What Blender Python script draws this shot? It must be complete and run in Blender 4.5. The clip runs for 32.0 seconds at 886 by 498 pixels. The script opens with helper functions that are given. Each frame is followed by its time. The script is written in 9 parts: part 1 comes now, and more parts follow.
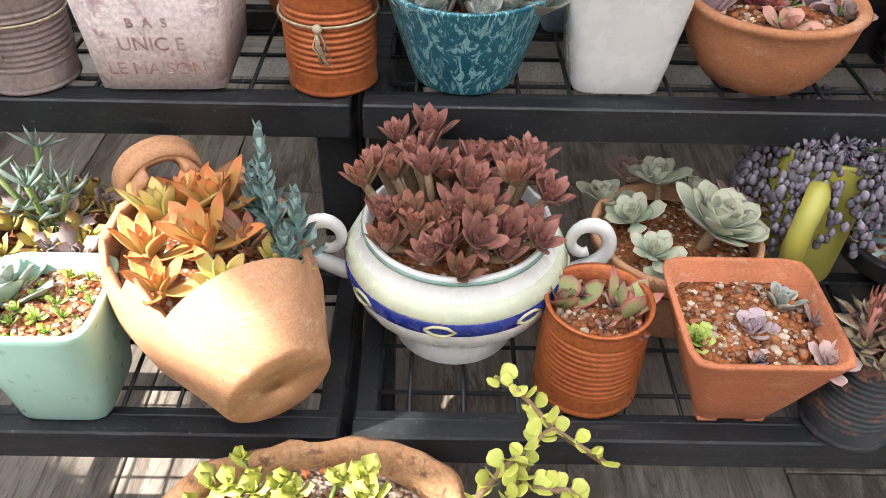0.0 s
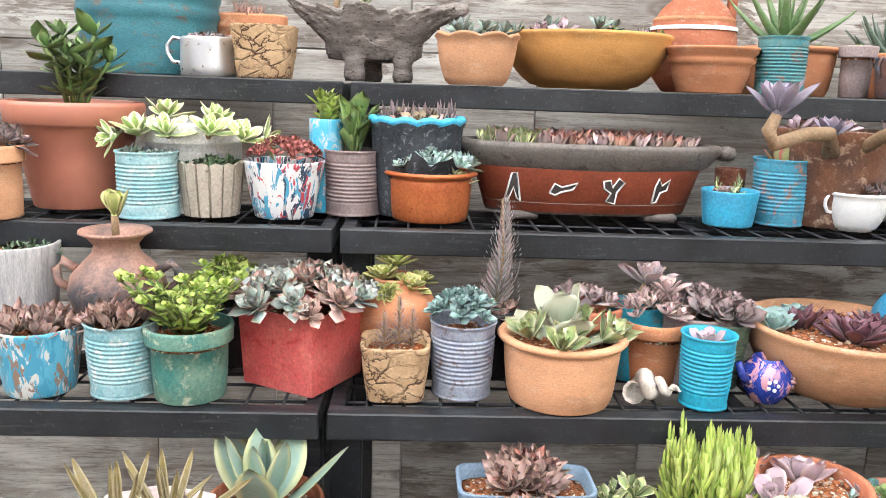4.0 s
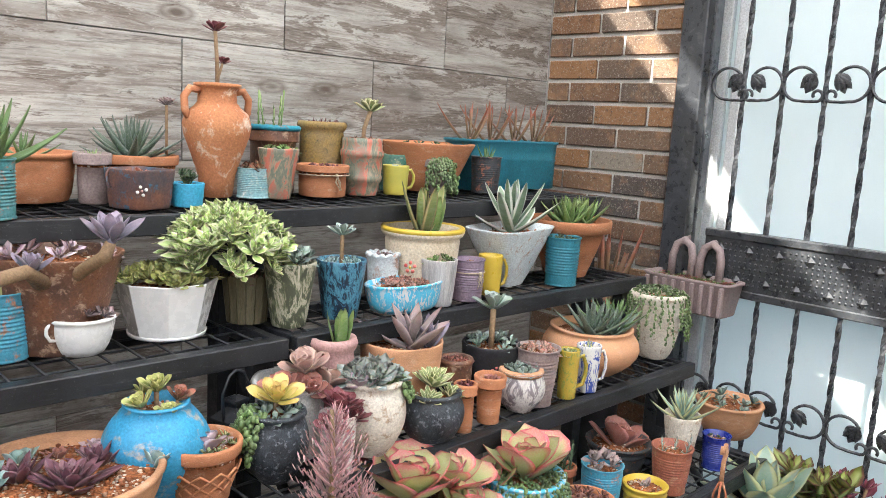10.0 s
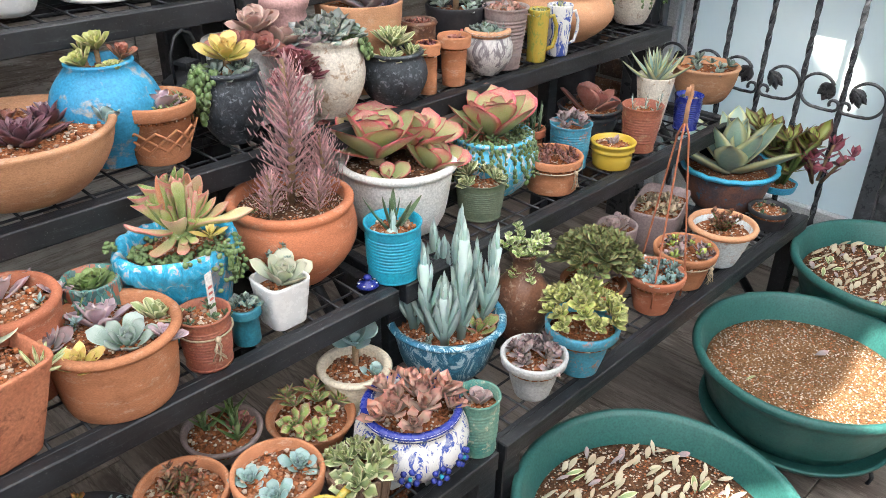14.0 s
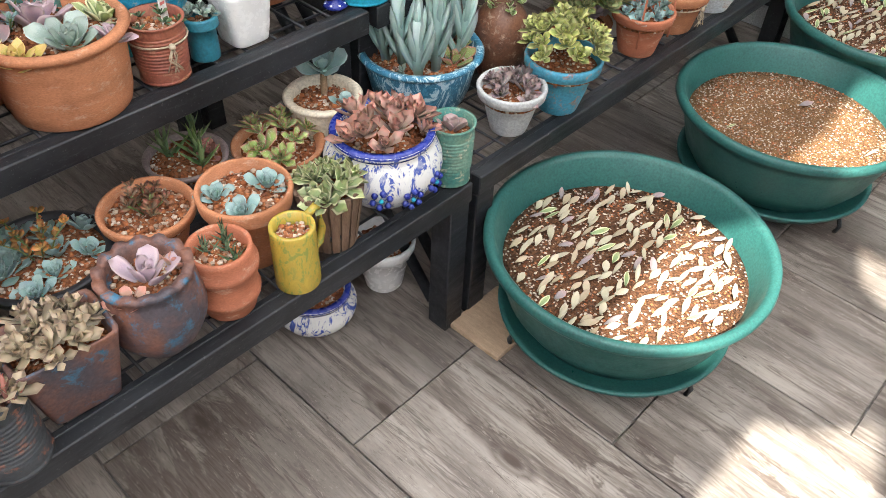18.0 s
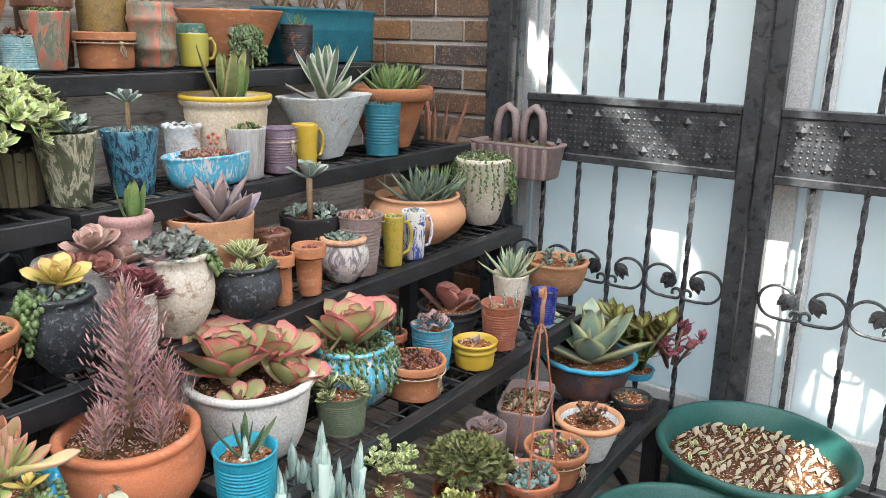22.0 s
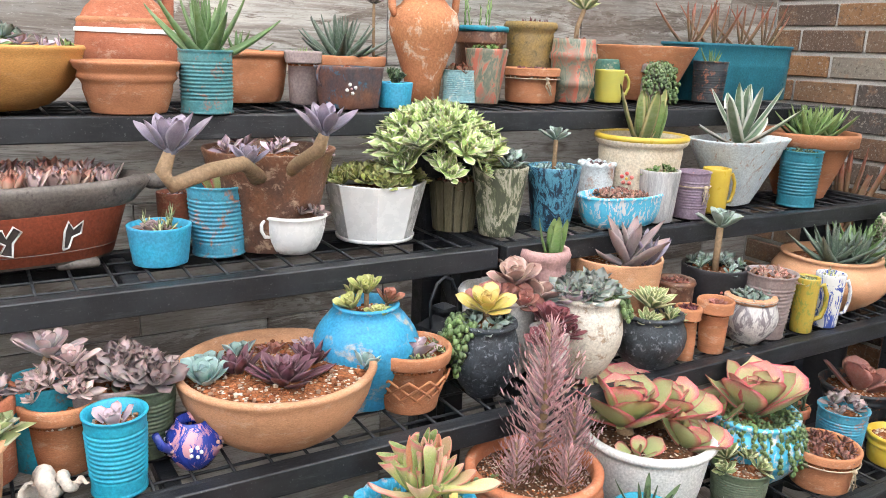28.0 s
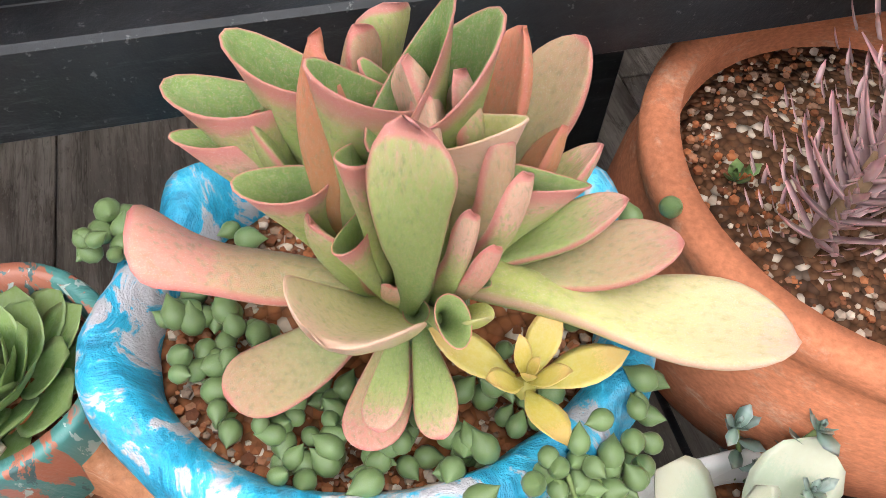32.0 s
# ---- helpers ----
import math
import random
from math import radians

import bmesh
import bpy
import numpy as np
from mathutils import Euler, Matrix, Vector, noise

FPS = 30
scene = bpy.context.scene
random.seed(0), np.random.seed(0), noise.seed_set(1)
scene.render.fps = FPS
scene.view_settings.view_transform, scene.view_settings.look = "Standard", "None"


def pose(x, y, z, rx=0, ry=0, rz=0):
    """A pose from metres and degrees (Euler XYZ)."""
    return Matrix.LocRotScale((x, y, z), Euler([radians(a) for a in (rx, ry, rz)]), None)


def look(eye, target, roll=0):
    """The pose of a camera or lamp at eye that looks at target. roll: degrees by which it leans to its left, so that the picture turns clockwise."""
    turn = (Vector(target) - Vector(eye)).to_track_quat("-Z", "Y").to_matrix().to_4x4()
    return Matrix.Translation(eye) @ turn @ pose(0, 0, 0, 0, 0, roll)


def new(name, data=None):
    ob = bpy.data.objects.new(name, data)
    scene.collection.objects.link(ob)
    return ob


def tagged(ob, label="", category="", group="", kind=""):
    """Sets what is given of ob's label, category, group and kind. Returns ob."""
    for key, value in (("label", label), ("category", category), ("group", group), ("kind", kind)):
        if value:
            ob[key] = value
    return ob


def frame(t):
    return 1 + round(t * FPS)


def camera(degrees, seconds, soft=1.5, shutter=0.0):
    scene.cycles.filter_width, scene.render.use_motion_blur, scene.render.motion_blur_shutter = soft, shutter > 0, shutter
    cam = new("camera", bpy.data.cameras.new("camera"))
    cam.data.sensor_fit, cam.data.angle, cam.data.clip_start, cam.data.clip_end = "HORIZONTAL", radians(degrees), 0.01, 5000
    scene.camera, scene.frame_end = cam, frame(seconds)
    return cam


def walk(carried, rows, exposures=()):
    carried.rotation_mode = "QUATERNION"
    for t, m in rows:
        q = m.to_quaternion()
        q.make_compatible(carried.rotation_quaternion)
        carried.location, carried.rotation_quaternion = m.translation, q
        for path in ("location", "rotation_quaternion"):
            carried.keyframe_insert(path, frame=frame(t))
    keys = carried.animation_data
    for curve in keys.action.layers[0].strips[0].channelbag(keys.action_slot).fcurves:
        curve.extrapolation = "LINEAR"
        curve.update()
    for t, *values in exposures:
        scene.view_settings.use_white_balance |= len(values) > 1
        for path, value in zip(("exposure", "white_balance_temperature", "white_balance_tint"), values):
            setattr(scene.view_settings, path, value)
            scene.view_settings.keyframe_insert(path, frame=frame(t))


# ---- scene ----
cam = camera(58.7, 32.0, 0.6)
PATH = [
    (0, (0.177, 0.041, 0.934), (0.19, 1.57, -0.354), 1.3),
    (0.5, (0.195, -0.005, 0.972), (0.156, 1.656, -0.142), 0.3),
    (1, (0.196, -0.027, 1.024), (0.17, 1.733, 0.075), 0.3),
    (1.5, (0.192, -0.032, 1.056), (0.198, 1.794, 0.242), 1.0),
    (2, (0.187, -0.031, 1.111), (0.216, 1.789, 0.282), 1.6),
    (2.5, (0.205, -0.052, 1.121), (0.219, 1.847, 0.496), 1.2),
    (3, (0.194, -0.044, 1.135), (0.247, 1.899, 0.664), 1.7),
    (3.5, (0.196, -0.042, 1.156), (0.267, 1.911, 0.729), 1.9),
    (5.5, (0.25, -0.069, 1.307), (0.447, 1.885, 0.929), 2.3),
    (6, (0.268, -0.067, 1.323), (0.538, 1.882, 0.961), 2.7),
    (6.5, (0.304, -0.056, 1.327), (0.783, 1.854, 0.981), 3.8),
    (7, (0.356, -0.056, 1.335), (1.091, 1.775, 1.005), 4.9),
    (7.5, (0.382, -0.038, 1.335), (1.365, 1.676, 1.027), 6.1),
    (8, (0.412, -0.044, 1.341), (1.535, 1.584, 1.038), 6.5),
    (8.5, (0.431, -0.047, 1.344), (1.677, 1.488, 1.04), 6.5),
    (9, (0.442, -0.061, 1.363), (1.73, 1.437, 1.05), 5.1),
    (9.5, (0.46, -0.07, 1.376), (1.768, 1.411, 1.063), 3.8),
    (10, (0.491, -0.083, 1.385), (1.875, 1.326, 1.072), 3.2),
    (10.5, (0.51, -0.092, 1.392), (1.9, 1.311, 1.075), 2.1),
    (11, (0.553, -0.104, 1.375), (1.94, 1.303, 1.061), 1.5),
    (11.5, (0.577, -0.115, 1.346), (1.96, 1.273, 0.947), 1.0),
    (12, (0.577, -0.126, 1.323), (1.93, 1.22, 0.724), 0.9),
    (12.5, (0.566, -0.125, 1.29), (1.86, 1.155, 0.463), 0.8),
    (13, (0.568, -0.13, 1.273), (1.826, 1.115, 0.341), 0.5),
    (13.5, (0.555, -0.132, 1.266), (1.822, 1.092, 0.32), 0.5),
    (15.5, (0.468, -0.114, 1.21), (1.59, 1.142, 0.13), 1.7),
    (16, (0.461, -0.118, 1.198), (1.525, 1.152, 0.078), 2.0),
    (16.5, (0.481, -0.127, 1.17), (1.51, 1.093, -0.034), 2.2),
    (17, (0.504, -0.151, 1.146), (1.566, 0.923, -0.165), 3.6),
    (17.5, (0.504, -0.147, 1.142), (1.546, 0.849, -0.245), 3.7),
    (18, (0.523, -0.151, 1.13), (1.609, 0.816, -0.243), 2.7),
    (18.5, (0.574, -0.175, 1.141), (1.839, 0.619, -0.189), 5.1),
    (19, (0.617, -0.193, 1.16), (2.091, 0.431, -0.039), 7.5),
    (19.5, (0.629, -0.193, 1.184), (2.2, 0.469, 0.138), 6.8),
    (20, (0.622, -0.17, 1.206), (2.258, 0.59, 0.343), 5.0),
    (20.5, (0.615, -0.159, 1.227), (2.289, 0.651, 0.492), 4.0),
    (21, (0.61, -0.149, 1.246), (2.28, 0.712, 0.562), 3.1),
    (21.5, (0.6, -0.126, 1.26), (2.243, 0.85, 0.67), 1.9),
    (22, (0.589, -0.108, 1.279), (2.181, 0.982, 0.753), 1.2),
    (22.5, (0.577, -0.109, 1.311), (2.126, 1.08, 0.883), 0.6),
    (23, (0.561, -0.126, 1.373), (2.025, 1.191, 1.025), -0.2),
    (23.5, (0.521, -0.113, 1.396), (1.895, 1.31, 1.1), -1.3),
    (24, (0.47, -0.079, 1.401), (1.673, 1.499, 1.156), -2.4),
    (24.5, (0.431, -0.073, 1.403), (1.443, 1.639, 1.188), -3.0),
    (25, (0.412, -0.075, 1.404), (1.339, 1.684, 1.186), -2.2),
    (25.5, (0.389, -0.081, 1.399), (1.271, 1.7, 1.179), -0.6),
    (27.5, (0.38, -0.121, 1.29), (1.309, 1.642, 1.121), 0.1),
    (28, (0.513, 0.038, 1.312), (1.52, 1.692, 0.811), 2.2),
    (28.5, (0.642, 0.196, 1.248), (1.61, 1.747, 0.439), 2.5),
    (29, (0.726, 0.401, 1.143), (1.584, 1.722, -0.09), 3.0),
    (29.5, (0.811, 0.554, 1.067), (1.557, 1.682, -0.407), 3.6),
    (30, (0.9, 0.659, 0.987), (1.527, 1.658, -0.628), 8.1),
    (30.5, (0.941, 0.719, 0.94), (1.375, 1.687, -0.756), 5.3),
    (31, (0.96, 0.74, 0.922), (1.36, 1.778, -0.74), 3.5),
    (31.5, (0.967, 0.746, 0.915), (1.363, 1.843, -0.71), 4.1),
    (32, (0.969, 0.745, 0.911), (1.357, 1.846, -0.713), 5.0),
]
walk(cam, [(t, look(eye, target, roll)) for t, eye, target, roll in PATH],
     ((0, 1.64), (1, 1.95), (3, 2.5), (6, 2.27), (9, 2.13), (13, 2.02), (16, 2.2), (17, 2.05), (19, 1.95), (22, 1.93), (24, 1.92), (25, 2.0), (28, 2.3), (29, 2.2), (30, 2.1), (32, 2.1)))

# ---- world and light ----
world = bpy.data.worlds.new("sky")
scene.world = world
world.use_nodes = True
wn = world.node_tree.nodes
sky = wn.new("ShaderNodeTexSky")
sky.sky_type = 'NISHITA'
sky.sun_disc = False
SUN_ELEV, SUN_AZ = 50.0, 155.0          # the sun stands behind and to the left of the shelves' viewer
sky.sun_elevation = radians(SUN_ELEV)
sky.sun_rotation = radians(245.0)
world.node_tree.links.new(sky.outputs[0], wn["Background"].inputs[0])
wn["Background"].inputs[1].default_value = 0.15
sun = new("sun", bpy.data.lights.new("sun", "SUN"))
sun.data.energy, sun.data.angle, sun.data.color = 5.0, radians(0.5), (1.0, 0.95, 0.86)
SUNWAY = Vector((0.58, 0.27, -0.77)).normalized()      # the way the sunlight travels
sun.matrix_world = look((0, 0, 6), Vector((0, 0, 6)) + SUNWAY)

# ---- mesh helpers ----
rng = random.Random(7)


def mesh(name, verts, faces, mat, uv=None, smooth=True):
    me = bpy.data.meshes.new(name)
    me.from_pydata([tuple(v) for v in verts], [], [tuple(f) for f in faces])
    if uv is not None:
        layer = me.uv_layers.new(name="UVMap")
        idx = np.zeros(len(me.loops), dtype=np.int32)
        me.loops.foreach_get("vertex_index", idx)
        layer.data.foreach_set("uv", np.asarray(uv, dtype=np.float32)[idx].ravel())
    if smooth:
        me.polygons.foreach_set("use_smooth", [True] * len(me.polygons))
    me.materials.append(mat)
    me.update()
    return me


def part(name, me, parent=None, m=None, label=""):
    ob = new(name, me)
    if parent is not None:
        ob.parent = parent
    if m is not None:
        ob.matrix_basis = m
    if label:
        ob["label"] = label
    return ob


def thing(name, label, category, m, group="", kind=""):
    ob = new(name)
    ob.empty_display_size = 0.02
    ob.matrix_basis = m
    return tagged(ob, label, category, group, kind)


def at(x, y, z, turn=0.0):
    return Matrix.Translation((x, y, z)) @ Matrix.Rotation(radians(turn), 4, 'Z')


def join(pieces):
    """One (verts, faces, uv) out of several."""
    V, F, U, n = [], [], [], 0
    for v, f, u in pieces:
        V.append(np.asarray(v, dtype=float))
        F.extend([tuple(i + n for i in g) for g in f])
        U.append(np.asarray(u, dtype=float))
        n += len(v)
    return np.concatenate(V), F, np.concatenate(U)


def moved(piece, m):
    v, f, u = piece
    a = np.array(m)
    return np.asarray(v) @ a[:3, :3].T + a[:3, 3], f, u


def lathe(profile, n=40, p=2.0, ax=1.0, ay=1.0, wave=None, cap=True):
    """A turned form; p over 2 squares its plan. wave(theta, r, z) gives a new (r, z)."""
    V, F, U = [], [], []
    L = len(profile)
    for i in range(n):
        th = 2 * math.pi * i / n
        c, s = math.cos(th), math.sin(th)
        k = (abs(c) ** p + abs(s) ** p) ** (-1 / p) if p != 2 else 1.0
        for j, (r, z) in enumerate(profile):
            if wave:
                r, z = wave(th, r, z)
            V.append((r * k * c * ax, r * k * s * ay, z))
            U.append((i / n, j / (L - 1)))
    for i in range(n):
        a, b = i * L, ((i + 1) % n) * L
        F.extend([(a + j, b + j, b + j + 1, a + j + 1) for j in range(L - 1)])
    if cap:
        F.append(tuple(i * L for i in reversed(range(n))))
    return V, F, U


def box(x0, y0, z0, x1, y1, z1, bev=0.0):
    """A box with chamfered edges."""
    bm = bmesh.new()
    bmesh.ops.create_cube(bm, size=1.0)
    for v in bm.verts:
        v.co = ((x0 + x1) / 2 + v.co.x * (x1 - x0), (y0 + y1) / 2 + v.co.y * (y1 - y0), (z0 + z1) / 2 + v.co.z * (z1 - z0))
    if bev:
        bmesh.ops.bevel(bm, geom=bm.edges[:], offset=bev, segments=1, affect='EDGES')
    V = [tuple(v.co) for v in bm.verts]
    bm.verts.index_update()
    F = [tuple(v.index for v in f.verts) for f in bm.faces]
    bm.free()
    return V, F, [(v[0], v[2]) for v in V]


def tube(points, r, n=8, taper=None):
    """A round bar along points; r may be a list."""
    P = [Vector(p) for p in points]
    R = r if isinstance(r, (list, tuple)) else [r] * len(P)
    V, F, U = [], [], []
    up = Vector((0, 0, 1))
    for i, q in enumerate(P):
        d = (P[min(i + 1, len(P) - 1)] - P[max(i - 1, 0)]).normalized()
        if abs(d.dot(up)) > 0.97:
            up = Vector((1, 0, 0)) if abs(d.x) < 0.9 else Vector((0, 1, 0))
        s = d.cross(up).normalized()
        w = s.cross(d)
        up = w
        for k in range(n):
            a = 2 * math.pi * k / n
            V.append(tuple(q + R[i] * (math.cos(a) * s + math.sin(a) * w)))
            U.append((i / (len(P) - 1), k / n))
    for i in range(len(P) - 1):
        for k in range(n):
            F.append((i * n + k, i * n + (k + 1) % n, (i + 1) * n + (k + 1) % n, (i + 1) * n + k))
    F.append(tuple(reversed(range(n))))
    F.append(tuple((len(P) - 1) * n + k for k in range(n)))
    return V, F, U


def ball(r, c=(0, 0, 0), nu=6, nv=8, sz=1.0):
    prof = [(max(1e-4, r * math.sin(math.pi * i / nu)), -r * sz * math.cos(math.pi * i / nu)) for i in range(nu + 1)]
    v, f, u = lathe(prof, nv, cap=False)
    return [(a + c[0], b + c[1], d + c[2]) for a, b, d in v], f, u


# ---- materials ----
class Nodes:
    """Short hand for a node material."""

    def __init__(self, name, rough=0.7, metal=0.0, spec=0.4):
        self.mat = bpy.data.materials.new(name)
        self.mat.use_nodes = True
        self.t = self.mat.node_tree
        self.b = self.t.nodes["Principled BSDF"]
        self.b.inputs["Roughness"].default_value = rough
        self.b.inputs["Metallic"].default_value = metal
        self.b.inputs["Specular IOR Level"].default_value = spec

    def add(self, kind, **inputs):
        n = self.t.nodes.new(kind)
        for k, v in inputs.items():
            self.put(n, k.replace("_", " "), v)
        return n

    def put(self, n, key, v):
        s = n.inputs[key]
        if isinstance(v, bpy.types.NodeSocket):
            self.t.links.new(v, s)
        else:
            s.default_value = v

    def coords(self, scale=(1, 1, 1), shift=True, kind="Object"):
        tc = self.add("ShaderNodeTexCoord")
        mp = self.add("ShaderNodeMapping", Vector=tc.outputs[kind], Scale=scale)
        if shift:
            oi = self.add("ShaderNodeObjectInfo")
            cm = self.add("ShaderNodeVectorMath")
            cm.operation = 'SCALE'
            cm.inputs[3].default_value = 37.0
            cb = self.add("ShaderNodeCombineXYZ", X=oi.outputs["Random"], Y=oi.outputs["Random"], Z=oi.outputs["Random"])
            self.put(cm, 0, cb.outputs[0])
            self.put(mp, "Location", cm.outputs[0])
        return mp.outputs[0]

    def noise(self, co, scale=10, detail=4, rough=0.6, dist=0.0):
        return self.add("ShaderNodeTexNoise", Vector=co, Scale=scale, Detail=detail, Roughness=rough, Distortion=dist).outputs["Fac"]

    def voronoi(self, co, scale=10, out="Distance", feature='F1'):
        n = self.add("ShaderNodeTexVoronoi", Vector=co, Scale=scale)
        n.feature = feature
        return n.outputs[out]

    def ramp(self, fac, *stops):
        n = self.add("ShaderNodeValToRGB", Fac=fac)
        e = n.color_ramp.elements
        while len(e) < len(stops):
            e.new(0.5)
        for s, (pos, col) in zip(e, stops):
            s.position = pos
            s.color = (*col, 1) if not isinstance(col, (int, float)) else (col, col, col, 1)
        return n.outputs["Color"]

    def mix(self, fac, a, b, mode='MIX'):
        n = self.add("ShaderNodeMix")
        n.data_type, n.blend_type = 'RGBA', mode
        for k, v in ((0, fac), (6, a), (7, b)):
            if isinstance(v, tuple):
                v = (*v, 1) if len(v) == 3 else v
            self.put(n, k, v)
        return n.outputs[2]

    def bump(self, height, strength=0.3, dist=0.002):
        n = self.add("ShaderNodeBump", Height=height, Strength=strength, Distance=dist)
        self.put(self.b, "Normal", n.outputs[0])

    def vary(self, col, amount=0.25):
        """Lighter or darker from object to object."""
        oi = self.add("ShaderNodeObjectInfo")
        mr = self.add("ShaderNodeMapRange", Value=oi.outputs["Random"])
        mr.inputs["To Min"].default_value, mr.inputs["To Max"].default_value = 1 - amount, 1 + amount
        return self.mix(1.0, col, self.rgb(mr.outputs[0]), 'MULTIPLY')

    def rgb(self, v):
        return self.add("ShaderNodeCombineColor", Red=v, Green=v, Blue=v).outputs[0]

    def colour(self, v):
        self.put(self.b, "Base Color", (*v, 1) if isinstance(v, tuple) else v)
        return self

    def rough(self, v):
        self.put(self.b, "Roughness", v)
        return self


def mottled(name, a, b, c=None, scale=18, rough=0.75, bump=0.25, metal=0.0, lo=0.38, hi=0.62, stretch=(1, 1, 1), fine=220, spec=0.35):
    """Two or three colours in worn patches, with fine grain."""
    k = Nodes(name, rough, metal, spec)
    co = k.coords(stretch)
    n1 = k.noise(co, scale, 6, 0.65)
    col = k.ramp(n1, (lo, a), (hi, b))
    n2 = k.noise(co, scale * 3.1, 5, 0.7, 0.4)
    if c:
        col = k.mix(k.ramp(n2, (0.55, 0.0), (0.66, 1.0)), col, c)
    n3 = k.noise(co, fine, 3, 0.6)
    col = k.mix(0.55, col, k.mix(1.0, col, k.ramp(n3, (0.3, 0.5), (0.7, 1.3)), 'MULTIPLY'))
    k.colour(col)
    k.rough(k.ramp(n2, (0.3, max(0.05, rough - 0.15)), (0.7, min(1, rough + 0.12))))
    k.bump(k.mix(0.4, n2, n3), bump, 0.003)
    return k.mat


def terracotta(name, base, dust=(0.62, 0.45, 0.33), amount=0.8):
    k = Nodes(name, 0.85, 0, 0.25)
    co = k.coords((1, 1, 2.2))
    n1, n2, n3 = k.noise(co, 7, 5), k.noise(co, 30, 9, 0.78), k.noise(co, 320, 4, 0.7)
    dark = tuple(v * 0.72 for v in base)
    col = k.ramp(n1, (0.35, dark), (0.5, base), (0.72, tuple(min(1, v * 1.18) for v in base)))
    col = k.mix(k.ramp(n2, (0.54, 0.0), (0.74, amount)), col, dust)
    col = k.mix(0.55, col, k.mix(1.0, col, k.ramp(n3, (0.3, 0.5), (0.7, 1.3)), 'MULTIPLY'))
    k.colour(k.vary(col, 0.14))
    k.bump(k.mix(0.5, n2, n3), 0.3, 0.002)
    return k.mat


def glaze(name, a, b=None, rough=0.22, scale=14):
    k = Nodes(name, rough, 0, 0.5)
    co = k.coords()
    n = k.noise(co, scale, 5, 0.65, 0.6)
    k.colour(k.ramp(n, (0.4, a), (0.62, b or tuple(v * 0.86 for v in a))))
    k.rough(k.ramp(k.noise(co, 60, 3), (0.3, rough * 0.8), (0.7, min(1, rough * 1.6))))
    k.bump(k.noise(co, 90, 3), 0.06, 0.001)
    return k.mat


def marbled(name, a, b, c, scale=46, rough=0.35):
    """Poured or brushed paint in streaks."""
    k = Nodes(name, rough, 0, 0.5)
    co = k.coords((1, 1, 0.45))
    n = k.noise(co, scale, 6, 0.7, 2.2)
    m = k.noise(co, scale * 0.45, 4, 0.6, 1.0)
    col = k.ramp(n, (0.38, a), (0.47, b), (0.52, a), (0.56, c))
    col = k.mix(k.ramp(m, (0.55, 0.0), (0.66, 0.6)), col, b)
    k.colour(col)
    k.bump(n, 0.35, 0.003)
    return k.mat


def leafmat(name, base, tip, edge=None, rough=0.45, bloom=0.25, spots=None):
    """A fleshy leaf: u runs from its foot to its tip, v across it."""
    k = Nodes(name, rough, 0, 0.35)
    tc = k.add("ShaderNodeTexCoord")
    sep = k.add("ShaderNodeSeparateXYZ", Vector=tc.outputs["UV"])
    co = k.coords()
    n = k.noise(co, 40, 4)
    wob = k.add("ShaderNodeMath")
    wob.operation = 'MULTIPLY_ADD'
    k.put(wob, 0, n)
    k.put(wob, 1, 0.5)
    k.put(wob, 2, sep.outputs[0])
    mid = tuple(0.6 * a + 0.4 * b for a, b in zip(base, tip))
    col = k.ramp(wob.outputs[0], (0.45, base), (0.9, mid), (1.0, tip))
    if edge:
        col = k.mix(k.ramp(sep.outputs[1], (0.52, 0.0), (0.74, 1.0)), col, edge)
    else:
        col = k.mix(k.ramp(sep.outputs[1], (0.8, 0.0), (0.97, 0.55)), col, tuple(min(1, 1.25 * v + 0.06) for v in tip))
    # shade among crowded feet is painted in: the leaf darkens towards its foot
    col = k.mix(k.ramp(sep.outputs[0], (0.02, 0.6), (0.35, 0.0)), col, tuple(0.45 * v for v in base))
    if spots:
        col = k.mix(k.ramp(k.noise(co, 60, 3), (0.58, 0.0), (0.66, 0.55)), col, spots)
    pale = tuple(min(1, v * 0.6 + 0.3) for v in base)
    col = k.mix(k.ramp(k.noise(co, 14, 4), (0.4, 0.0), (0.75, bloom)), col, pale)
    geo = k.add("ShaderNodeNewGeometry")
    mr = k.add("ShaderNodeMapRange", Value=geo.outputs["Random Per Island"])
    mr.inputs["To Min"].default_value, mr.inputs["To Max"].default_value = 0.58, 1.32
    col = k.mix(1.0, col, k.rgb(mr.outputs[0]), 'MULTIPLY')
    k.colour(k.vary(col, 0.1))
    k.b.inputs["Subsurface Weight"].default_value = 0.12
    k.b.inputs["Subsurface Radius"].default_value = (0.004, 0.006, 0.003)
    k.bump(k.noise(co, 130, 3), 0.12, 0.001)
    return k.mat


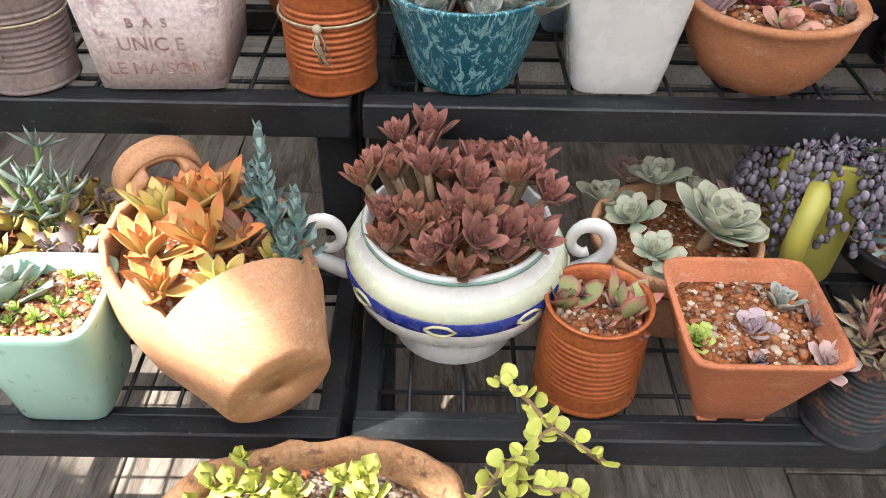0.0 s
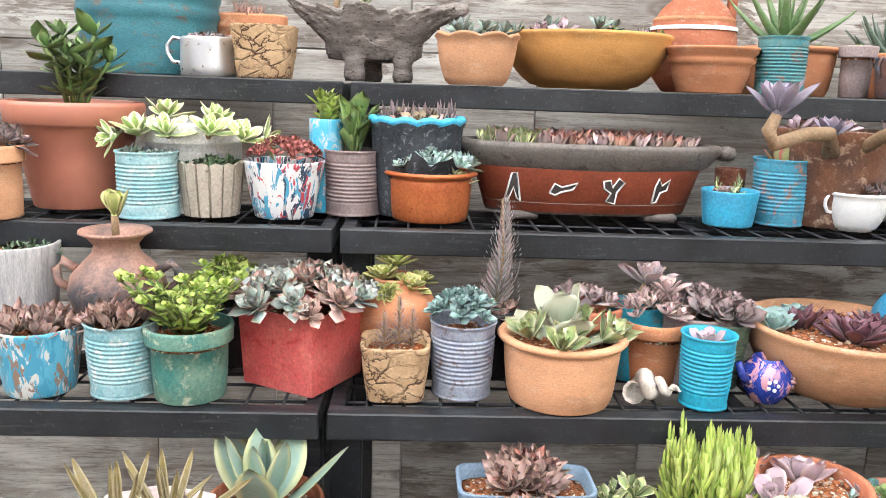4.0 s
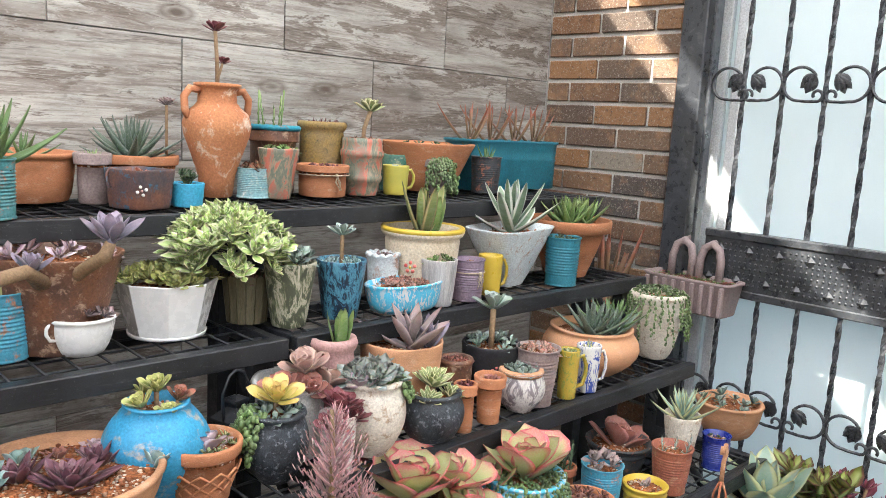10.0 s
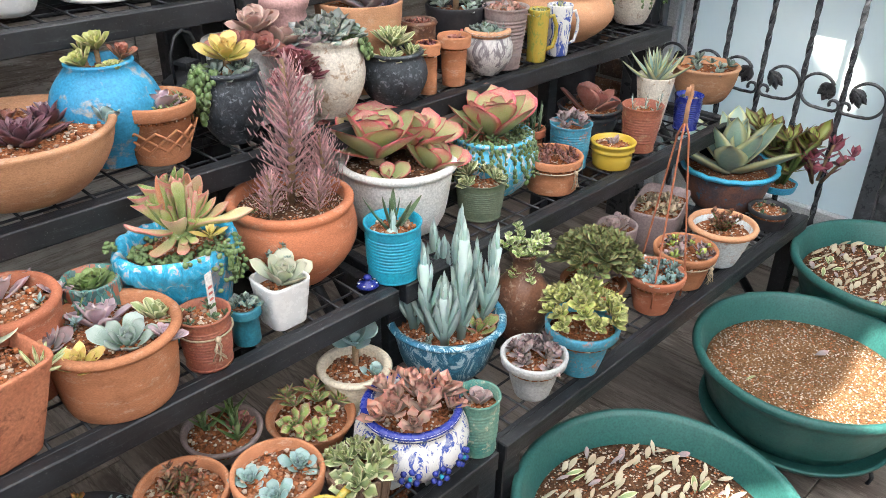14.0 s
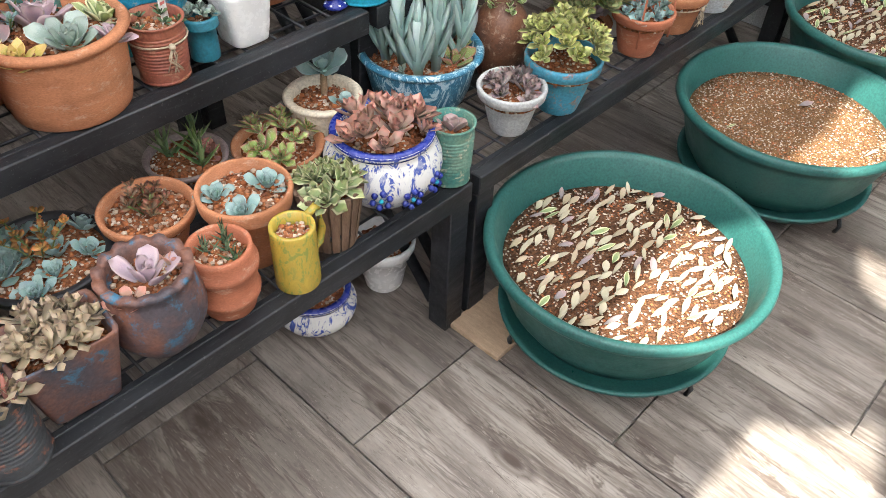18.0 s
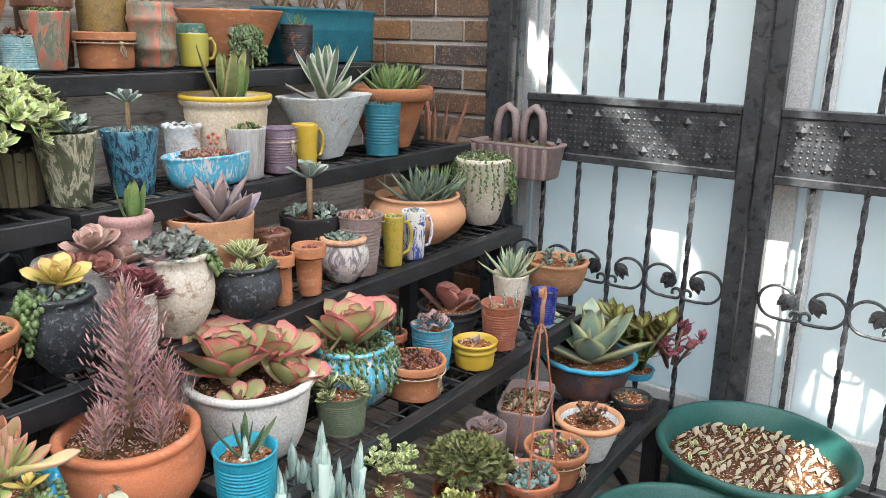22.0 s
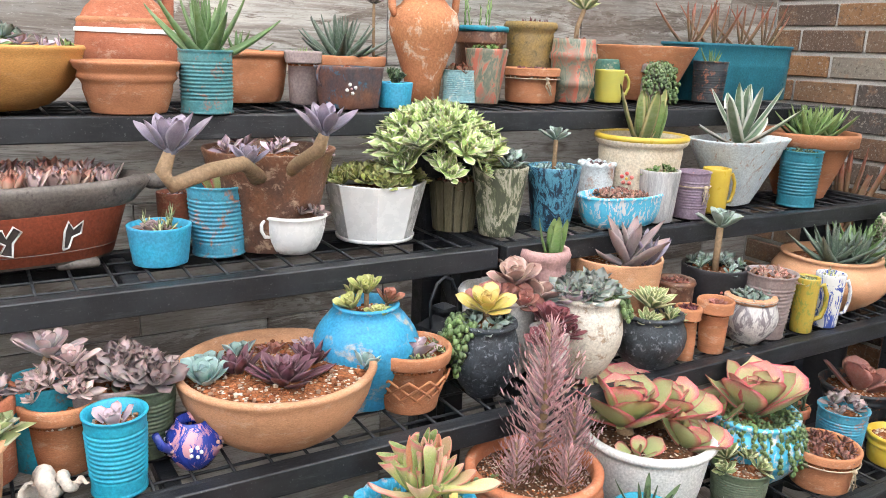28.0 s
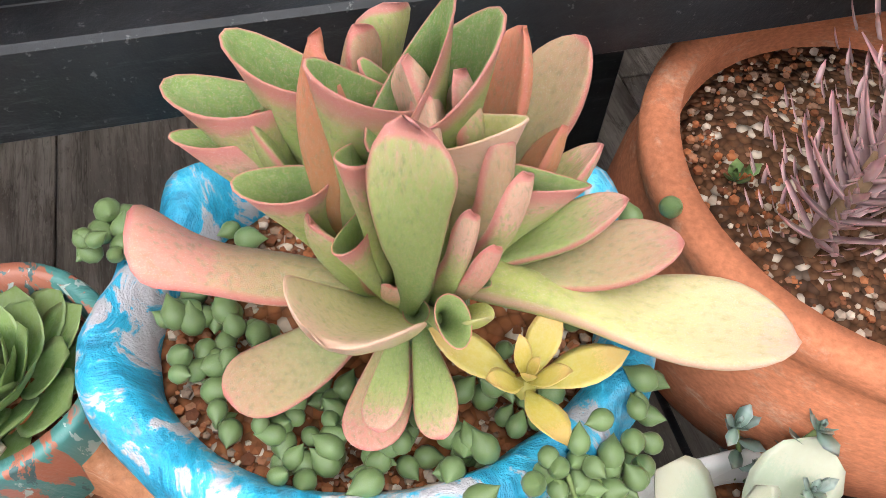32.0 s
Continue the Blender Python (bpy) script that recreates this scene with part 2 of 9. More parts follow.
def jadeleaf(name, foot, body, tip, rim, blush=0.62):
    """A thick jade leaf: green at its foot, blushing towards the tip, with a coloured rim and pale freckles."""
    k = Nodes(name, 0.42, 0, 0.4)
    tc = k.add("ShaderNodeTexCoord")
    sep = k.add("ShaderNodeSeparateXYZ", Vector=tc.outputs["UV"])
    co = k.coords()
    wob = k.add("ShaderNodeMath")
    wob.operation = 'MULTIPLY_ADD'
    k.put(wob, 0, k.noise(co, 28, 5, 0.6))
    k.put(wob, 1, 0.45)
    k.put(wob, 2, sep.outputs[0])
    oi = k.add("ShaderNodeObjectInfo")
    mr = k.add("ShaderNodeMapRange", Value=oi.outputs["Random"])
    mr.inputs["To Min"].default_value, mr.inputs["To Max"].default_value = -0.34, 0.06
    sh = k.add("ShaderNodeMath")
    k.put(sh, 0, wob.outputs[0])
    k.put(sh, 1, mr.outputs[0])
    col = k.ramp(sh.outputs[0], (0.3, foot), (blush, body), (min(0.97, blush + 0.3), tuple(0.5 * (p + q) for p, q in zip(body, tip))), (1.0, tip))
    col = k.mix(k.ramp(k.noise(co, 75, 5, 0.7, 0.6), (0.5, 0.0), (0.7, 0.5)), col, tip)
    col = k.mix(k.ramp(k.noise(co, 60, 4), (0.5, 0.0), (0.75, 0.35)), col, tuple(min(1, 0.55 * v + 0.3) for v in body))
    col = k.mix(k.ramp(k.noise(co, 30, 4, 0.7), (0.5, 0.0), (0.68, 0.45)), col, tuple(0.6 * v for v in foot))
    col = k.mix(k.ramp(sep.outputs[1], (0.6, 0.0), (0.95, 0.9)), col, rim)
    col = k.mix(k.ramp(k.noise(co, 330, 3, 0.75), (0.58, 0.0), (0.64, 0.6)), col, (0.8, 0.73, 0.64))
    k.colour(k.vary(col, 0.14))
    k.b.inputs["Subsurface Weight"].default_value = 0.15
    k.b.inputs["Subsurface Radius"].default_value = (0.006, 0.006, 0.003)
    k.bump(k.noise(co, 240, 4, 0.7), 0.5, 0.0015)
    return k.mat


def gritmat(name, a, b, c, white=0.12, scale=210):
    """Lava grit with pale grains."""
    k = Nodes(name, 0.95, 0, 0.15)
    co = k.coords()
    cell = k.voronoi(co, scale, "Color")
    s = k.add("ShaderNodeSeparateColor", Color=cell)
    col = k.ramp(s.outputs[0], (0.0, a), (0.5, b), (1 - white - 0.02, c), (1 - white, (0.62, 0.52, 0.42)))
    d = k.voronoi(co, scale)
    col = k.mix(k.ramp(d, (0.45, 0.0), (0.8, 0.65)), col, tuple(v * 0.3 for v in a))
    k.colour(k.mix(0.5, col, k.mix(1.0, col, k.ramp(k.noise(co, 25, 3), (0.3, 0.6), (0.7, 1.2)), 'MULTIPLY')))
    inv = k.add("ShaderNodeMath")
    inv.operation = 'SUBTRACT'
    k.put(inv, 0, 1.0)
    k.put(inv, 1, d)
    k.bump(inv.outputs[0], 0.9, 0.004)
    return k.mat


def cracked(name, a, b, dark):
    """Clay split by a net of dark cracks."""
    k = Nodes(name, 0.9, 0, 0.2)
    co = k.coords((1, 1, 1.5))
    bent = k.mix(0.05, co, k.noise(co, 30, 4, 0.7), 'ADD')
    d = k.voronoi(bent, 34, "Distance", 'DISTANCE_TO_EDGE')
    n, f = k.noise(co, 24, 6, 0.7), k.noise(co, 240, 3, 0.6)
    col = k.mix(0.5, k.ramp(n, (0.36, a), (0.62, b)), k.mix(1.0, k.ramp(n, (0.36, a), (0.62, b)), k.ramp(f, (0.3, 0.5), (0.7, 1.3)), 'MULTIPLY'))
    gap = k.mix(1.0, k.ramp(d, (0.02, 1.0), (0.07, 0.0)), k.ramp(k.noise(co, 15, 2), (0.42, 0.15), (0.52, 1.0)), 'MULTIPLY')
    k.colour(k.mix(gap, col, dark))
    k.bump(k.ramp(d, (0.0, 0.0), (0.1, 1.0)), 0.7, 0.003)
    return k.mat


def poured(name, ground, *drips):
    """Paints poured down over one another in long sharp-edged runs."""
    k = Nodes(name, 0.3, 0, 0.5)
    co = k.coords((1, 1, 0.28))
    col = k.mix(0.0, ground, ground)
    for i, (c, much) in enumerate(drips):
        n = k.noise(k.coords((1, 1, 0.26 + 0.06 * i)), 44 + 9 * i, 5, 0.6, 1.1)
        col = k.mix(k.ramp(n, (0.62 - much, 0.0), (0.635 - much, 1.0)), col, c)
    k.colour(col)
    k.bump(k.noise(co, 44, 5, 0.6, 1.1), 0.5, 0.004)
    return k.mat


CORK = cracked("cracked_clay", (0.42, 0.27, 0.15), (0.54, 0.37, 0.22), (0.08, 0.045, 0.03))
TRICOLOUR = poured("red_white_blue_pour", (0.7, 0.7, 0.69), ((0.02, 0.05, 0.09), 0.09), ((0.08, 0.34, 0.5), 0.06), ((0.5, 0.06, 0.08), 0.05), ((0.72, 0.72, 0.7), 0.07))
BLUE_BROWN = poured("blue_brown_wash", (0.1, 0.38, 0.52), ((0.6, 0.6, 0.56), 0.1), ((0.26, 0.17, 0.12), 0.07), ((0.06, 0.3, 0.44), 0.08))
GREEN_RED = poured("green_red_wash", (0.07, 0.22, 0.2), ((0.36, 0.13, 0.08), 0.1), ((0.05, 0.11, 0.11), 0.07), ((0.36, 0.44, 0.4), 0.03))


def woodtile(name, along, pale, mid, dark, wear=0.5):
    """Porcelain printed like old painted planks: grain, cracks, knots and flaked paint."""
    k = Nodes(name, 0.5, 0, 0.4)
    way = (lambda a, b: (a, b, b)) if along == 'x' else (lambda a, b: (b, a, b))
    co, big, slow = k.coords(way(1.0, 16.0)), k.coords(way(1.2, 5.0)), k.coords(way(1.0, 2.4))
    g, f = k.noise(co, 3.0, 10, 0.75, 0.35), k.noise(co, 16, 8, 0.75)
    flake = k.noise(big, 3.2, 12, 0.75, 0.6)
    where = k.noise(slow, 1.7, 3, 0.5)
    tone = k.noise(slow, 2.6, 4, 0.6, 0.4)
    col = k.ramp(g, (0.3, tuple(0.55 * v for v in mid)), (0.42, mid), (0.52, pale), (0.7, tuple(min(1, v * 1.2) for v in pale)))
    col = k.mix(k.ramp(f, (0.5, 0.0), (0.72, 0.6)), col, mid)
    col = k.mix(k.ramp(tone, (0.42, 0.0), (0.62, 0.6)), col, tuple(0.62 * v for v in mid))
    # paint gone in ragged flakes, more on some planks than on others
    bare = k.mix(1.0, k.ramp(flake, (0.5, 0.0), (0.535, 1.0)), k.ramp(where, (0.47, 0.0), (0.56, wear)), 'MULTIPLY')
    col = k.mix(bare, col, k.ramp(f, (0.32, dark), (0.68, mid)))
    # scuffed paint: short pale and dark flecks
    fleck = k.noise(k.coords(way(2.5, 9.0)), 22, 6, 0.8, 0.4)
    col = k.mix(k.ramp(fleck, (0.57, 0.0), (0.63, 0.6)), col, tuple(0.6 * v for v in mid))
    col = k.mix(k.ramp(fleck, (0.36, 0.5), (0.42, 0.0)), col, tuple(min(1, 1.25 * v) for v in pale))
    # long thin cracks and a few knots
    crack = k.ramp(k.noise(co, 1.6, 4, 0.55, 0.5), (0.48, 0.0), (0.489, 0.55), (0.498, 0.0))
    col = k.mix(crack, col, tuple(0.5 * v for v in dark))
    ring = k.coords(way(3.0, 7.0))
    knot = k.ramp(k.voronoi(ring, 1.15), (0.05, 0.9), (0.1, 0.35), (0.14, 0.6), (0.2, 0.0))
    col = k.mix(knot, col, dark)
    k.colour(k.vary(col, 0.16))
    k.rough(k.ramp(flake, (0.45, 0.4), (0.65, 0.62)))
    k.bump(k.mix(0.5, g, flake), 0.25, 0.002)
    return k.mat


TERRA = terracotta("terracotta", (0.47, 0.2, 0.1))
TERRA_PALE = terracotta("pale_terracotta", (0.55, 0.29, 0.16))
TERRA_BRIGHT = terracotta("bright_terracotta", (0.56, 0.2, 0.1))
TERRA_RED = terracotta("red_terracotta", (0.41, 0.145, 0.08))
PLASTIC_CLAY = glaze("clay_red_plastic", (0.44, 0.17, 0.11), (0.4, 0.15, 0.1), 0.4)
BLUE_FLAKE = mottled("flaking_bright_blue", (0.035, 0.26, 0.46), (0.05, 0.33, 0.53), (0.36, 0.34, 0.3), scale=9, rough=0.5)
TERRA_YELLOW = terracotta("ochre_terracotta", (0.56, 0.28, 0.09), (0.6, 0.36, 0.18))
COPPER = mottled("copper_paint", (0.5, 0.15, 0.05), (0.42, 0.11, 0.04), rough=0.38, bump=0.08, metal=0.35)
WHITE = glaze("white_glaze", (0.78, 0.78, 0.76), (0.72, 0.73, 0.72))
WHITE_MATT = mottled("white_matt", (0.74, 0.73, 0.7), (0.68, 0.67, 0.64), rough=0.55, bump=0.06)
CREAM = mottled("cream_paint", (0.66, 0.6, 0.48), (0.56, 0.47, 0.34), rough=0.7)
TEAL = mottled("teal_paint", (0.02, 0.24, 0.33), (0.03, 0.32, 0.4), (0.2, 0.12, 0.07), rough=0.5)
TURQ = mottled("turquoise_paint", (0.02, 0.36, 0.5), (0.03, 0.3, 0.44), rough=0.4, bump=0.1)
SKY_PAINT = mottled("sky_blue_paint", (0.05, 0.42, 0.62), (0.07, 0.36, 0.56), rough=0.4, bump=0.1)
BLUE_RUST = mottled("blue_paint_over_rust", (0.08, 0.36, 0.5), (0.06, 0.27, 0.38), (0.42, 0.2, 0.12), rough=0.55)
PALE_BLUE = mottled("pale_blue_tin", (0.2, 0.42, 0.46), (0.35, 0.52, 0.53), (0.6, 0.66, 0.62), rough=0.5)
GREY_TIN = mottled("grey_blue_tin", (0.25, 0.28, 0.36), (0.36, 0.4, 0.47), (0.2, 0.16, 0.16), rough=0.45, metal=0.2)
BROWN_TIN = mottled("brown_tin", (0.24, 0.18, 0.17), (0.3, 0.24, 0.23), rough=0.5)
RUST_TIN = mottled("rust_tin", (0.34, 0.12, 0.07), (0.28, 0.09, 0.06), (0.4, 0.22, 0.14), rough=0.5)
TEAL_RUST = mottled("teal_rust_tin", (0.05, 0.2, 0.22), (0.1, 0.26, 0.27), (0.36, 0.13, 0.08), rough=0.5)
DARK_TIN = mottled("dark_tin", (0.03, 0.035, 0.04), (0.06, 0.065, 0.07), (0.3, 0.12, 0.07), rough=0.5)
GREEN_TIN = mottled("green_tin", (0.09, 0.13, 0.08), (0.14, 0.17, 0.11), rough=0.5)
GREEN_PATINA = mottled("green_patina", (0.05, 0.2, 0.17), (0.16, 0.27, 0.2), (0.45, 0.45, 0.33), rough=0.6)
NAVY = glaze("navy_glaze", (0.015, 0.025, 0.2), (0.03, 0.05, 0.28))
BLUE_DEEP = marbled("dark_blue_drip", (0.02, 0.08, 0.14), (0.1, 0.3, 0.4), (0.01, 0.02, 0.04))
BLUE_MARBLE = marbled("blue_white_marbling", (0.06, 0.24, 0.36), (0.02, 0.12, 0.2), (0.5, 0.64, 0.68), 36)
BLUE_WHITE = marbled("bright_blue_brushed", (0.05, 0.4, 0.62), (0.1, 0.48, 0.66), (0.62, 0.6, 0.58))
TEAL_MARBLE = marbled("teal_marbling", (0.015, 0.17, 0.23), (0.01, 0.09, 0.14), (0.3, 0.52, 0.53), 78)
MOSS_WHITE = marbled("moss_white_relief", (0.13, 0.15, 0.08), (0.45, 0.42, 0.33), (0.07, 0.08, 0.05), 22, 0.7)
DECOUP = marbled("decoupage", (0.35, 0.28, 0.2), (0.12, 0.16, 0.12), (0.5, 0.15, 0.1), 18, 0.5)
BARK = mottled("driftwood", (0.16, 0.135, 0.12), (0.3, 0.265, 0.24), (0.05, 0.04, 0.035), scale=30, rough=0.95, bump=1.0, stretch=(1, 1, 3))
BRICKPOT = mottled("rough_brick_clay", (0.5, 0.2, 0.11), (0.42, 0.15, 0.08), (0.25, 0.1, 0.06), scale=12, rough=0.95, bump=0.8)
REDCUBE = mottled("faded_red_paint", (0.56, 0.09, 0.085), (0.64, 0.2, 0.17), (0.44, 0.04, 0.04), scale=7, rough=0.4, bump=0.05)
PINKBOX = mottled("pink_white_print", (0.72, 0.62, 0.6), (0.66, 0.54, 0.52), (0.42, 0.28, 0.28), scale=11, rough=0.55, bump=0.1)
MINT = glaze("mint_enamel", (0.38, 0.6, 0.5), (0.35, 0.56, 0.47), 0.3)
BLACK = mottled("black_pot", (0.018, 0.018, 0.02), (0.035, 0.035, 0.04), rough=0.45, bump=0.1)
BLACK_TEX = mottled("black_textured", (0.02, 0.025, 0.03), (0.05, 0.06, 0.07), (0.2, 0.22, 0.24), scale=30, rough=0.5, bump=0.6)
OLIVE = mottled("olive_clay", (0.3, 0.2, 0.06), (0.24, 0.17, 0.08), (0.12, 0.1, 0.06), rough=0.7)
OLIVEWOOD = mottled("olive_wood", (0.1, 0.09, 0.05), (0.15, 0.13, 0.08), rough=0.7, stretch=(4, 4, 0.5))
WOOD = mottled("barrel_wood", (0.12, 0.07, 0.045), (0.19, 0.12, 0.08), rough=0.75, stretch=(5, 5, 0.5))
BEIGE = mottled("beige_picket", (0.5, 0.44, 0.36), (0.42, 0.36, 0.29), rough=0.7)
MAUVE = mottled("mauve_plastic", (0.3, 0.23, 0.22), (0.26, 0.2, 0.2), rough=0.6, bump=0.08)
PINK = mottled("dusty_pink", (0.5, 0.3, 0.28), (0.44, 0.26, 0.25), rough=0.7)
PURPLE_TIN = mottled("purple_tin", (0.2, 0.14, 0.2), (0.26, 0.2, 0.25), rough=0.5)
YELLOW = glaze("yellow_glaze", (0.55, 0.4, 0.05), (0.5, 0.34, 0.04), 0.3)
YELLOW_GREEN = glaze("yellow_green_jug", (0.5, 0.44, 0.08), (0.42, 0.4, 0.09), 0.35)
MUG_YELLOW = marbled("yellow_green_relief_glaze", (0.5, 0.36, 0.06), (0.42, 0.3, 0.05), (0.26, 0.28, 0.06), 70, 0.25)
BRONZE = mottled("bronze_pot", (0.2, 0.09, 0.05), (0.11, 0.06, 0.045), (0.4, 0.28, 0.2), rough=0.4, bump=0.3)
VASE = mottled("dark_vase_flaking", (0.36, 0.2, 0.15), (0.06, 0.06, 0.065), (0.42, 0.24, 0.18), scale=9, rough=0.6)
ALU = glaze("aluminium", (0.74, 0.75, 0.76), (0.68, 0.69, 0.71), 0.3, 8)
ALU.node_tree.nodes["Principled BSDF"].inputs["Metallic"].default_value = 0.9
TEAL_WORN = mottled("worn_dark_teal", (0.035, 0.14, 0.17), (0.06, 0.21, 0.24), (0.16, 0.12, 0.095), scale=7, rough=0.5, stretch=(1, 1, 2.5))
WHITEWASH = mottled("white_carved", (0.66, 0.62, 0.54), (0.58, 0.52, 0.43), (0.36, 0.26, 0.18), scale=14, rough=0.8, bump=0.5)
PALE_WASH = mottled("pale_blue_white_wash", (0.5, 0.56, 0.58), (0.6, 0.64, 0.64), (0.4, 0.26, 0.2), scale=9, rough=0.7)
GREYPOT = mottled("grey_cement", (0.4, 0.41, 0.41), (0.5, 0.5, 0.49), rough=0.8)
GREYWOOD = mottled("grey_streaks", (0.3, 0.3, 0.3), (0.5, 0.49, 0.48), rough=0.7, stretch=(6, 6, 0.4))
BLUEGREY = mottled("blue_grey_plastic", (0.2, 0.28, 0.36), (0.17, 0.24, 0.32), rough=0.5, bump=0.05)
CREAM_CAN = mottled("white_red_can", (0.66, 0.6, 0.56), (0.6, 0.53, 0.5), (0.42, 0.12, 0.1), rough=0.6)
RELIEF_GREY = marbled("grey_white_relief", (0.36, 0.34, 0.34), (0.6, 0.58, 0.55), (0.18, 0.16, 0.17), 24, 0.6)
BLUE_TILE = marbled("blue_white_glaze", (0.62, 0.62, 0.6), (0.66, 0.66, 0.64), (0.06, 0.1, 0.35), 44, 0.25)
BLUE_FLOWER = marbled("blue_flower_enamel", (0.03, 0.06, 0.36), (0.02, 0.04, 0.26), (0.6, 0.3, 0.35), 30, 0.2)
RUSTBLUE = mottled("rust_blue_wash", (0.07, 0.06, 0.07), (0.2, 0.09, 0.06), (0.05, 0.15, 0.24), scale=13, rough=0.55)
TEAL_METAL = mottled("teal_metal", (0.025, 0.15, 0.2), (0.03, 0.19, 0.25), rough=0.4, bump=0.06)
TUB = mottled("green_plastic_tub", (0.022, 0.1, 0.09), (0.03, 0.12, 0.105), rough=0.42, bump=0.06, scale=6)
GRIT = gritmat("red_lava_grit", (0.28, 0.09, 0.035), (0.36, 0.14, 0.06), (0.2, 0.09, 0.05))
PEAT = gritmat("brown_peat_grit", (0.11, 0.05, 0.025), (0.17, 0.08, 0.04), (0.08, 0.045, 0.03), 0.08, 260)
def worn_iron():
    """Black paint on iron, dusty on top, scuffed down to grey in specks and streaks."""
    k = Nodes("black_iron", 0.5, 0, 0.4)
    co, st = k.coords(), k.coords((0.35, 3, 3))
    col = k.ramp(k.noise(co, 9, 6, 0.7), (0.35, (0.008, 0.009, 0.011)), (0.65, (0.026, 0.029, 0.033)))
    col = k.mix(k.ramp(k.noise(st, 30, 8, 0.8), (0.56, 0.0), (0.72, 0.75)), col, (0.085, 0.088, 0.092))
    col = k.mix(k.ramp(k.noise(co, 190, 4, 0.75), (0.62, 0.0), (0.7, 0.8)), col, (0.14, 0.14, 0.14))
    k.colour(col)
    k.rough(k.ramp(k.noise(st, 22, 5), (0.35, 0.32), (0.7, 0.62)))
    k.bump(k.noise(co, 120, 5, 0.75), 0.35, 0.002)
    return k.mat


IRON = worn_iron()
STEEL_BAR = mottled("wrought_iron", (0.03, 0.032, 0.036), (0.055, 0.058, 0.064), rough=0.3, bump=0.2, spec=0.6)
GATE_IRON = mottled("gate_iron", (0.03, 0.033, 0.037), (0.045, 0.049, 0.055), (0.09, 0.095, 0.1), rough=0.34, bump=0.12, scale=9, spec=0.6)
STRING = mottled("jute_string", (0.5, 0.42, 0.3), (0.4, 0.32, 0.22), rough=0.95)
STEMC = mottled("woody_stem", (0.24, 0.16, 0.09), (0.3, 0.2, 0.12), rough=0.8)
STEMG = mottled("green_stem", (0.12, 0.2, 0.06), (0.18, 0.22, 0.08), rough=0.6)
GREEN_P = mottled("bright_green_plastic", (0.03, 0.5, 0.04), (0.04, 0.42, 0.03), rough=0.35, bump=0.03)
WALLTILE = woodtile("wall_wood_tile", 'x', (0.44, 0.43, 0.395), (0.265, 0.235, 0.205), (0.085, 0.06, 0.045), 1.0)
FLOORTILE = woodtile("floor_wood_tile", 'y', (0.3, 0.265, 0.23), (0.165, 0.137, 0.116), (0.06, 0.042, 0.033), 1.0)
GROUT = mottled("grout", (0.6, 0.58, 0.54), (0.5, 0.48, 0.45), rough=0.9)
GROUT_D = mottled("dark_grout", (0.24, 0.22, 0.2), (0.18, 0.165, 0.15), rough=0.9)
STUCCO = mottled("white_stucco", (0.7, 0.69, 0.66), (0.64, 0.63, 0.6), rough=0.9, bump=0.4)
WALL_PLAIN = mottled("brown_render", (0.34, 0.28, 0.23), (0.28, 0.23, 0.19), rough=0.9, bump=0.4)
PVC = mottled("white_door_frame", (0.72, 0.74, 0.74), (0.68, 0.7, 0.7), rough=0.35, bump=0.02)
FROST = glaze("frosted_pane", (0.9, 0.95, 0.93), (0.86, 0.92, 0.9), 0.16, 2)


def lit_through(m, share, tint):
    """Lets part of the light behind a pane through, softened."""
    t = m.node_tree
    out, surf = t.nodes["Material Output"], t.nodes["Principled BSDF"]
    tr, mx = t.nodes.new("ShaderNodeBsdfTranslucent"), t.nodes.new("ShaderNodeMixShader")
    tr.inputs[0].default_value = (*tint, 1)
    mx.inputs[0].default_value = share
    t.links.new(surf.outputs[0], mx.inputs[1])
    t.links.new(tr.outputs[0], mx.inputs[2])
    t.links.new(mx.outputs[0], out.inputs["Surface"])


lit_through(FROST, 0.4, (0.88, 0.95, 0.93))

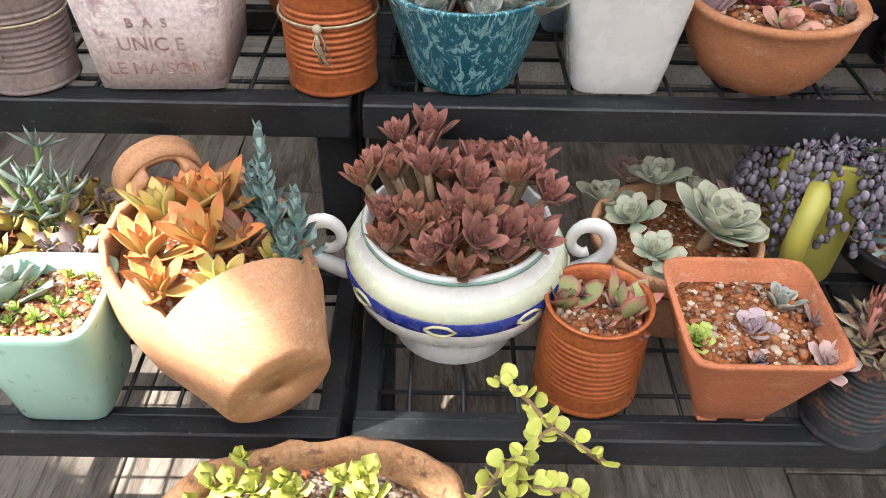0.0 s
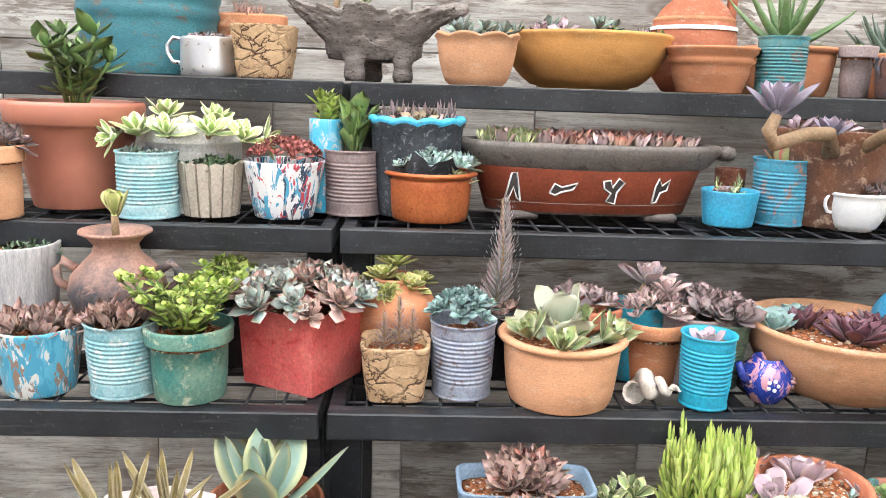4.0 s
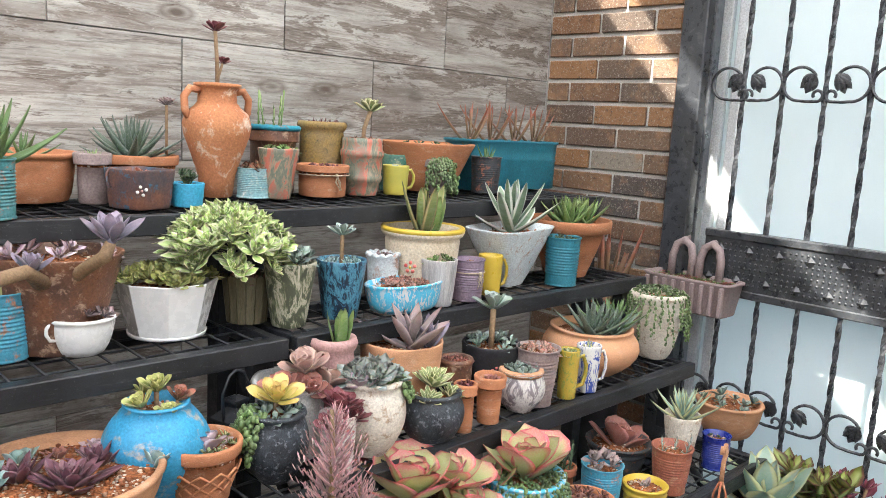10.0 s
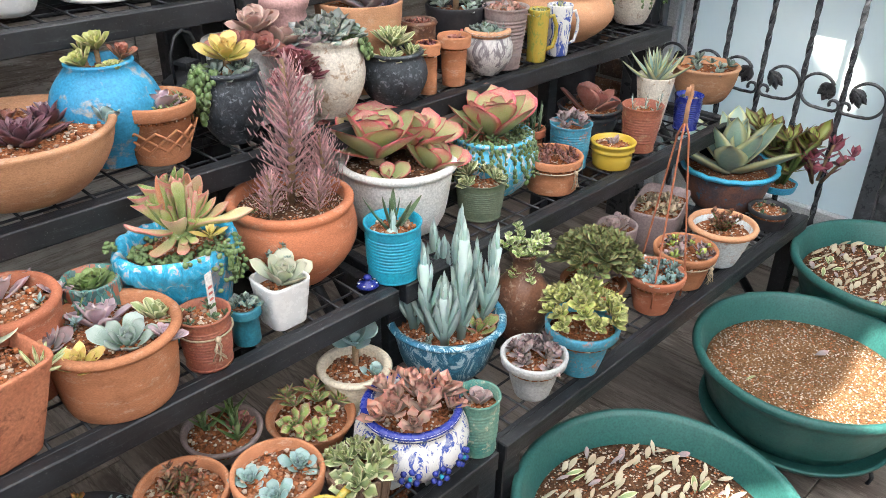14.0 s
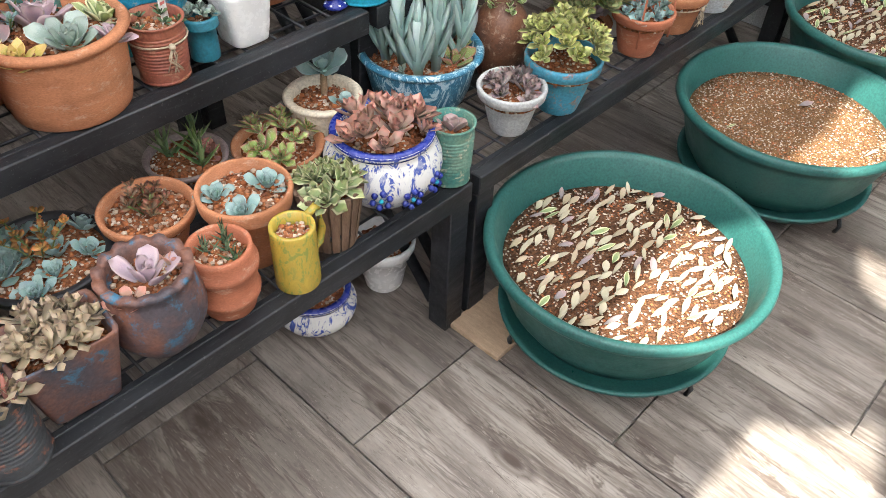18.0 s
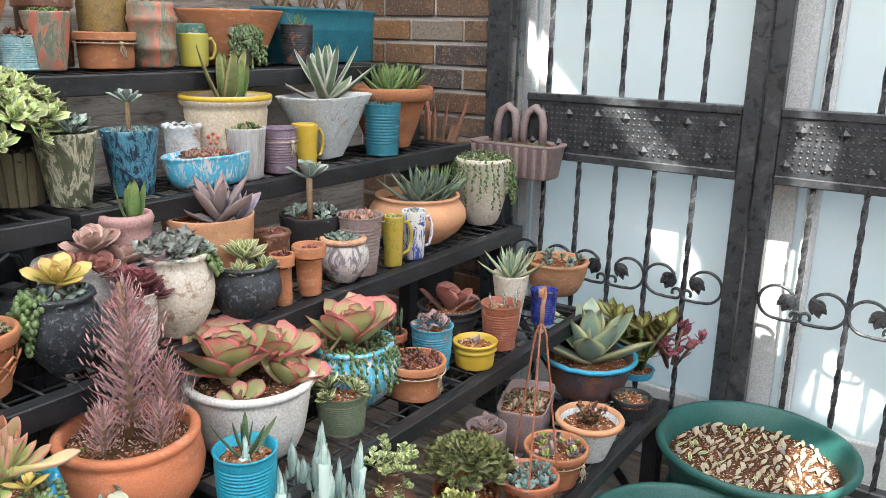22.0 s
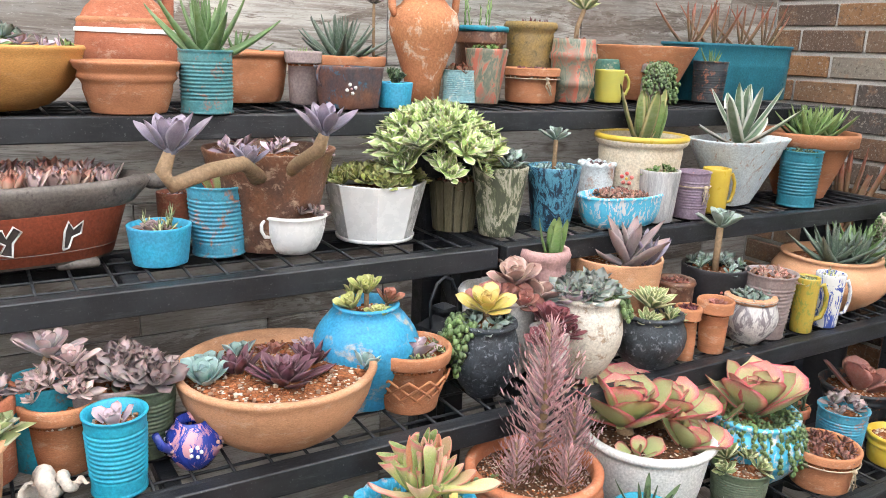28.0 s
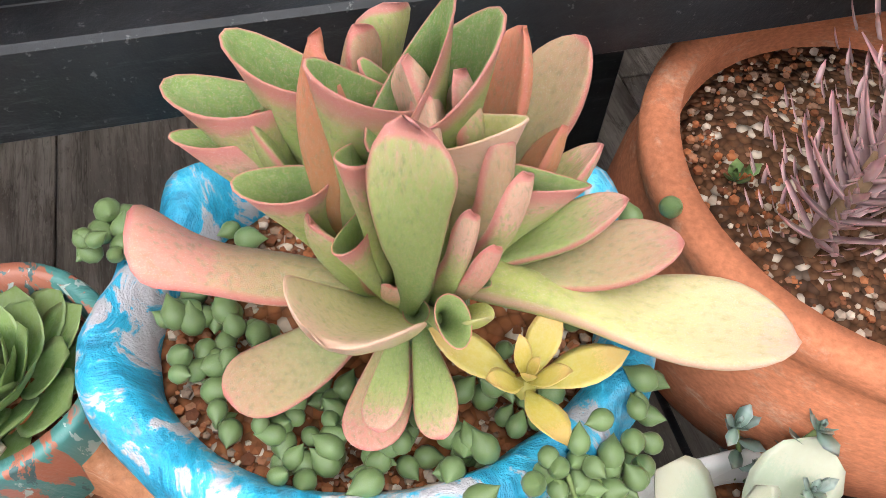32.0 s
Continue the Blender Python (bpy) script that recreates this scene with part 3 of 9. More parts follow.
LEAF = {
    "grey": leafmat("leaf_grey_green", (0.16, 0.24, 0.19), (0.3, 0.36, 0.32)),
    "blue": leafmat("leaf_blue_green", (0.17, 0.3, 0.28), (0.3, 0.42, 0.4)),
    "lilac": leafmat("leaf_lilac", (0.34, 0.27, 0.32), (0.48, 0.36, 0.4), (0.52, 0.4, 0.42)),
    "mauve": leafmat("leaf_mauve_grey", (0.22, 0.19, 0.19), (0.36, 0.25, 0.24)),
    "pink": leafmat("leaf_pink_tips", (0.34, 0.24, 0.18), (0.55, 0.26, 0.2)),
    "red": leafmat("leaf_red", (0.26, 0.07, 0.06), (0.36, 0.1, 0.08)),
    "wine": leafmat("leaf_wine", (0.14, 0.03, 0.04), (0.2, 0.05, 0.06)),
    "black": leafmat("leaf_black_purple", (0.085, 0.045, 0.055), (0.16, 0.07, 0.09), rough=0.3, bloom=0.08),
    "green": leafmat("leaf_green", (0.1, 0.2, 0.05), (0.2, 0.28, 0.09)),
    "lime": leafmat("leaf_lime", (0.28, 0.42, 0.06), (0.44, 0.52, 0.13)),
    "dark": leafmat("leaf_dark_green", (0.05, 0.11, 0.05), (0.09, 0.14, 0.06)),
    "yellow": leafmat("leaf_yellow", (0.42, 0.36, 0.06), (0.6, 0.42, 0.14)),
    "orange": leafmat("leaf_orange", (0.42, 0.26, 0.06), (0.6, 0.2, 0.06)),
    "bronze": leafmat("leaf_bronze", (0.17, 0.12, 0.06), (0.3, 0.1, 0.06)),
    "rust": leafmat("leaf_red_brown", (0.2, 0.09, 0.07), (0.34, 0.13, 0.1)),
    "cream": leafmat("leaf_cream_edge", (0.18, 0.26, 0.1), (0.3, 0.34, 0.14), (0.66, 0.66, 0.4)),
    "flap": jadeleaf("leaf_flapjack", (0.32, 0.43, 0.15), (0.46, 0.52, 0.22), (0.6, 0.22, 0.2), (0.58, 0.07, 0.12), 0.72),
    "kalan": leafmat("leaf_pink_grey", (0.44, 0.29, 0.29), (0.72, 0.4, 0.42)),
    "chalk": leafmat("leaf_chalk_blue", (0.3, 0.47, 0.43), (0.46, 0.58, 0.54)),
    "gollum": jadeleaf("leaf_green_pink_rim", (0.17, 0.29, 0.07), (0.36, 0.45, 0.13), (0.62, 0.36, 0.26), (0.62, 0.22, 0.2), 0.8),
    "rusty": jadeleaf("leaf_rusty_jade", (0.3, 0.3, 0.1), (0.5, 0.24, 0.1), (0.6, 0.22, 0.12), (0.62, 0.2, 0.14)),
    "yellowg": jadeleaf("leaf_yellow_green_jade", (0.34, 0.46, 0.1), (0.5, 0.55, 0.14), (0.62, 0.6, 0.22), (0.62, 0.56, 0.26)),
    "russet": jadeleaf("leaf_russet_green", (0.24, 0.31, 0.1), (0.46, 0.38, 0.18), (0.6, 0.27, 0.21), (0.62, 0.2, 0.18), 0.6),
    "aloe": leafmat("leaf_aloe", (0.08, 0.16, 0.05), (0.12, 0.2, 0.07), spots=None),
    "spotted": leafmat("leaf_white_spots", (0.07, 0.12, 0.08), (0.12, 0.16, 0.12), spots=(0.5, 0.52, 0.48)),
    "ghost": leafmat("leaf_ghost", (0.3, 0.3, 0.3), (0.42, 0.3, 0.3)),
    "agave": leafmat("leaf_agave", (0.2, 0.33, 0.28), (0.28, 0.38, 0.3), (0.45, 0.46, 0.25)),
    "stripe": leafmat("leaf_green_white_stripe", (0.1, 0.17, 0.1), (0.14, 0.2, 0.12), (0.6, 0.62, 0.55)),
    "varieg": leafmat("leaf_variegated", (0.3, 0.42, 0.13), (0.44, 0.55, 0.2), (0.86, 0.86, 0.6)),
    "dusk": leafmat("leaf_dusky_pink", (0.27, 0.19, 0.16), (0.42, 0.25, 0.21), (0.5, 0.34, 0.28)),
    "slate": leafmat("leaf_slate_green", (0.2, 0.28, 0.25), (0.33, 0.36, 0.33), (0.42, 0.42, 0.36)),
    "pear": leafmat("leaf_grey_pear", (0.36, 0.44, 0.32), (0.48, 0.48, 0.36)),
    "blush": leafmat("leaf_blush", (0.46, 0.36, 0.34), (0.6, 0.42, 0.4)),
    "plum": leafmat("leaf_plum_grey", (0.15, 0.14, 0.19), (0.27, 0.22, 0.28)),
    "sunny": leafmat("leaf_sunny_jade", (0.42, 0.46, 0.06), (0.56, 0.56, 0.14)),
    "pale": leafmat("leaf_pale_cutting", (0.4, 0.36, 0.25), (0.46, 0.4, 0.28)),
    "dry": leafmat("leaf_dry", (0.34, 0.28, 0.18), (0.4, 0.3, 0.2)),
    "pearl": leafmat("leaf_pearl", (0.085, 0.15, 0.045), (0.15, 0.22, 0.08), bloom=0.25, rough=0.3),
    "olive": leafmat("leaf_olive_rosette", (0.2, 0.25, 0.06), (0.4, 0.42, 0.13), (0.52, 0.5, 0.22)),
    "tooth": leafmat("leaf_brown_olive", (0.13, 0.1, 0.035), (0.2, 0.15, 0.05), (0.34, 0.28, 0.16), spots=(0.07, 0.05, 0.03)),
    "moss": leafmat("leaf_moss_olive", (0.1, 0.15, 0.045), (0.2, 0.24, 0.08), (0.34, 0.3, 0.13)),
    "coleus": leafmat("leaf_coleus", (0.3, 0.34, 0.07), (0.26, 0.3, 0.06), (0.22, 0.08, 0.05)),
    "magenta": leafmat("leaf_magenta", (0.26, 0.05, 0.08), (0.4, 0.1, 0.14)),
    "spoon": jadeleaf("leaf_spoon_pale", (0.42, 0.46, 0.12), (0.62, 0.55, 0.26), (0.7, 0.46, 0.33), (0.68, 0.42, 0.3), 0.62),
}
TIERS = {"A": 1.19, "B": 0.97, "C": 0.75, "D": 0.545, "E": 0.336}


# ---- plants ----
def leaf_shape(kind, nu=5, nv=6):
    """A leaf one long, its foot at the origin, along +x, curving up in +z."""
    W = {"spoon": lambda u: 0.11 + 0.19 * math.sin(math.pi * min(1, u * 0.98) ** 1.7) ** 0.9,
         "pad": lambda u: 0.05 + 0.36 * math.sin(math.pi * u ** 1.5) ** 0.7,
         "oval": lambda u: 0.05 + 0.22 * math.sin(math.pi * u ** 1.1),
         "spike": lambda u: 0.12 * (1 - u) ** 0.75 + 0.004,
         "sword": lambda u: 0.07 * (1 - u) ** 0.6 * (0.75 + u) + 0.003,
         "finger": lambda u: 0.075 * math.sin(math.pi * (0.12 + 0.86 * u)) ** 0.5,
         "blade": lambda u: 0.03 + 0.15 * math.sin(math.pi * u ** 0.9) ** 0.9,
         "agave": lambda u: 0.13 + 0.12 * math.sin(math.pi * u ** 1.2) - 0.12 * u}[kind]
    T = {"spoon": 0.07, "pad": 0.045, "oval": 0.05, "spike": 0.05, "sword": 0.03, "finger": 0.075, "blade": 0.012, "agave": 0.035}[kind]
    cup = {"spoon": 0.35, "pad": 0.2, "oval": 0.3, "spike": 0.5, "sword": 0.5, "finger": 0.0, "blade": 0.15, "agave": 0.5}[kind]
    V, F, U = [], [], []
    for i in range(nu + 1):
        u = i / nu
        w = W(u) if 0 < i < nu else (W(0.02) if i == 0 else 0.008)
        th = T * (1 - 0.75 * u) if kind != "finger" else w
        th = min(th, w * 1.2)
        for j in range(nv):
            a = 2 * math.pi * j / nv
            y, z = math.cos(a) * w, math.sin(a) * th
            z += cup * (y * y) / max(w, 0.05) + 0.16 * u * u
            V.append((u, y, z))
            U.append((u, abs(math.cos(a))))
    for i in range(nu):
        for j in range(nv):
            F.append((i * nv + j, (i + 1) * nv + j, (i + 1) * nv + (j + 1) % nv, i * nv + (j + 1) % nv))
    F.append(tuple(nu * nv + j for j in range(nv)))
    return V, F, U


SHAPES = {k: leaf_shape(k) for k in ("spoon", "pad", "oval", "spike", "sword", "finger", "blade", "agave")}
SMALL = {k: leaf_shape(k, 3, 4) for k in SHAPES}
LEAF_MESHES = {}


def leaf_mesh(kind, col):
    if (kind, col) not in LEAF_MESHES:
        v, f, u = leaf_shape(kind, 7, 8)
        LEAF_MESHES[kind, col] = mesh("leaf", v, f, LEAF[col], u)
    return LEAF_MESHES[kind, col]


def leaf_pose(base, az, el, size, wide=1.0, roll=0.0):
    return (Matrix.Translation(base) @ Matrix.Rotation(az, 4, 'Z') @ Matrix.Rotation(-el, 4, 'Y')
            @ Matrix.Rotation(roll, 4, 'X') @ Matrix.Diagonal((size, size * wide, size, 1)))


def rosette_poses(R, n=26, lo=8, hi=80, wide=1.0, c=(0, 0, 0), inner=0.35, tilt=(0, 0), jitter=0.1):
    out = []
    T = Matrix.Translation(c) @ Matrix.Rotation(tilt[0], 4, 'X') @ Matrix.Rotation(tilt[1], 4, 'Y')
    for i in range(n):
        f = i / max(1, n - 1)
        az = i * 2.39996 + rng.uniform(-jitter, jitter)
        el = radians(lo + (hi - lo) * f ** 0.9 + rng.uniform(-5, 5))
        s = R * (1 - (1 - inner) * f) * rng.uniform(0.9, 1.08)
        b = Vector((math.cos(az), math.sin(az), 0)) * R * 0.1 * (1 - f) + Vector((0, 0, R * 0.22 * f))
        out.append(T @ leaf_pose(b, az, el, s, wide * rng.uniform(0.9, 1.1), rng.uniform(-0.12, 0.12)))
    return out


def leaves(kind, poses, fine=False):
    src = SHAPES[kind] if fine else SMALL[kind]
    v = np.asarray(src[0])
    v = np.c_[v, np.ones(len(v))]
    A = np.array([np.array(m) for m in poses])
    V = np.einsum('kij,nj->kni', A[:, :3, :], v).reshape(-1, 3)
    n, F = len(v), []
    for k in range(len(poses)):
        F.extend([tuple(i + k * n for i in f) for f in src[1]])
    return V, F, np.tile(np.asarray(src[2]), (len(poses), 1))


def spots_in(r, k, gap=0.8):
    """k places spread in a disc of radius r."""
    pts = []
    for i in range(k):
        q = r * math.sqrt((i + 0.5) / k)
        a = i * 2.39996 + rng.uniform(-0.3, 0.3)
        pts.append((q * math.cos(a), q * math.sin(a)))
    return pts


def plant(owner, kind, col, size, r, z, name="rosette", label="", x=0, y=0, k=1, n=24, lo=10, hi=80, wide=1.0, shape="spoon", h=0.1, split=False, spread=0.0, lean=0.25, tall=0.0):
    """One plant in a pot: r is the pot's inner radius, z the soil's height."""
    mat = LEAF[col]

    def emit(piece, nm=name, material=mat):
        v, f, u = piece
        return part(nm, mesh(nm, v, f, material, u), owner, label=label)

    if kind == "rosette":
        for px, py in ([(x, y)] if k == 1 else spots_in(r * 0.9, k)):
            s = size * (1 if k == 1 else rng.uniform(0.75, 1.15))
            zz = z + tall * rng.uniform(0.4, 1.0) * (1 - 0.5 * math.hypot(px, py) / max(r, 1e-3)) - 0.1 * s
            tilt = (rng.uniform(-lean, lean) - py * lean / max(r, 0.01), rng.uniform(-lean, lean) + px * lean / max(r, 0.01))
            ps = rosette_poses(s, n, lo, hi, wide, (px, py, zz), tilt=tilt)
            if size > 0.018:
                v, f, u = ball(s * 0.13, (px, py, zz + 0.05 * s))
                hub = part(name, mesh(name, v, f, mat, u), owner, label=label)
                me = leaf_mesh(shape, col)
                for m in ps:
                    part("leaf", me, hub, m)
            else:
                tagged(emit(leaves(shape, ps)), kind="stuff")
            if tall > 0.02:
                emit(tube([(px * 0.7, py * 0.7, z - 0.01), (px, py, zz + 0.02 * s)], size * 0.12, 6), "stem", STEMC)
    elif kind == "carpet":
        # many small heads, joined: nobody could count their leaves
        ps = []
        for px, py in spots_in(r * 0.95, k):
            dome = h * math.sqrt(max(0.0, 1 - (math.hypot(px, py) / (r * 1.12)) ** 2))
            s = size * rng.uniform(0.7, 1.2)
            tilt = (-py / max(r, 0.01) * 0.7 + rng.uniform(-.2, .2), px / max(r, 0.01) * 0.7 + rng.uniform(-.2, .2))
            ps += rosette_poses(s, n, lo, hi, wide, (x + px * (1 + spread), y + py * (1 + spread), z + dome), tilt=tilt, jitter=0.3)
        tagged(emit(leaves(shape, ps), "rosette_carpet"), kind="stuff")
    elif kind == "aloe":
        ps = rosette_poses(size, n, lo, hi, wide, (x, y, z), inner=0.55, jitter=0.25)
        v, f, u = ball(size * 0.08, (x, y, z + 0.01))
        hub = part(name, mesh(name, v, f, mat, u), owner, label=label)
        for m in ps:
            part("leaf", leaf_mesh(shape, col), hub, m)
    elif kind == "sticks":
        # upright stems clothed in fingers
        for px, py in spots_in(r * 0.75, k):
            hh = h * rng.uniform(0.55, 1.1)
            lx, ly = px * 0.35 + rng.uniform(-.1, .1) * hh, py * 0.35 + rng.uniform(-.1, .1) * hh
            ps = []
            for i in range(n):
                f = i / n
                b = (px + lx * f, py + ly * f, z + hh * f)
                ps.append(leaf_pose(b, i * 2.39996, radians(lo + (hi - lo) * f), size * rng.uniform(0.8, 1.1) * (1 - 0.3 * f), wide))
            tagged(emit(join([leaves(shape, ps, size > 0.04), tube([(px, py, z - 0.005), (px + lx, py + ly, z + hh)], size * 0.1, 5)]), "stalk"), kind="stuff")
    elif kind == "bush":
        # branching stems with pairs of leaves
        ps, st = [], []
        for i in range(k):
            a = i * 2.39996 + rng.uniform(-.3, .3)
            out = r * (0.35 + spread) * math.sqrt((i + 1) / k)
            hh = h * rng.uniform(0.55, 1.05)
            b0 = Vector((x + 0.3 * out * math.cos(a), y + 0.3 * out * math.sin(a), z))
            b1 = Vector((x + out * math.cos(a) * 1.6, y + out * math.sin(a) * 1.6, z + hh))
            mid = (b0 + b1) / 2 + Vector((0, 0, hh * 0.12))
            st.append(tube([b0, mid, b1], size * 0.09, 5))
            for j in range(n):
                f = 0.25 + 0.75 * j / max(1, n - 1)
                q = b0.lerp(mid, f * 2) if f < 0.5 else mid.lerp(b1, f * 2 - 1)
                for s in (0, math.pi):
                    ps.append(leaf_pose(q, j * 1.57 + s + a, radians(rng.uniform(lo, hi)), size * rng.uniform(0.75, 1.15), wide, rng.uniform(-.4, .4)))
            ps += rosette_poses(size * 0.8, 6, 30, 80, wide, b1)
        tagged(emit(leaves(shape, ps), "foliage"), kind="stuff")
        tagged(emit(join(st), "branching", STEMG if col not in ("red", "rust", "magenta") else STEMC), kind="stuff")
    elif kind == "tower":
        # one tall stem in whorls of narrow leaves
        st, ps = [tube([(x, y, z - 0.01), (x + 0.06 * h, y, z + h * 0.5), (x + 0.03 * h, y, z + h)], [size * 0.14, size * 0.12, size * 0.06], 6)], []
        for i in range(n):
            f = (i + 0.5) / n
            q = (x + 0.06 * h * min(1, 2 * f), y, z + h * (0.08 + 0.9 * f))
            ln = size * ((0.55 + 0.75 * math.sin(math.pi * min(1.0, 0.18 + f * 0.85))) if spread else (1.15 - 0.75 * f))
            for j in range(k):
                az = j * 2 * math.pi / k + i * 0.9
                ps.append(leaf_pose(q, az, radians(lo + (hi - lo) * f), ln, wide))
                for b in range(6 if spread else 3):
                    d = 0.2 + 0.15 * b if spread else 0.35 + 0.25 * b
                    qq = (q[0] + math.cos(az) * ln * d, q[1] + math.sin(az) * ln * d, q[2] + ln * d * 0.35)
                    ps.append(leaf_pose(qq, az + rng.uniform(-1, 1), radians(50), ln * 0.22, 2.2))
        tagged(emit(leaves(shape, ps), "foliage"), kind="stuff")
        emit(join(st), "stem", STEMC)
    elif kind == "pearls":
        # strands that hang over the rim
        bs, st = [], []
        for i in range(k):
            a = lean + (i / k - 0.5) * wide
            L = h * rng.uniform(0.45, 1.0)
            px, py = math.cos(a), math.sin(a)
            pts = [Vector((px * r * 0.6, py * r * 0.6, z + 0.01)), Vector((px * (r + 0.006), py * (r + 0.006), z + 0.022))]
            for j in range(1, 6):
                pts.append(Vector((px * (r + 0.014 + 0.003 * j), py * (r + 0.014 + 0.003 * j), z + 0.02 - L * j / 5)) + Vector((rng.uniform(-.004, .004), rng.uniform(-.004, .004), 0)))
            st.append(tube(pts, 0.0009, 4))
            for j in range(len(pts) - 1):
                for s in range(n):
                    q = pts[j].lerp(pts[j + 1], (s + rng.random()) / n)
                    off = Vector((rng.uniform(-1, 1), rng.uniform(-1, 1), rng.uniform(-1, 0.4))) * size
                    bs.append(ball(size * rng.uniform(0.6, 1.1), q + off, 4, 6, 1.15))
        tagged(emit(join(bs), "bead_string"), kind="stuff")
        tagged(emit(join(st), "trailing_growth", STEMG), kind="stuff")
    elif kind == "stalk":
        # a bare stem with a rosette at its head
        top = (x + lean * h, y, z + h)
        emit(tube([(x, y, z - 0.01), (x + lean * h * 0.2, y, z + h * 0.5), top], size * 0.13, 7), "stem", STEMC)
        v, f, u = ball(size * 0.12, top)
        hub = part(name, mesh(name, v, f, mat, u), owner, label=label)
        for m in rosette_poses(size, n, lo, hi, wide, top):
            part("leaf", leaf_mesh(shape, col), hub, m)


def soil(owner, r, z, mat, p=2.0, ax=1.0, ay=1.0, grains=0, sides=0, grain=1.0):
    """The planting surface, slightly mounded, with loose grains on it."""
    v, f, u = lathe([(1e-4, z + 0.004), (r * 0.35, z + 0.004), (r * 0.7, z + 0.002), (r, z - 0.001), (r, z - 0.008)], sides or 28, p, ax, ay, cap=False,
                    wave=lambda th, q, w: (q, w + 0.0022 * math.sin(5 * th + 40 * q) * (q < r * 0.95)))
    part("soil", mesh("soil", v, f, mat, u), owner)
    if grains:
        bs = []
        for i in range(int(grains * 1.7)):
            q, a = r * 0.94 * math.sqrt(rng.random()), rng.uniform(0, 6.283)
            s = rng.choice((0.0014, 0.0018, 0.0024, 0.0032, 0.0044)) * rng.uniform(0.85, 1.15) * grain
            bs.append(ball(s, (q * math.cos(a) * ax, q * math.sin(a) * ay, z + 0.004 * grain), 3, 5, rng.uniform(0.6, 1.0)))
        v, f, u = join(bs)
        tagged(part("gravel", mesh("gravel", v, f, GRAVEL, u, False), owner), kind="stuff")


GRAVEL = None


def gravelmat():
    k = Nodes("loose_gravel", 0.95, 0, 0.2)
    geo = k.add("ShaderNodeNewGeometry")
    co = k.coords()
    col = k.ramp(geo.outputs["Random Per Island"], (0.0, (0.12, 0.045, 0.025)), (0.4, (0.42, 0.15, 0.06)), (0.72, (0.26, 0.17, 0.12)), (0.92, (0.58, 0.48, 0.38)))
    k.colour(k.mix(0.4, col, k.mix(1.0, col, k.ramp(k.noise(co, 300, 3), (0.3, 0.5), (0.7, 1.3)), 'MULTIPLY')))
    return k.mat


GRAVEL = gravelmat()


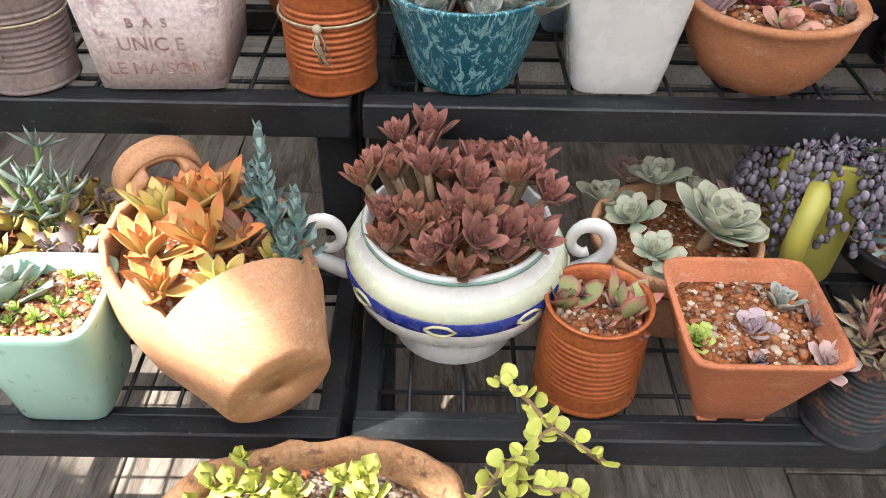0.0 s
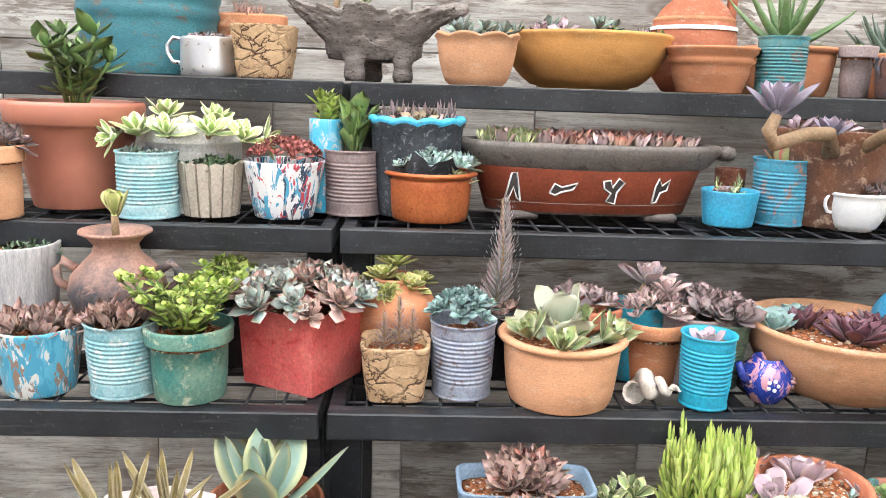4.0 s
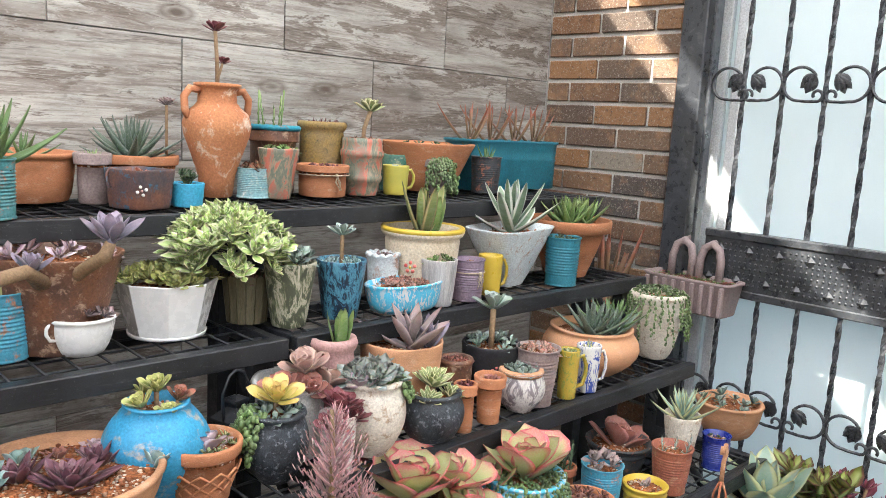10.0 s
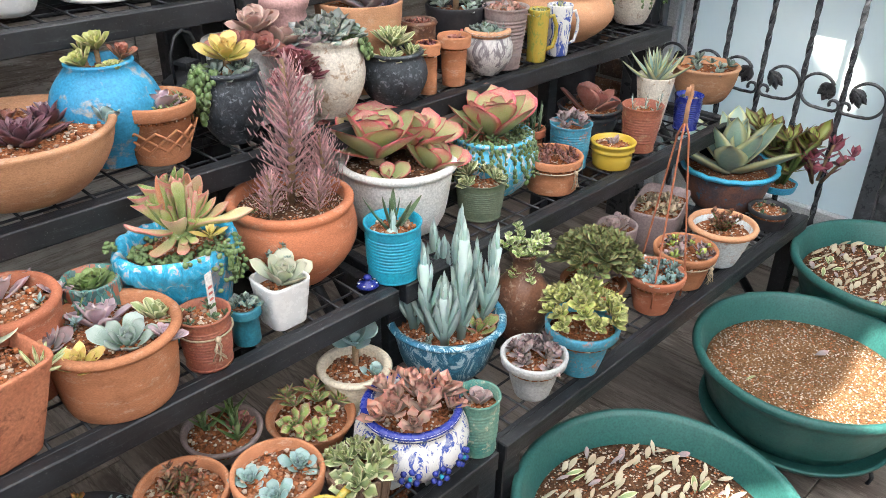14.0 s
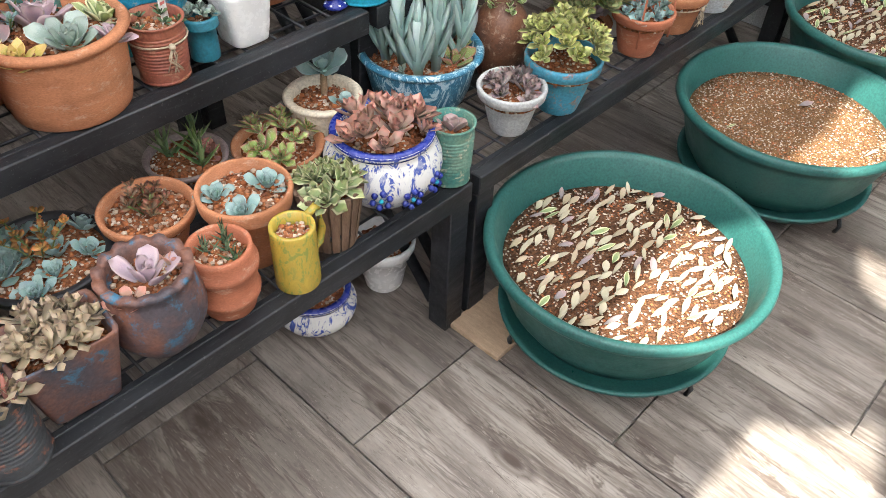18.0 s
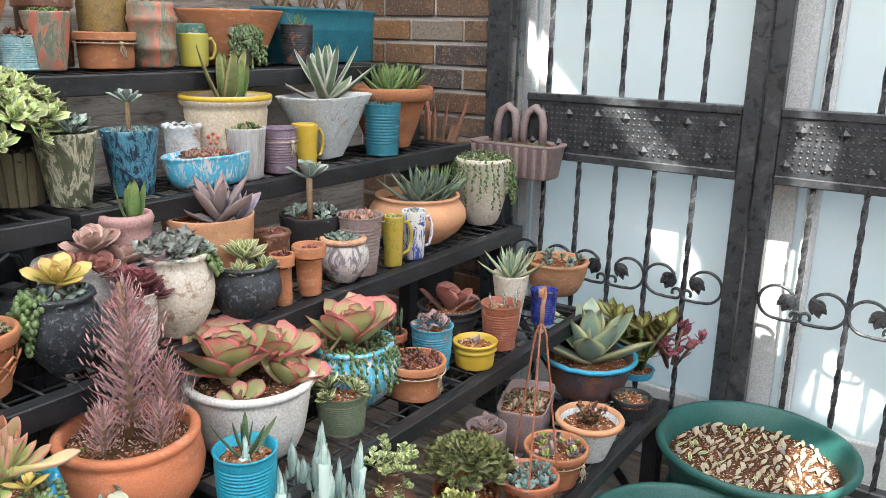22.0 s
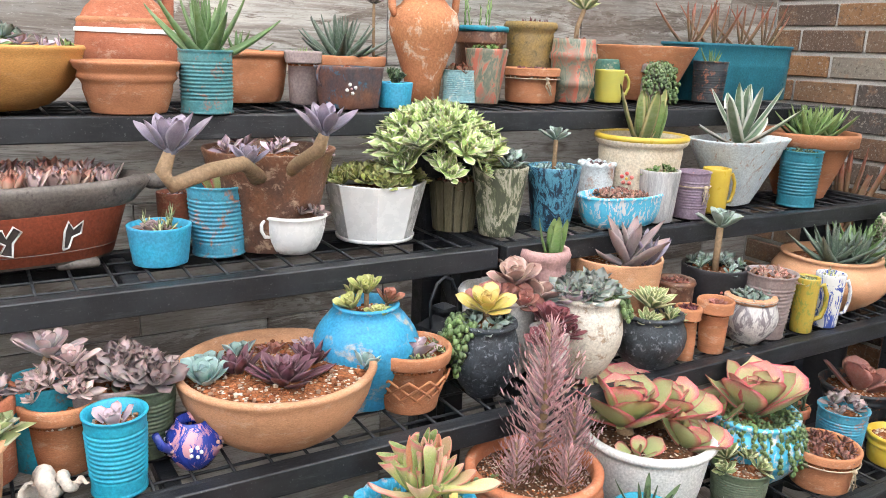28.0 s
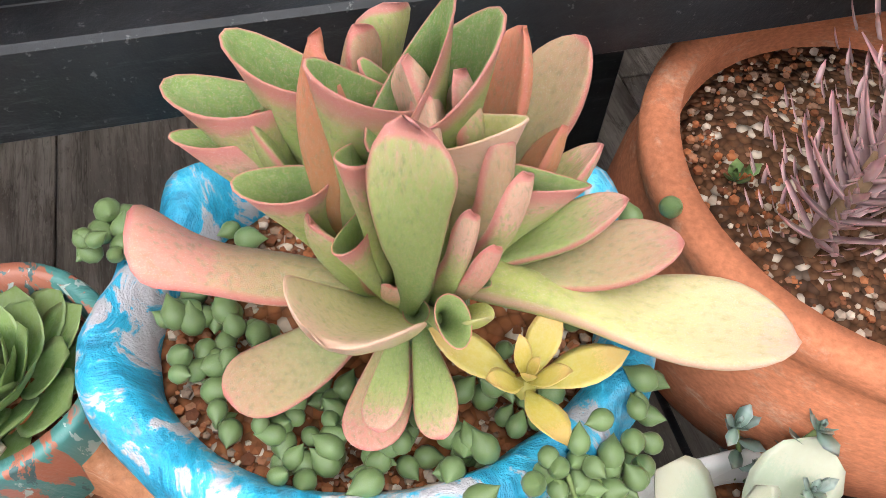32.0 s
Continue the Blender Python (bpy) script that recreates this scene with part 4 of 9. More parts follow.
def profile(style, rb, rt, h, wall=0.006):
    """Outer profile from foot to lip, then down inside to the soil."""
    d = min(0.02, h * 0.22)
    e = min(0.003, rb * 0.1)
    foot = [(rb * 0.9, 0.0), (rb - e * 0.3, e * 0.3), (rb, e)]
    lerp = lambda f: rb + (rt - rb) * f   # noqa: E731
    if style == "can":
        n = 60
        out = [(rb + 0.0015, 0.001), (rb + 0.0015, 0.004), (rb, 0.006)]
        for i in range(n):
            f = 0.06 + 0.88 * i / n
            rib = 0.0013 * math.sin(i * math.pi * 2 / 4.0) if 0.2 < f < 0.82 else 0.0
            out.append((lerp(f) + rib, h * f))
        out += [(rt, h * 0.96), (rt + 0.0018, h * 0.975), (rt + 0.0018, h)]
        wall = 0.0025
    elif style == "pot":
        out = foot + [(lerp(0.4) - 0.002, h * 0.4), (lerp(0.76) - 0.005, h * 0.76), (lerp(0.78) + 0.002, h * 0.78), (rt - 0.001, h * 0.8), (rt + 0.001, h * 0.96), (rt - 0.001, h)]
    elif style == "bowl":
        out = foot + [(rb + (rt - rb) * math.sin(f * math.pi / 2) ** 0.9, h * f ** 1.25) for f in (0.12, 0.25, 0.4, 0.55, 0.7, 0.83)] + [(rt, h * 0.9), (rt + 0.004, h * 0.95), (rt + 0.001, h)]
        wall = 0.008
    elif style == "round":
        rm = max(rb, rt) * 1.22
        out = foot + [(rb + (rm - rb) * math.sin(f * math.pi / 2), h * f * 0.55) for f in (0.25, 0.5, 0.75, 1.0)]
        out += [(rt + (rm - rt) * math.cos(f * math.pi / 2), h * (0.55 + 0.37 * f)) for f in (0.3, 0.55, 0.8, 1.0)] + [(rt + 0.005, h * 0.95), (rt + 0.004, h)]
        wall = 0.008
    elif style == "globe":
        rm = rb * 1.65
        out = foot + [(rb + (rm - rb) * math.sin(f * math.pi / 2), h * (0.12 + 0.46 * f)) for f in (0.0, 0.2, 0.4, 0.6, 0.8, 1.0)]
        out += [(rt + (rm - rt) * math.cos(f * math.pi / 2), h * (0.58 + 0.38 * f)) for f in (0.2, 0.4, 0.6, 0.8, 1.0)] + [(rt + 0.003, h * 0.98), (rt + 0.002, h)]
        wall = 0.008
    elif style == "belly":
        rm = rt * 1.07
        out = foot + [(rb + (rm - rb) * math.sin(f * math.pi / 2), h * f * 0.6) for f in (0.2, 0.4, 0.6, 0.8, 1.0)]
        out += [(rm * 0.985, h * 0.72), (rm * 0.95, h * 0.84), (rm * 0.92, h * 0.88), (rt * 0.99, h * 0.9), (rt + 0.003, h * 0.93), (rt + 0.003, h * 0.98), (rt - 0.002, h)]
        wall = 0.012
    elif style == "rim":
        rm = rt * 0.93
        out = foot + [(rb + (rm - rb) * f ** 0.6, h * f * 0.82) for f in (0.2, 0.4, 0.6, 0.8, 1.0)] + [(rm - 0.002, h * 0.86), (rt, h * 0.9), (rt + 0.004, h * 0.95), (rt, h)]
        wall = 0.01
    elif style == "rings":
        out = foot + [(lerp(f) + 0.003 * math.sin(f * 30) * (f > 0.55), h * f) for f in (0.15, 0.3, 0.45, 0.56, 0.62, 0.68, 0.74, 0.8, 0.86, 0.92)] + [(rt + 0.003, h * 0.96), (rt, h)]
    elif style == "barrel":
        out = foot + [(lerp(f) + rb * 0.12 * math.sin(math.pi * f) + (0.004 if 0.24 < f < 0.34 or 0.68 < f < 0.78 else 0), h * f) for f in (0.1, 0.22, 0.25, 0.33, 0.36, 0.5, 0.66, 0.69, 0.77, 0.8, 0.92)] + [(rt, h)]
    elif style == "neck":
        rm = rb * 1.45
        out = foot + [(rb + (rm - rb) * math.sin(f * math.pi / 2), h * 0.42 * f) for f in (0.3, 0.6, 1.0)] + [(rm * 0.93, h * 0.58), (rm * 0.66, h * 0.7), (rt * 0.72, h * 0.8), (rt * 0.74, h * 0.92), (rt, h * 0.97), (rt, h)]
    else:   # plain
        out = foot + [(lerp(f), h * f) for f in (0.25, 0.5, 0.75, 0.93)] + [(rt, h * 0.985), (rt - 0.001, h)]
    ri = rt - wall
    at_soil = float(np.interp(h - d, [q[1] for q in out], [q[0] for q in out]))
    rs = min(ri, at_soil - min(wall, 0.005))
    inner = [(ri, h - 0.001), (rs, h - d), (rs * 0.9, h - d - 0.004)]
    return [(max(r, 1e-4), z) for r, z in out + inner], rs, h - d


def rough_wave(amount, seed):
    def wave(th, r, z):
        q = noise.noise(Vector((math.cos(th) * 2.2, math.sin(th) * 2.2, z * 26 + seed)))
        w = noise.noise(Vector((math.cos(th) * 6, math.sin(th) * 6, z * 60 + seed * 2)))
        return r * (1 + amount * (q + 0.5 * w)), z + amount * 0.05 * q * (z > 0.01)
    return wave


def pot(name, label, x, y, z, rb, rt, h, style, mat, plants=(), p=2.0, turn=0.0, ax=1.0, ay=1.0, grit=None, grains=40, rough=0.0, rimmat=None, band=None, group="", category="pot", petals=0, pickets=0, loops=(), string=0.0, sides=0, grain=1.0):
    """A pot with its body, rim, soil and plants, standing at x, y, z. plants: dictionaries for plant()."""
    prof, ri, zs = profile(style, rb, rt, h)
    ob = thing(name, label, category, at(x, y, z, turn), group)
    wave = rough_wave(rough, x * 31 + y * 17) if rough else None
    if petals:
        def wave(th, r, zz):
            s = abs(math.sin(petals * th / 2))
            return r * (1 + 0.05 * s * (zz / h) ** 3), zz + 0.006 * s * (zz > h * 0.8)
    v, f, u = lathe(prof, sides or (64 if rough or petals else 48), p, ax, ay, wave)
    body = part("body", mesh("body", v, f, mat, u, not sides), ob)
    for z0, z1, out, t, trn in loops:
        handle(ob, (rb + rt) / 2, h * z0, h * z1, out, t, mat, trn)
    if string:
        tie(ob, rb + (rt - rb) * string + 0.002, h * string, -95 - turn)
    if rimmat:
        q = [(rt - 0.006, h - 0.006), (rt + 0.003, h - 0.01), (rt + 0.005, h - 0.002), (rt + 0.002, h + 0.003), (rt - 0.006, h + 0.003), (rt - 0.008, h - 0.008)]
        v, f, u = lathe(q, 44, p, ax, ay, wave, cap=False)
        part("rim", mesh("rim", v, f, rimmat, u), ob)
    if band:
        z0, z1, bmat = band
        i0 = rb + (rt - rb) * z0 + 0.0025
        i1 = rb + (rt - rb) * z1 + 0.0025
        v, f, u = lathe([(i0 - 0.003, h * z0), (i0, h * z0), (i1, h * z1), (i1 - 0.003, h * z1)], 44, p, ax, ay, cap=False)
        part("band", mesh("band", v, f, bmat, u), ob)
    if pickets:
        hh = h * 1.04
        for i in range(pickets):
            a = 2 * math.pi * i / pickets
            w = 2 * math.pi * rb / pickets * 0.44
            wt = 2 * math.pi * rt / pickets * 0.44
            V = [(rb, -w, 0), (rb, w, 0), (rt, wt, hh * 0.96), (rt, 0, hh), (rt, -wt, hh * 0.96)]
            V += [(q[0] + 0.004, q[1], q[2]) for q in V]
            F = [(4, 3, 2, 1, 0), (5, 6, 7, 8, 9)] + [(i0, (i0 + 1) % 5, (i0 + 1) % 5 + 5, i0 + 5) for i0 in range(5)]
            if i == 0:
                pk = mesh("picket", V, F, mat, [(0, 0)] * 10, False)
            part("picket", pk, body, Matrix.Rotation(a, 4, 'Z'))
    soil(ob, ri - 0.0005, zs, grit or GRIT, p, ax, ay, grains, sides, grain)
    for q in plants:
        q = dict(q)
        q.setdefault("r", ri * min(ax, ay))
        plant(ob, q.pop("kind"), q.pop("col"), q.pop("size"), q.pop("r"), zs, **q)
    return ob, body


def handle(owner, r, z0, z1, out, t, mat, turn=0.0, name="handle"):
    """A loop handle from z0 to z1 at radius r."""
    pts = [(r - 0.002, 0, z0), (r + out * 0.7, 0, z0 + (z1 - z0) * 0.08), (r + out, 0, z0 + (z1 - z0) * 0.4), (r + out, 0, z0 + (z1 - z0) * 0.7), (r + out * 0.6, 0, z1), (r - 0.002, 0, z1 - 0.004)]
    v, f, u = tube(pts, t, 8)
    return part(name, mesh(name, v, f, mat, u), owner, Matrix.Rotation(radians(turn), 4, 'Z'))


def tie(owner, r, z, turn=-90.0):
    """A string round a pot with its knot and tassel."""
    v, f, u = tube([((r + 0.001) * math.cos(a), (r + 0.001) * math.sin(a), z) for a in [i * 2 * math.pi / 24 for i in range(25)]], 0.0014, 5)
    s = part("string", mesh("string", v, f, STRING, u), owner)
    a = radians(turn)
    c = Vector((math.cos(a), math.sin(a), 0)) * (r + 0.004)
    ts = [ball(0.005, c + Vector((0, 0, z)), 4, 6)]
    for i in range(7):
        ts.append(tube([c + Vector((0, 0, z)), c + Vector((rng.uniform(-.01, .01), rng.uniform(-.006, .006), z - 0.016)), c + Vector((rng.uniform(-.014, .014), rng.uniform(-.005, .008), z - 0.035))], 0.0009, 4))
    v, f, u = join(ts)
    tagged(part("knot", mesh("knot", v, f, STRING, u), s), kind="stuff")


from mathutils import geometry


def R(col, size, **k):
    return dict(kind="rosette", col=col, size=size, **k)


def C(col, size, k, h=0.03, **o):
    return dict(kind="carpet", col=col, size=size, k=k, h=h, **{"n": 10, **o})


def A(col, size, **o):
    return dict(kind="aloe", col=col, size=size, **{"shape": "spike", "n": 15, "lo": 22, "hi": 85, **o})


def S(col, size, k, h, **o):
    return dict(kind="sticks", col=col, size=size, k=k, h=h, **{"shape": "finger", "n": 10, "lo": 25, "hi": 80, **o})


def B(col, size, k, h, **o):
    return dict(kind="bush", col=col, size=size, k=k, h=h, **{"shape": "oval", "n": 4, "lo": 0, "hi": 50, **o})


def T(col, size, h, **o):
    return dict(kind="tower", col=col, size=size, h=h, **{"shape": "sword", "n": 9, "k": 5, "lo": 20, "hi": 60, **o})


def P(size, k, h, **o):
    return dict(kind="pearls", col="pearl", size=size, k=k, h=h, **{"n": 4, "lean": -1.2, "wide": 3.0, **o})


def K(col, size, h, **o):
    return dict(kind="stalk", col=col, size=size, h=h, **o)


# ---- the setting ----
WALL_Y, GATE_X = 1.79, 2.82


def slab(name, b, mat, label, kind="structure", bev=0.0, parent=None, cat=""):
    v, f, u = box(*b, bev)
    ob = part(name, mesh(name, v, f, mat, u, False), parent)
    return tagged(ob, label, cat, "", kind) if parent is None else ob


floor = slab("floor", (-4, -4, -0.15, 4.2, 2.0, -0.006), GROUT_D, "patio floor of wood-look porcelain tiles", cat="floor")
ground = slab("ground", (-60, -60, -0.3, 60, 60, -0.16), GROUT_D, "plain paved ground round the patio", cat="ground")
wall_north = slab("wall_north", (-4, WALL_Y + 0.008, 0, 4.2, WALL_Y + 0.2, 3.3), GROUT, "back wall clad in flaking wood-look tiles", cat="wall")
wall_east = slab("wall_east", (GATE_X + 0.012, 1.235, 0, GATE_X + 0.25, WALL_Y + 0.008, 3.3), GROUT, "side wall of reclaimed-look brown bricks", cat="wall")
lintel = slab("wall_east_front", (GATE_X + 0.012, -4.0, 2.25, GATE_X + 0.25, 1.235, 3.3), STUCCO, "white rendered wall above the door", cat="wall")
pier = slab("wall_east_pier", (GATE_X + 0.012, -4.0, 0, GATE_X + 0.25, -0.62, 2.25), STUCCO, "white rendered wall beside the door", cat="wall")
# two unseen walls, added high and dark so light comes mostly from above
wall_west = slab("wall_west", (-4.2, -4, 0, -4, 2.0, 2.9), WALL_PLAIN, "unseen brown rendered side wall, added to cut light from the west", cat="wall")
wall_south = slab("wall_south", (-4, -4.2, 0, 4.2, -4, 2.9), WALL_PLAIN, "unseen brown rendered wall, added behind to cut light from the front", cat="wall")
sill = slab("door_sill", (GATE_X + 0.0, -0.62, 0.0, GATE_X + 0.22, 1.235, 0.07), PVC, "pale stone door sill under the gate", cat="sill", bev=0.004)


# an unseen awning added overhead to block the sun, except through shaped gaps
def back_to(pt, z):
    p = Vector(pt)
    return p - SUNWAY * ((z - p.z) / -SUNWAY.z) * 1.0


SHADE_CLOTH_Z = 3.0
# where sunlight lands, as outlines in the place: each gives an opening of the awning
SUNLIT = (
    ((2.82, 1.78, 2.03), (2.82, 1.74, 2.2), (2.82, 1.452, 1.842), (2.82, 1.235, 1.575), (2.82, 0.5, 0.78), (2.82, 0.5, 0.66), (2.82, 1.235, 1.453)),
    ((1.38, 0.04, 0.19), (1.3, 0.2, 0.19), (1.45, 0.225, 0.19), (1.62, 0.24, 0.19), (1.72, 0.14, 0.19), (1.6, 0.02, 0.19)),
    ((1.96, 0.09, 0.19), (1.95, 0.2, 0.19), (2.1, 0.19, 0.19), (2.33, 0.22, 0.19), (2.34, 0.1, 0.19), (2.1, 0.03, 0.19)),
    ((2.45, 0.07, 0.19), (2.52, 0.17, 0.19), (2.74, 0.2, 0.19), (2.78, 0.1, 0.19)),
    ((2.061, 0.02, 0), (2.05, -0.045, 0), (2.135, -0.175, 0), (1.885, -0.16, 0), (1.955, -0.025, 0)),
    ((2.55, -0.012, 0), (2.63, -0.035, 0), (2.645, -0.143, 0), (2.77, -0.27, 0), (2.63, -0.21, 0), (2.485, -0.18, 0)),
    ((1.29, -0.035, 0), (1.49, -0.035, 0), (1.53, -0.11, 0), (1.63, -0.19, 0), (1.42, -0.26, 0), (1.22, -0.2, 0)),
    ((-0.34, 0.66, 0.43), (-0.2, 0.7, 0.43), (-0.08, 0.66, 0.43), (0.01, 0.6, 0.43), (0.06, 0.53, 0.43), (0.09, 0.46, 0.43), (0.05, 0.44, 0.43), (-0.06, 0.5, 0.43), (-0.22, 0.48, 0.43)),
    ((-0.05, 0.24, 0.37), (-0.03, 0.4, 0.37), (0.03, 0.425, 0.37), (0.12, 0.415, 0.37), (0.22, 0.4, 0.37), (0.27, 0.24, 0.37)),
    ((-0.36, 0.7, 0), (-0.34, 0.95, 0), (-0.28, 0.95, 0), (-0.17, 0.74, 0), (-0.11, 0.66, 0), (-0.2, 0.6, 0)),
    ((2.92, 0.36, 0.45), (2.92, 0.29, 0.4), (2.92, 0.26, 0.85), (2.92, 0.36, 0.95)),
    ((2.92, 0.2, 0.3), (2.92, 0.04, 0.24), (2.92, 0.0, 0.34), (2.92, 0.16, 0.46)))


def canvas():
    """White cloth of the added awning, through which light passes softened."""
    m = bpy.data.materials.new("added_awning_cloth")
    m.use_nodes = True
    t = m.node_tree
    out = t.nodes["Material Output"]
    a, b, mx = t.nodes.new("ShaderNodeBsdfDiffuse"), t.nodes.new("ShaderNodeBsdfTranslucent"), t.nodes.new("ShaderNodeMixShader")
    a.inputs[0].default_value = b.inputs[0].default_value = (0.9, 0.885, 0.865, 1)
    mx.inputs[0].default_value = 0.65
    t.links.new(a.outputs[0], mx.inputs[1])
    t.links.new(b.outputs[0], mx.inputs[2])
    t.links.new(mx.outputs[0], out.inputs["Surface"])
    return m


CANVAS = canvas()


def awning():
    top = thing("awning", "unseen canvas awning added overhead, with openings cut for the sun patches", "awning", at(0, 0, SHADE_CLOTH_Z), kind="structure")
    rim = [(-3.9, -3.6), (2.8, -3.6), (2.8, 1.8), (-3.9, 1.8)]
    holes = [[tuple(back_to(q, SHADE_CLOTH_Z))[:2] for q in outline] for outline in SUNLIT]
    pts, edges = [], []
    for loop in [rim] + holes:
        n = len(pts)
        pts += [Vector(q) for q in loop]
        edges += [(n + i, n + (i + 1) % len(loop)) for i in range(len(loop))]
    v, _, f = geometry.delaunay_2d_cdt(pts, edges, [], 0, 1e-5)[:3]

    def inside(c, loop):
        odd = False
        for a, b in zip(loop, loop[1:] + loop[:1]):
            if (a[1] > c.y) != (b[1] > c.y) and c.x < (b[0] - a[0]) * (c.y - a[1]) / (b[1] - a[1]) + a[0]:
                odd = not odd
        return odd
    keep = [g for g in f if not any(inside(sum((v[i] for i in g), Vector((0, 0))) / 3, h) for h in holes)]
    part("cloth", mesh("cloth", [(q.x, q.y, 0) for q in v], keep, CANVAS, [(0, 0)] * len(v), False), top)


awning()


# ---- plant stands: three stepped stands of black angle iron ----
FRONT = {"A": 1.325, "B": 1.14, "C": 0.955, "D": 0.72, "E": 0.482}
STANDS = ((-1.11, 0.088), (0.1, 1.3), (1.318, 2.55))


def bar(name, owner, x0, y0, z0, x1, y1, z1, bev=0.002):
    v, f, u = box(x0, y0, z0, x1, y1, z1, bev)
    return part(name, mesh(name, v, f, IRON, u, False), owner)


def stand(x0, x1):
    ob = thing("plant_stand", "black painted stepped iron plant stand with wire mesh shelves", "plant stand", at(x0, 0, 0), "stepped stands along the wall")
    w = x1 - x0
    for k in "ABCDE":
        z, yf = TIERS[k], FRONT[k]
        yb = yf + 0.245 if k != "A" else 1.66
        zt = z - 0.004
        shelf = bar("shelf_front", ob, 0, yf, zt - 0.036, w, yf + 0.022, zt + 0.003)
        bar("shelf_lip", shelf, 0, yf + 0.022, zt - 0.004, w, yf + 0.034, zt + 0.001)
        bar("shelf_back", ob, 0, yb - 0.02, zt - 0.034, w, yb, zt)
        bar("shelf_end", ob, 0, yf + 0.023, zt - 0.034, 0.022, yb - 0.021, zt)
        bar("shelf_end", ob, w - 0.022, yf + 0.023, zt - 0.034, w, yb - 0.021, zt)
        bar("brace", ob, w / 2 - 0.012, yf + 0.035, zt - 0.03, w / 2 + 0.012, yb - 0.021, zt - 0.008)
        # wires of the mesh
        v, f, u = tube([(0, yf + 0.024, 0), (0, yb - 0.021, 0)], 0.0024, 6)
        me = mesh("wire", v, f, IRON, u)
        n = int(w / 0.05)
        for i in range(1, n):
            part("wire", me, ob, at(w * i / n, 0, zt - 0.002))
        v, f, u = tube([(0.02, 0, 0), (w - 0.02, 0, 0)], 0.0024, 6)
        me = mesh("wire", v, f, IRON, u)
        m = int((yb - yf) / 0.05)
        for i in range(1, m):
            part("wire", me, ob, at(0, yf + (yb - yf) * i / m, zt - 0.0065))
        for lx in (0.0, w - 0.045):
            bar("leg", ob, lx, yf + 0.004, 0.0 if k in "EA" else TIERS["E"] - 0.03 - 0.0, lx + 0.045, yf + 0.049, zt - 0.037) if k in "EA" else None
        if k != "E":
            lower = TIERS["BCDE"["ABCD".index(k)]]
            for lx in (0.0, w - 0.045):
                bar("post", ob, lx, yf + 0.05, lower, lx + 0.045, yf + 0.085, zt - 0.037)
    for lx in (0.0, w - 0.03):
        v, f, u = tube([(lx + 0.015, 0.55, 0.02), (lx + 0.015, 1.45, 1.05)], 0.012, 6)
        part("diagonal", mesh("diagonal", v, f, IRON, u), ob)
        v, f, u = tube([(lx + 0.015, 0.52, 0.27), (lx + 0.015, 0.75, 0.02)], 0.01, 6)
        part("diagonal", mesh("diagonal", v, f, IRON, u), ob)
    return ob


for s in STANDS:
    stand(*s)


# ---- the gate of wrought iron before a white door ----
def gate_bars(owner, ys, z0, z1):
    n = 40
    pts = [(0, 0, z0 + (z1 - z0) * i / n) for i in range(n + 1)]
    V, F, U = [], [], []
    for i, q in enumerate(pts):       # a twisted square bar
        a0 = i * 0.55
        for kk in range(4):
            a = a0 + kk * math.pi / 2
            V.append((0.0085 * math.cos(a), 0.0085 * math.sin(a), q[2]))
            U.append((0, 0))
    for i in range(n):
        for kk in range(4):
            F.append((i * 4 + kk, i * 4 + (kk + 1) % 4, i * 4 + 4 + (kk + 1) % 4, i * 4 + 4 + kk))
    me = mesh("twisted_bar", V, F, STEEL_BAR, U, False)
    for y in ys:
        part("twisted_bar", me, owner, at(0, y, 0))


def scroll_mesh(flip=1):
    """A ring over a leaf that sweeps out below into a small curl on the next bar."""
    r, pts = 0.047, []
    for i in range(22):
        a = radians(152 - 247 * i / 21)
        pts.append((r * math.cos(a), r * math.sin(a)))
    pts += [(-0.02, -0.0485), (-0.036, -0.048)]
    for i in range(12):
        a = radians(-95 - 27 * i)
        q = 0.017 - 0.0006 * i
        pts.append((-0.05 + q * math.cos(a), -0.031 + q * math.sin(a)))
    v, f, u = tube([(0, flip * x, z) for x, z in pts], 0.0046, 6)
    return mesh("scroll", v, f, STEEL_BAR, u)


def acanthus_mesh(flip=1):
    """Three curved lobes hanging from the start of a scroll."""
    bl = []
    for i, (el, s) in enumerate(((-84, 0.046), (-66, 0.058), (-44, 0.056), (-24, 0.042))):
        m = Matrix.Rotation(radians(90), 4, 'Z') @ leaf_pose((0, 0, 0), 0, radians(el), s, 0.95, radians(75))
        bl.append(moved(SHAPES["oval"], Matrix.Translation((0, -0.042 * flip, 0.026)) @ Matrix.Diagonal((1.0, flip, 1, 1)) @ m))
    v, f, u = join(bl)
    return mesh("iron_leaf", v, f, STEEL_BAR, u)


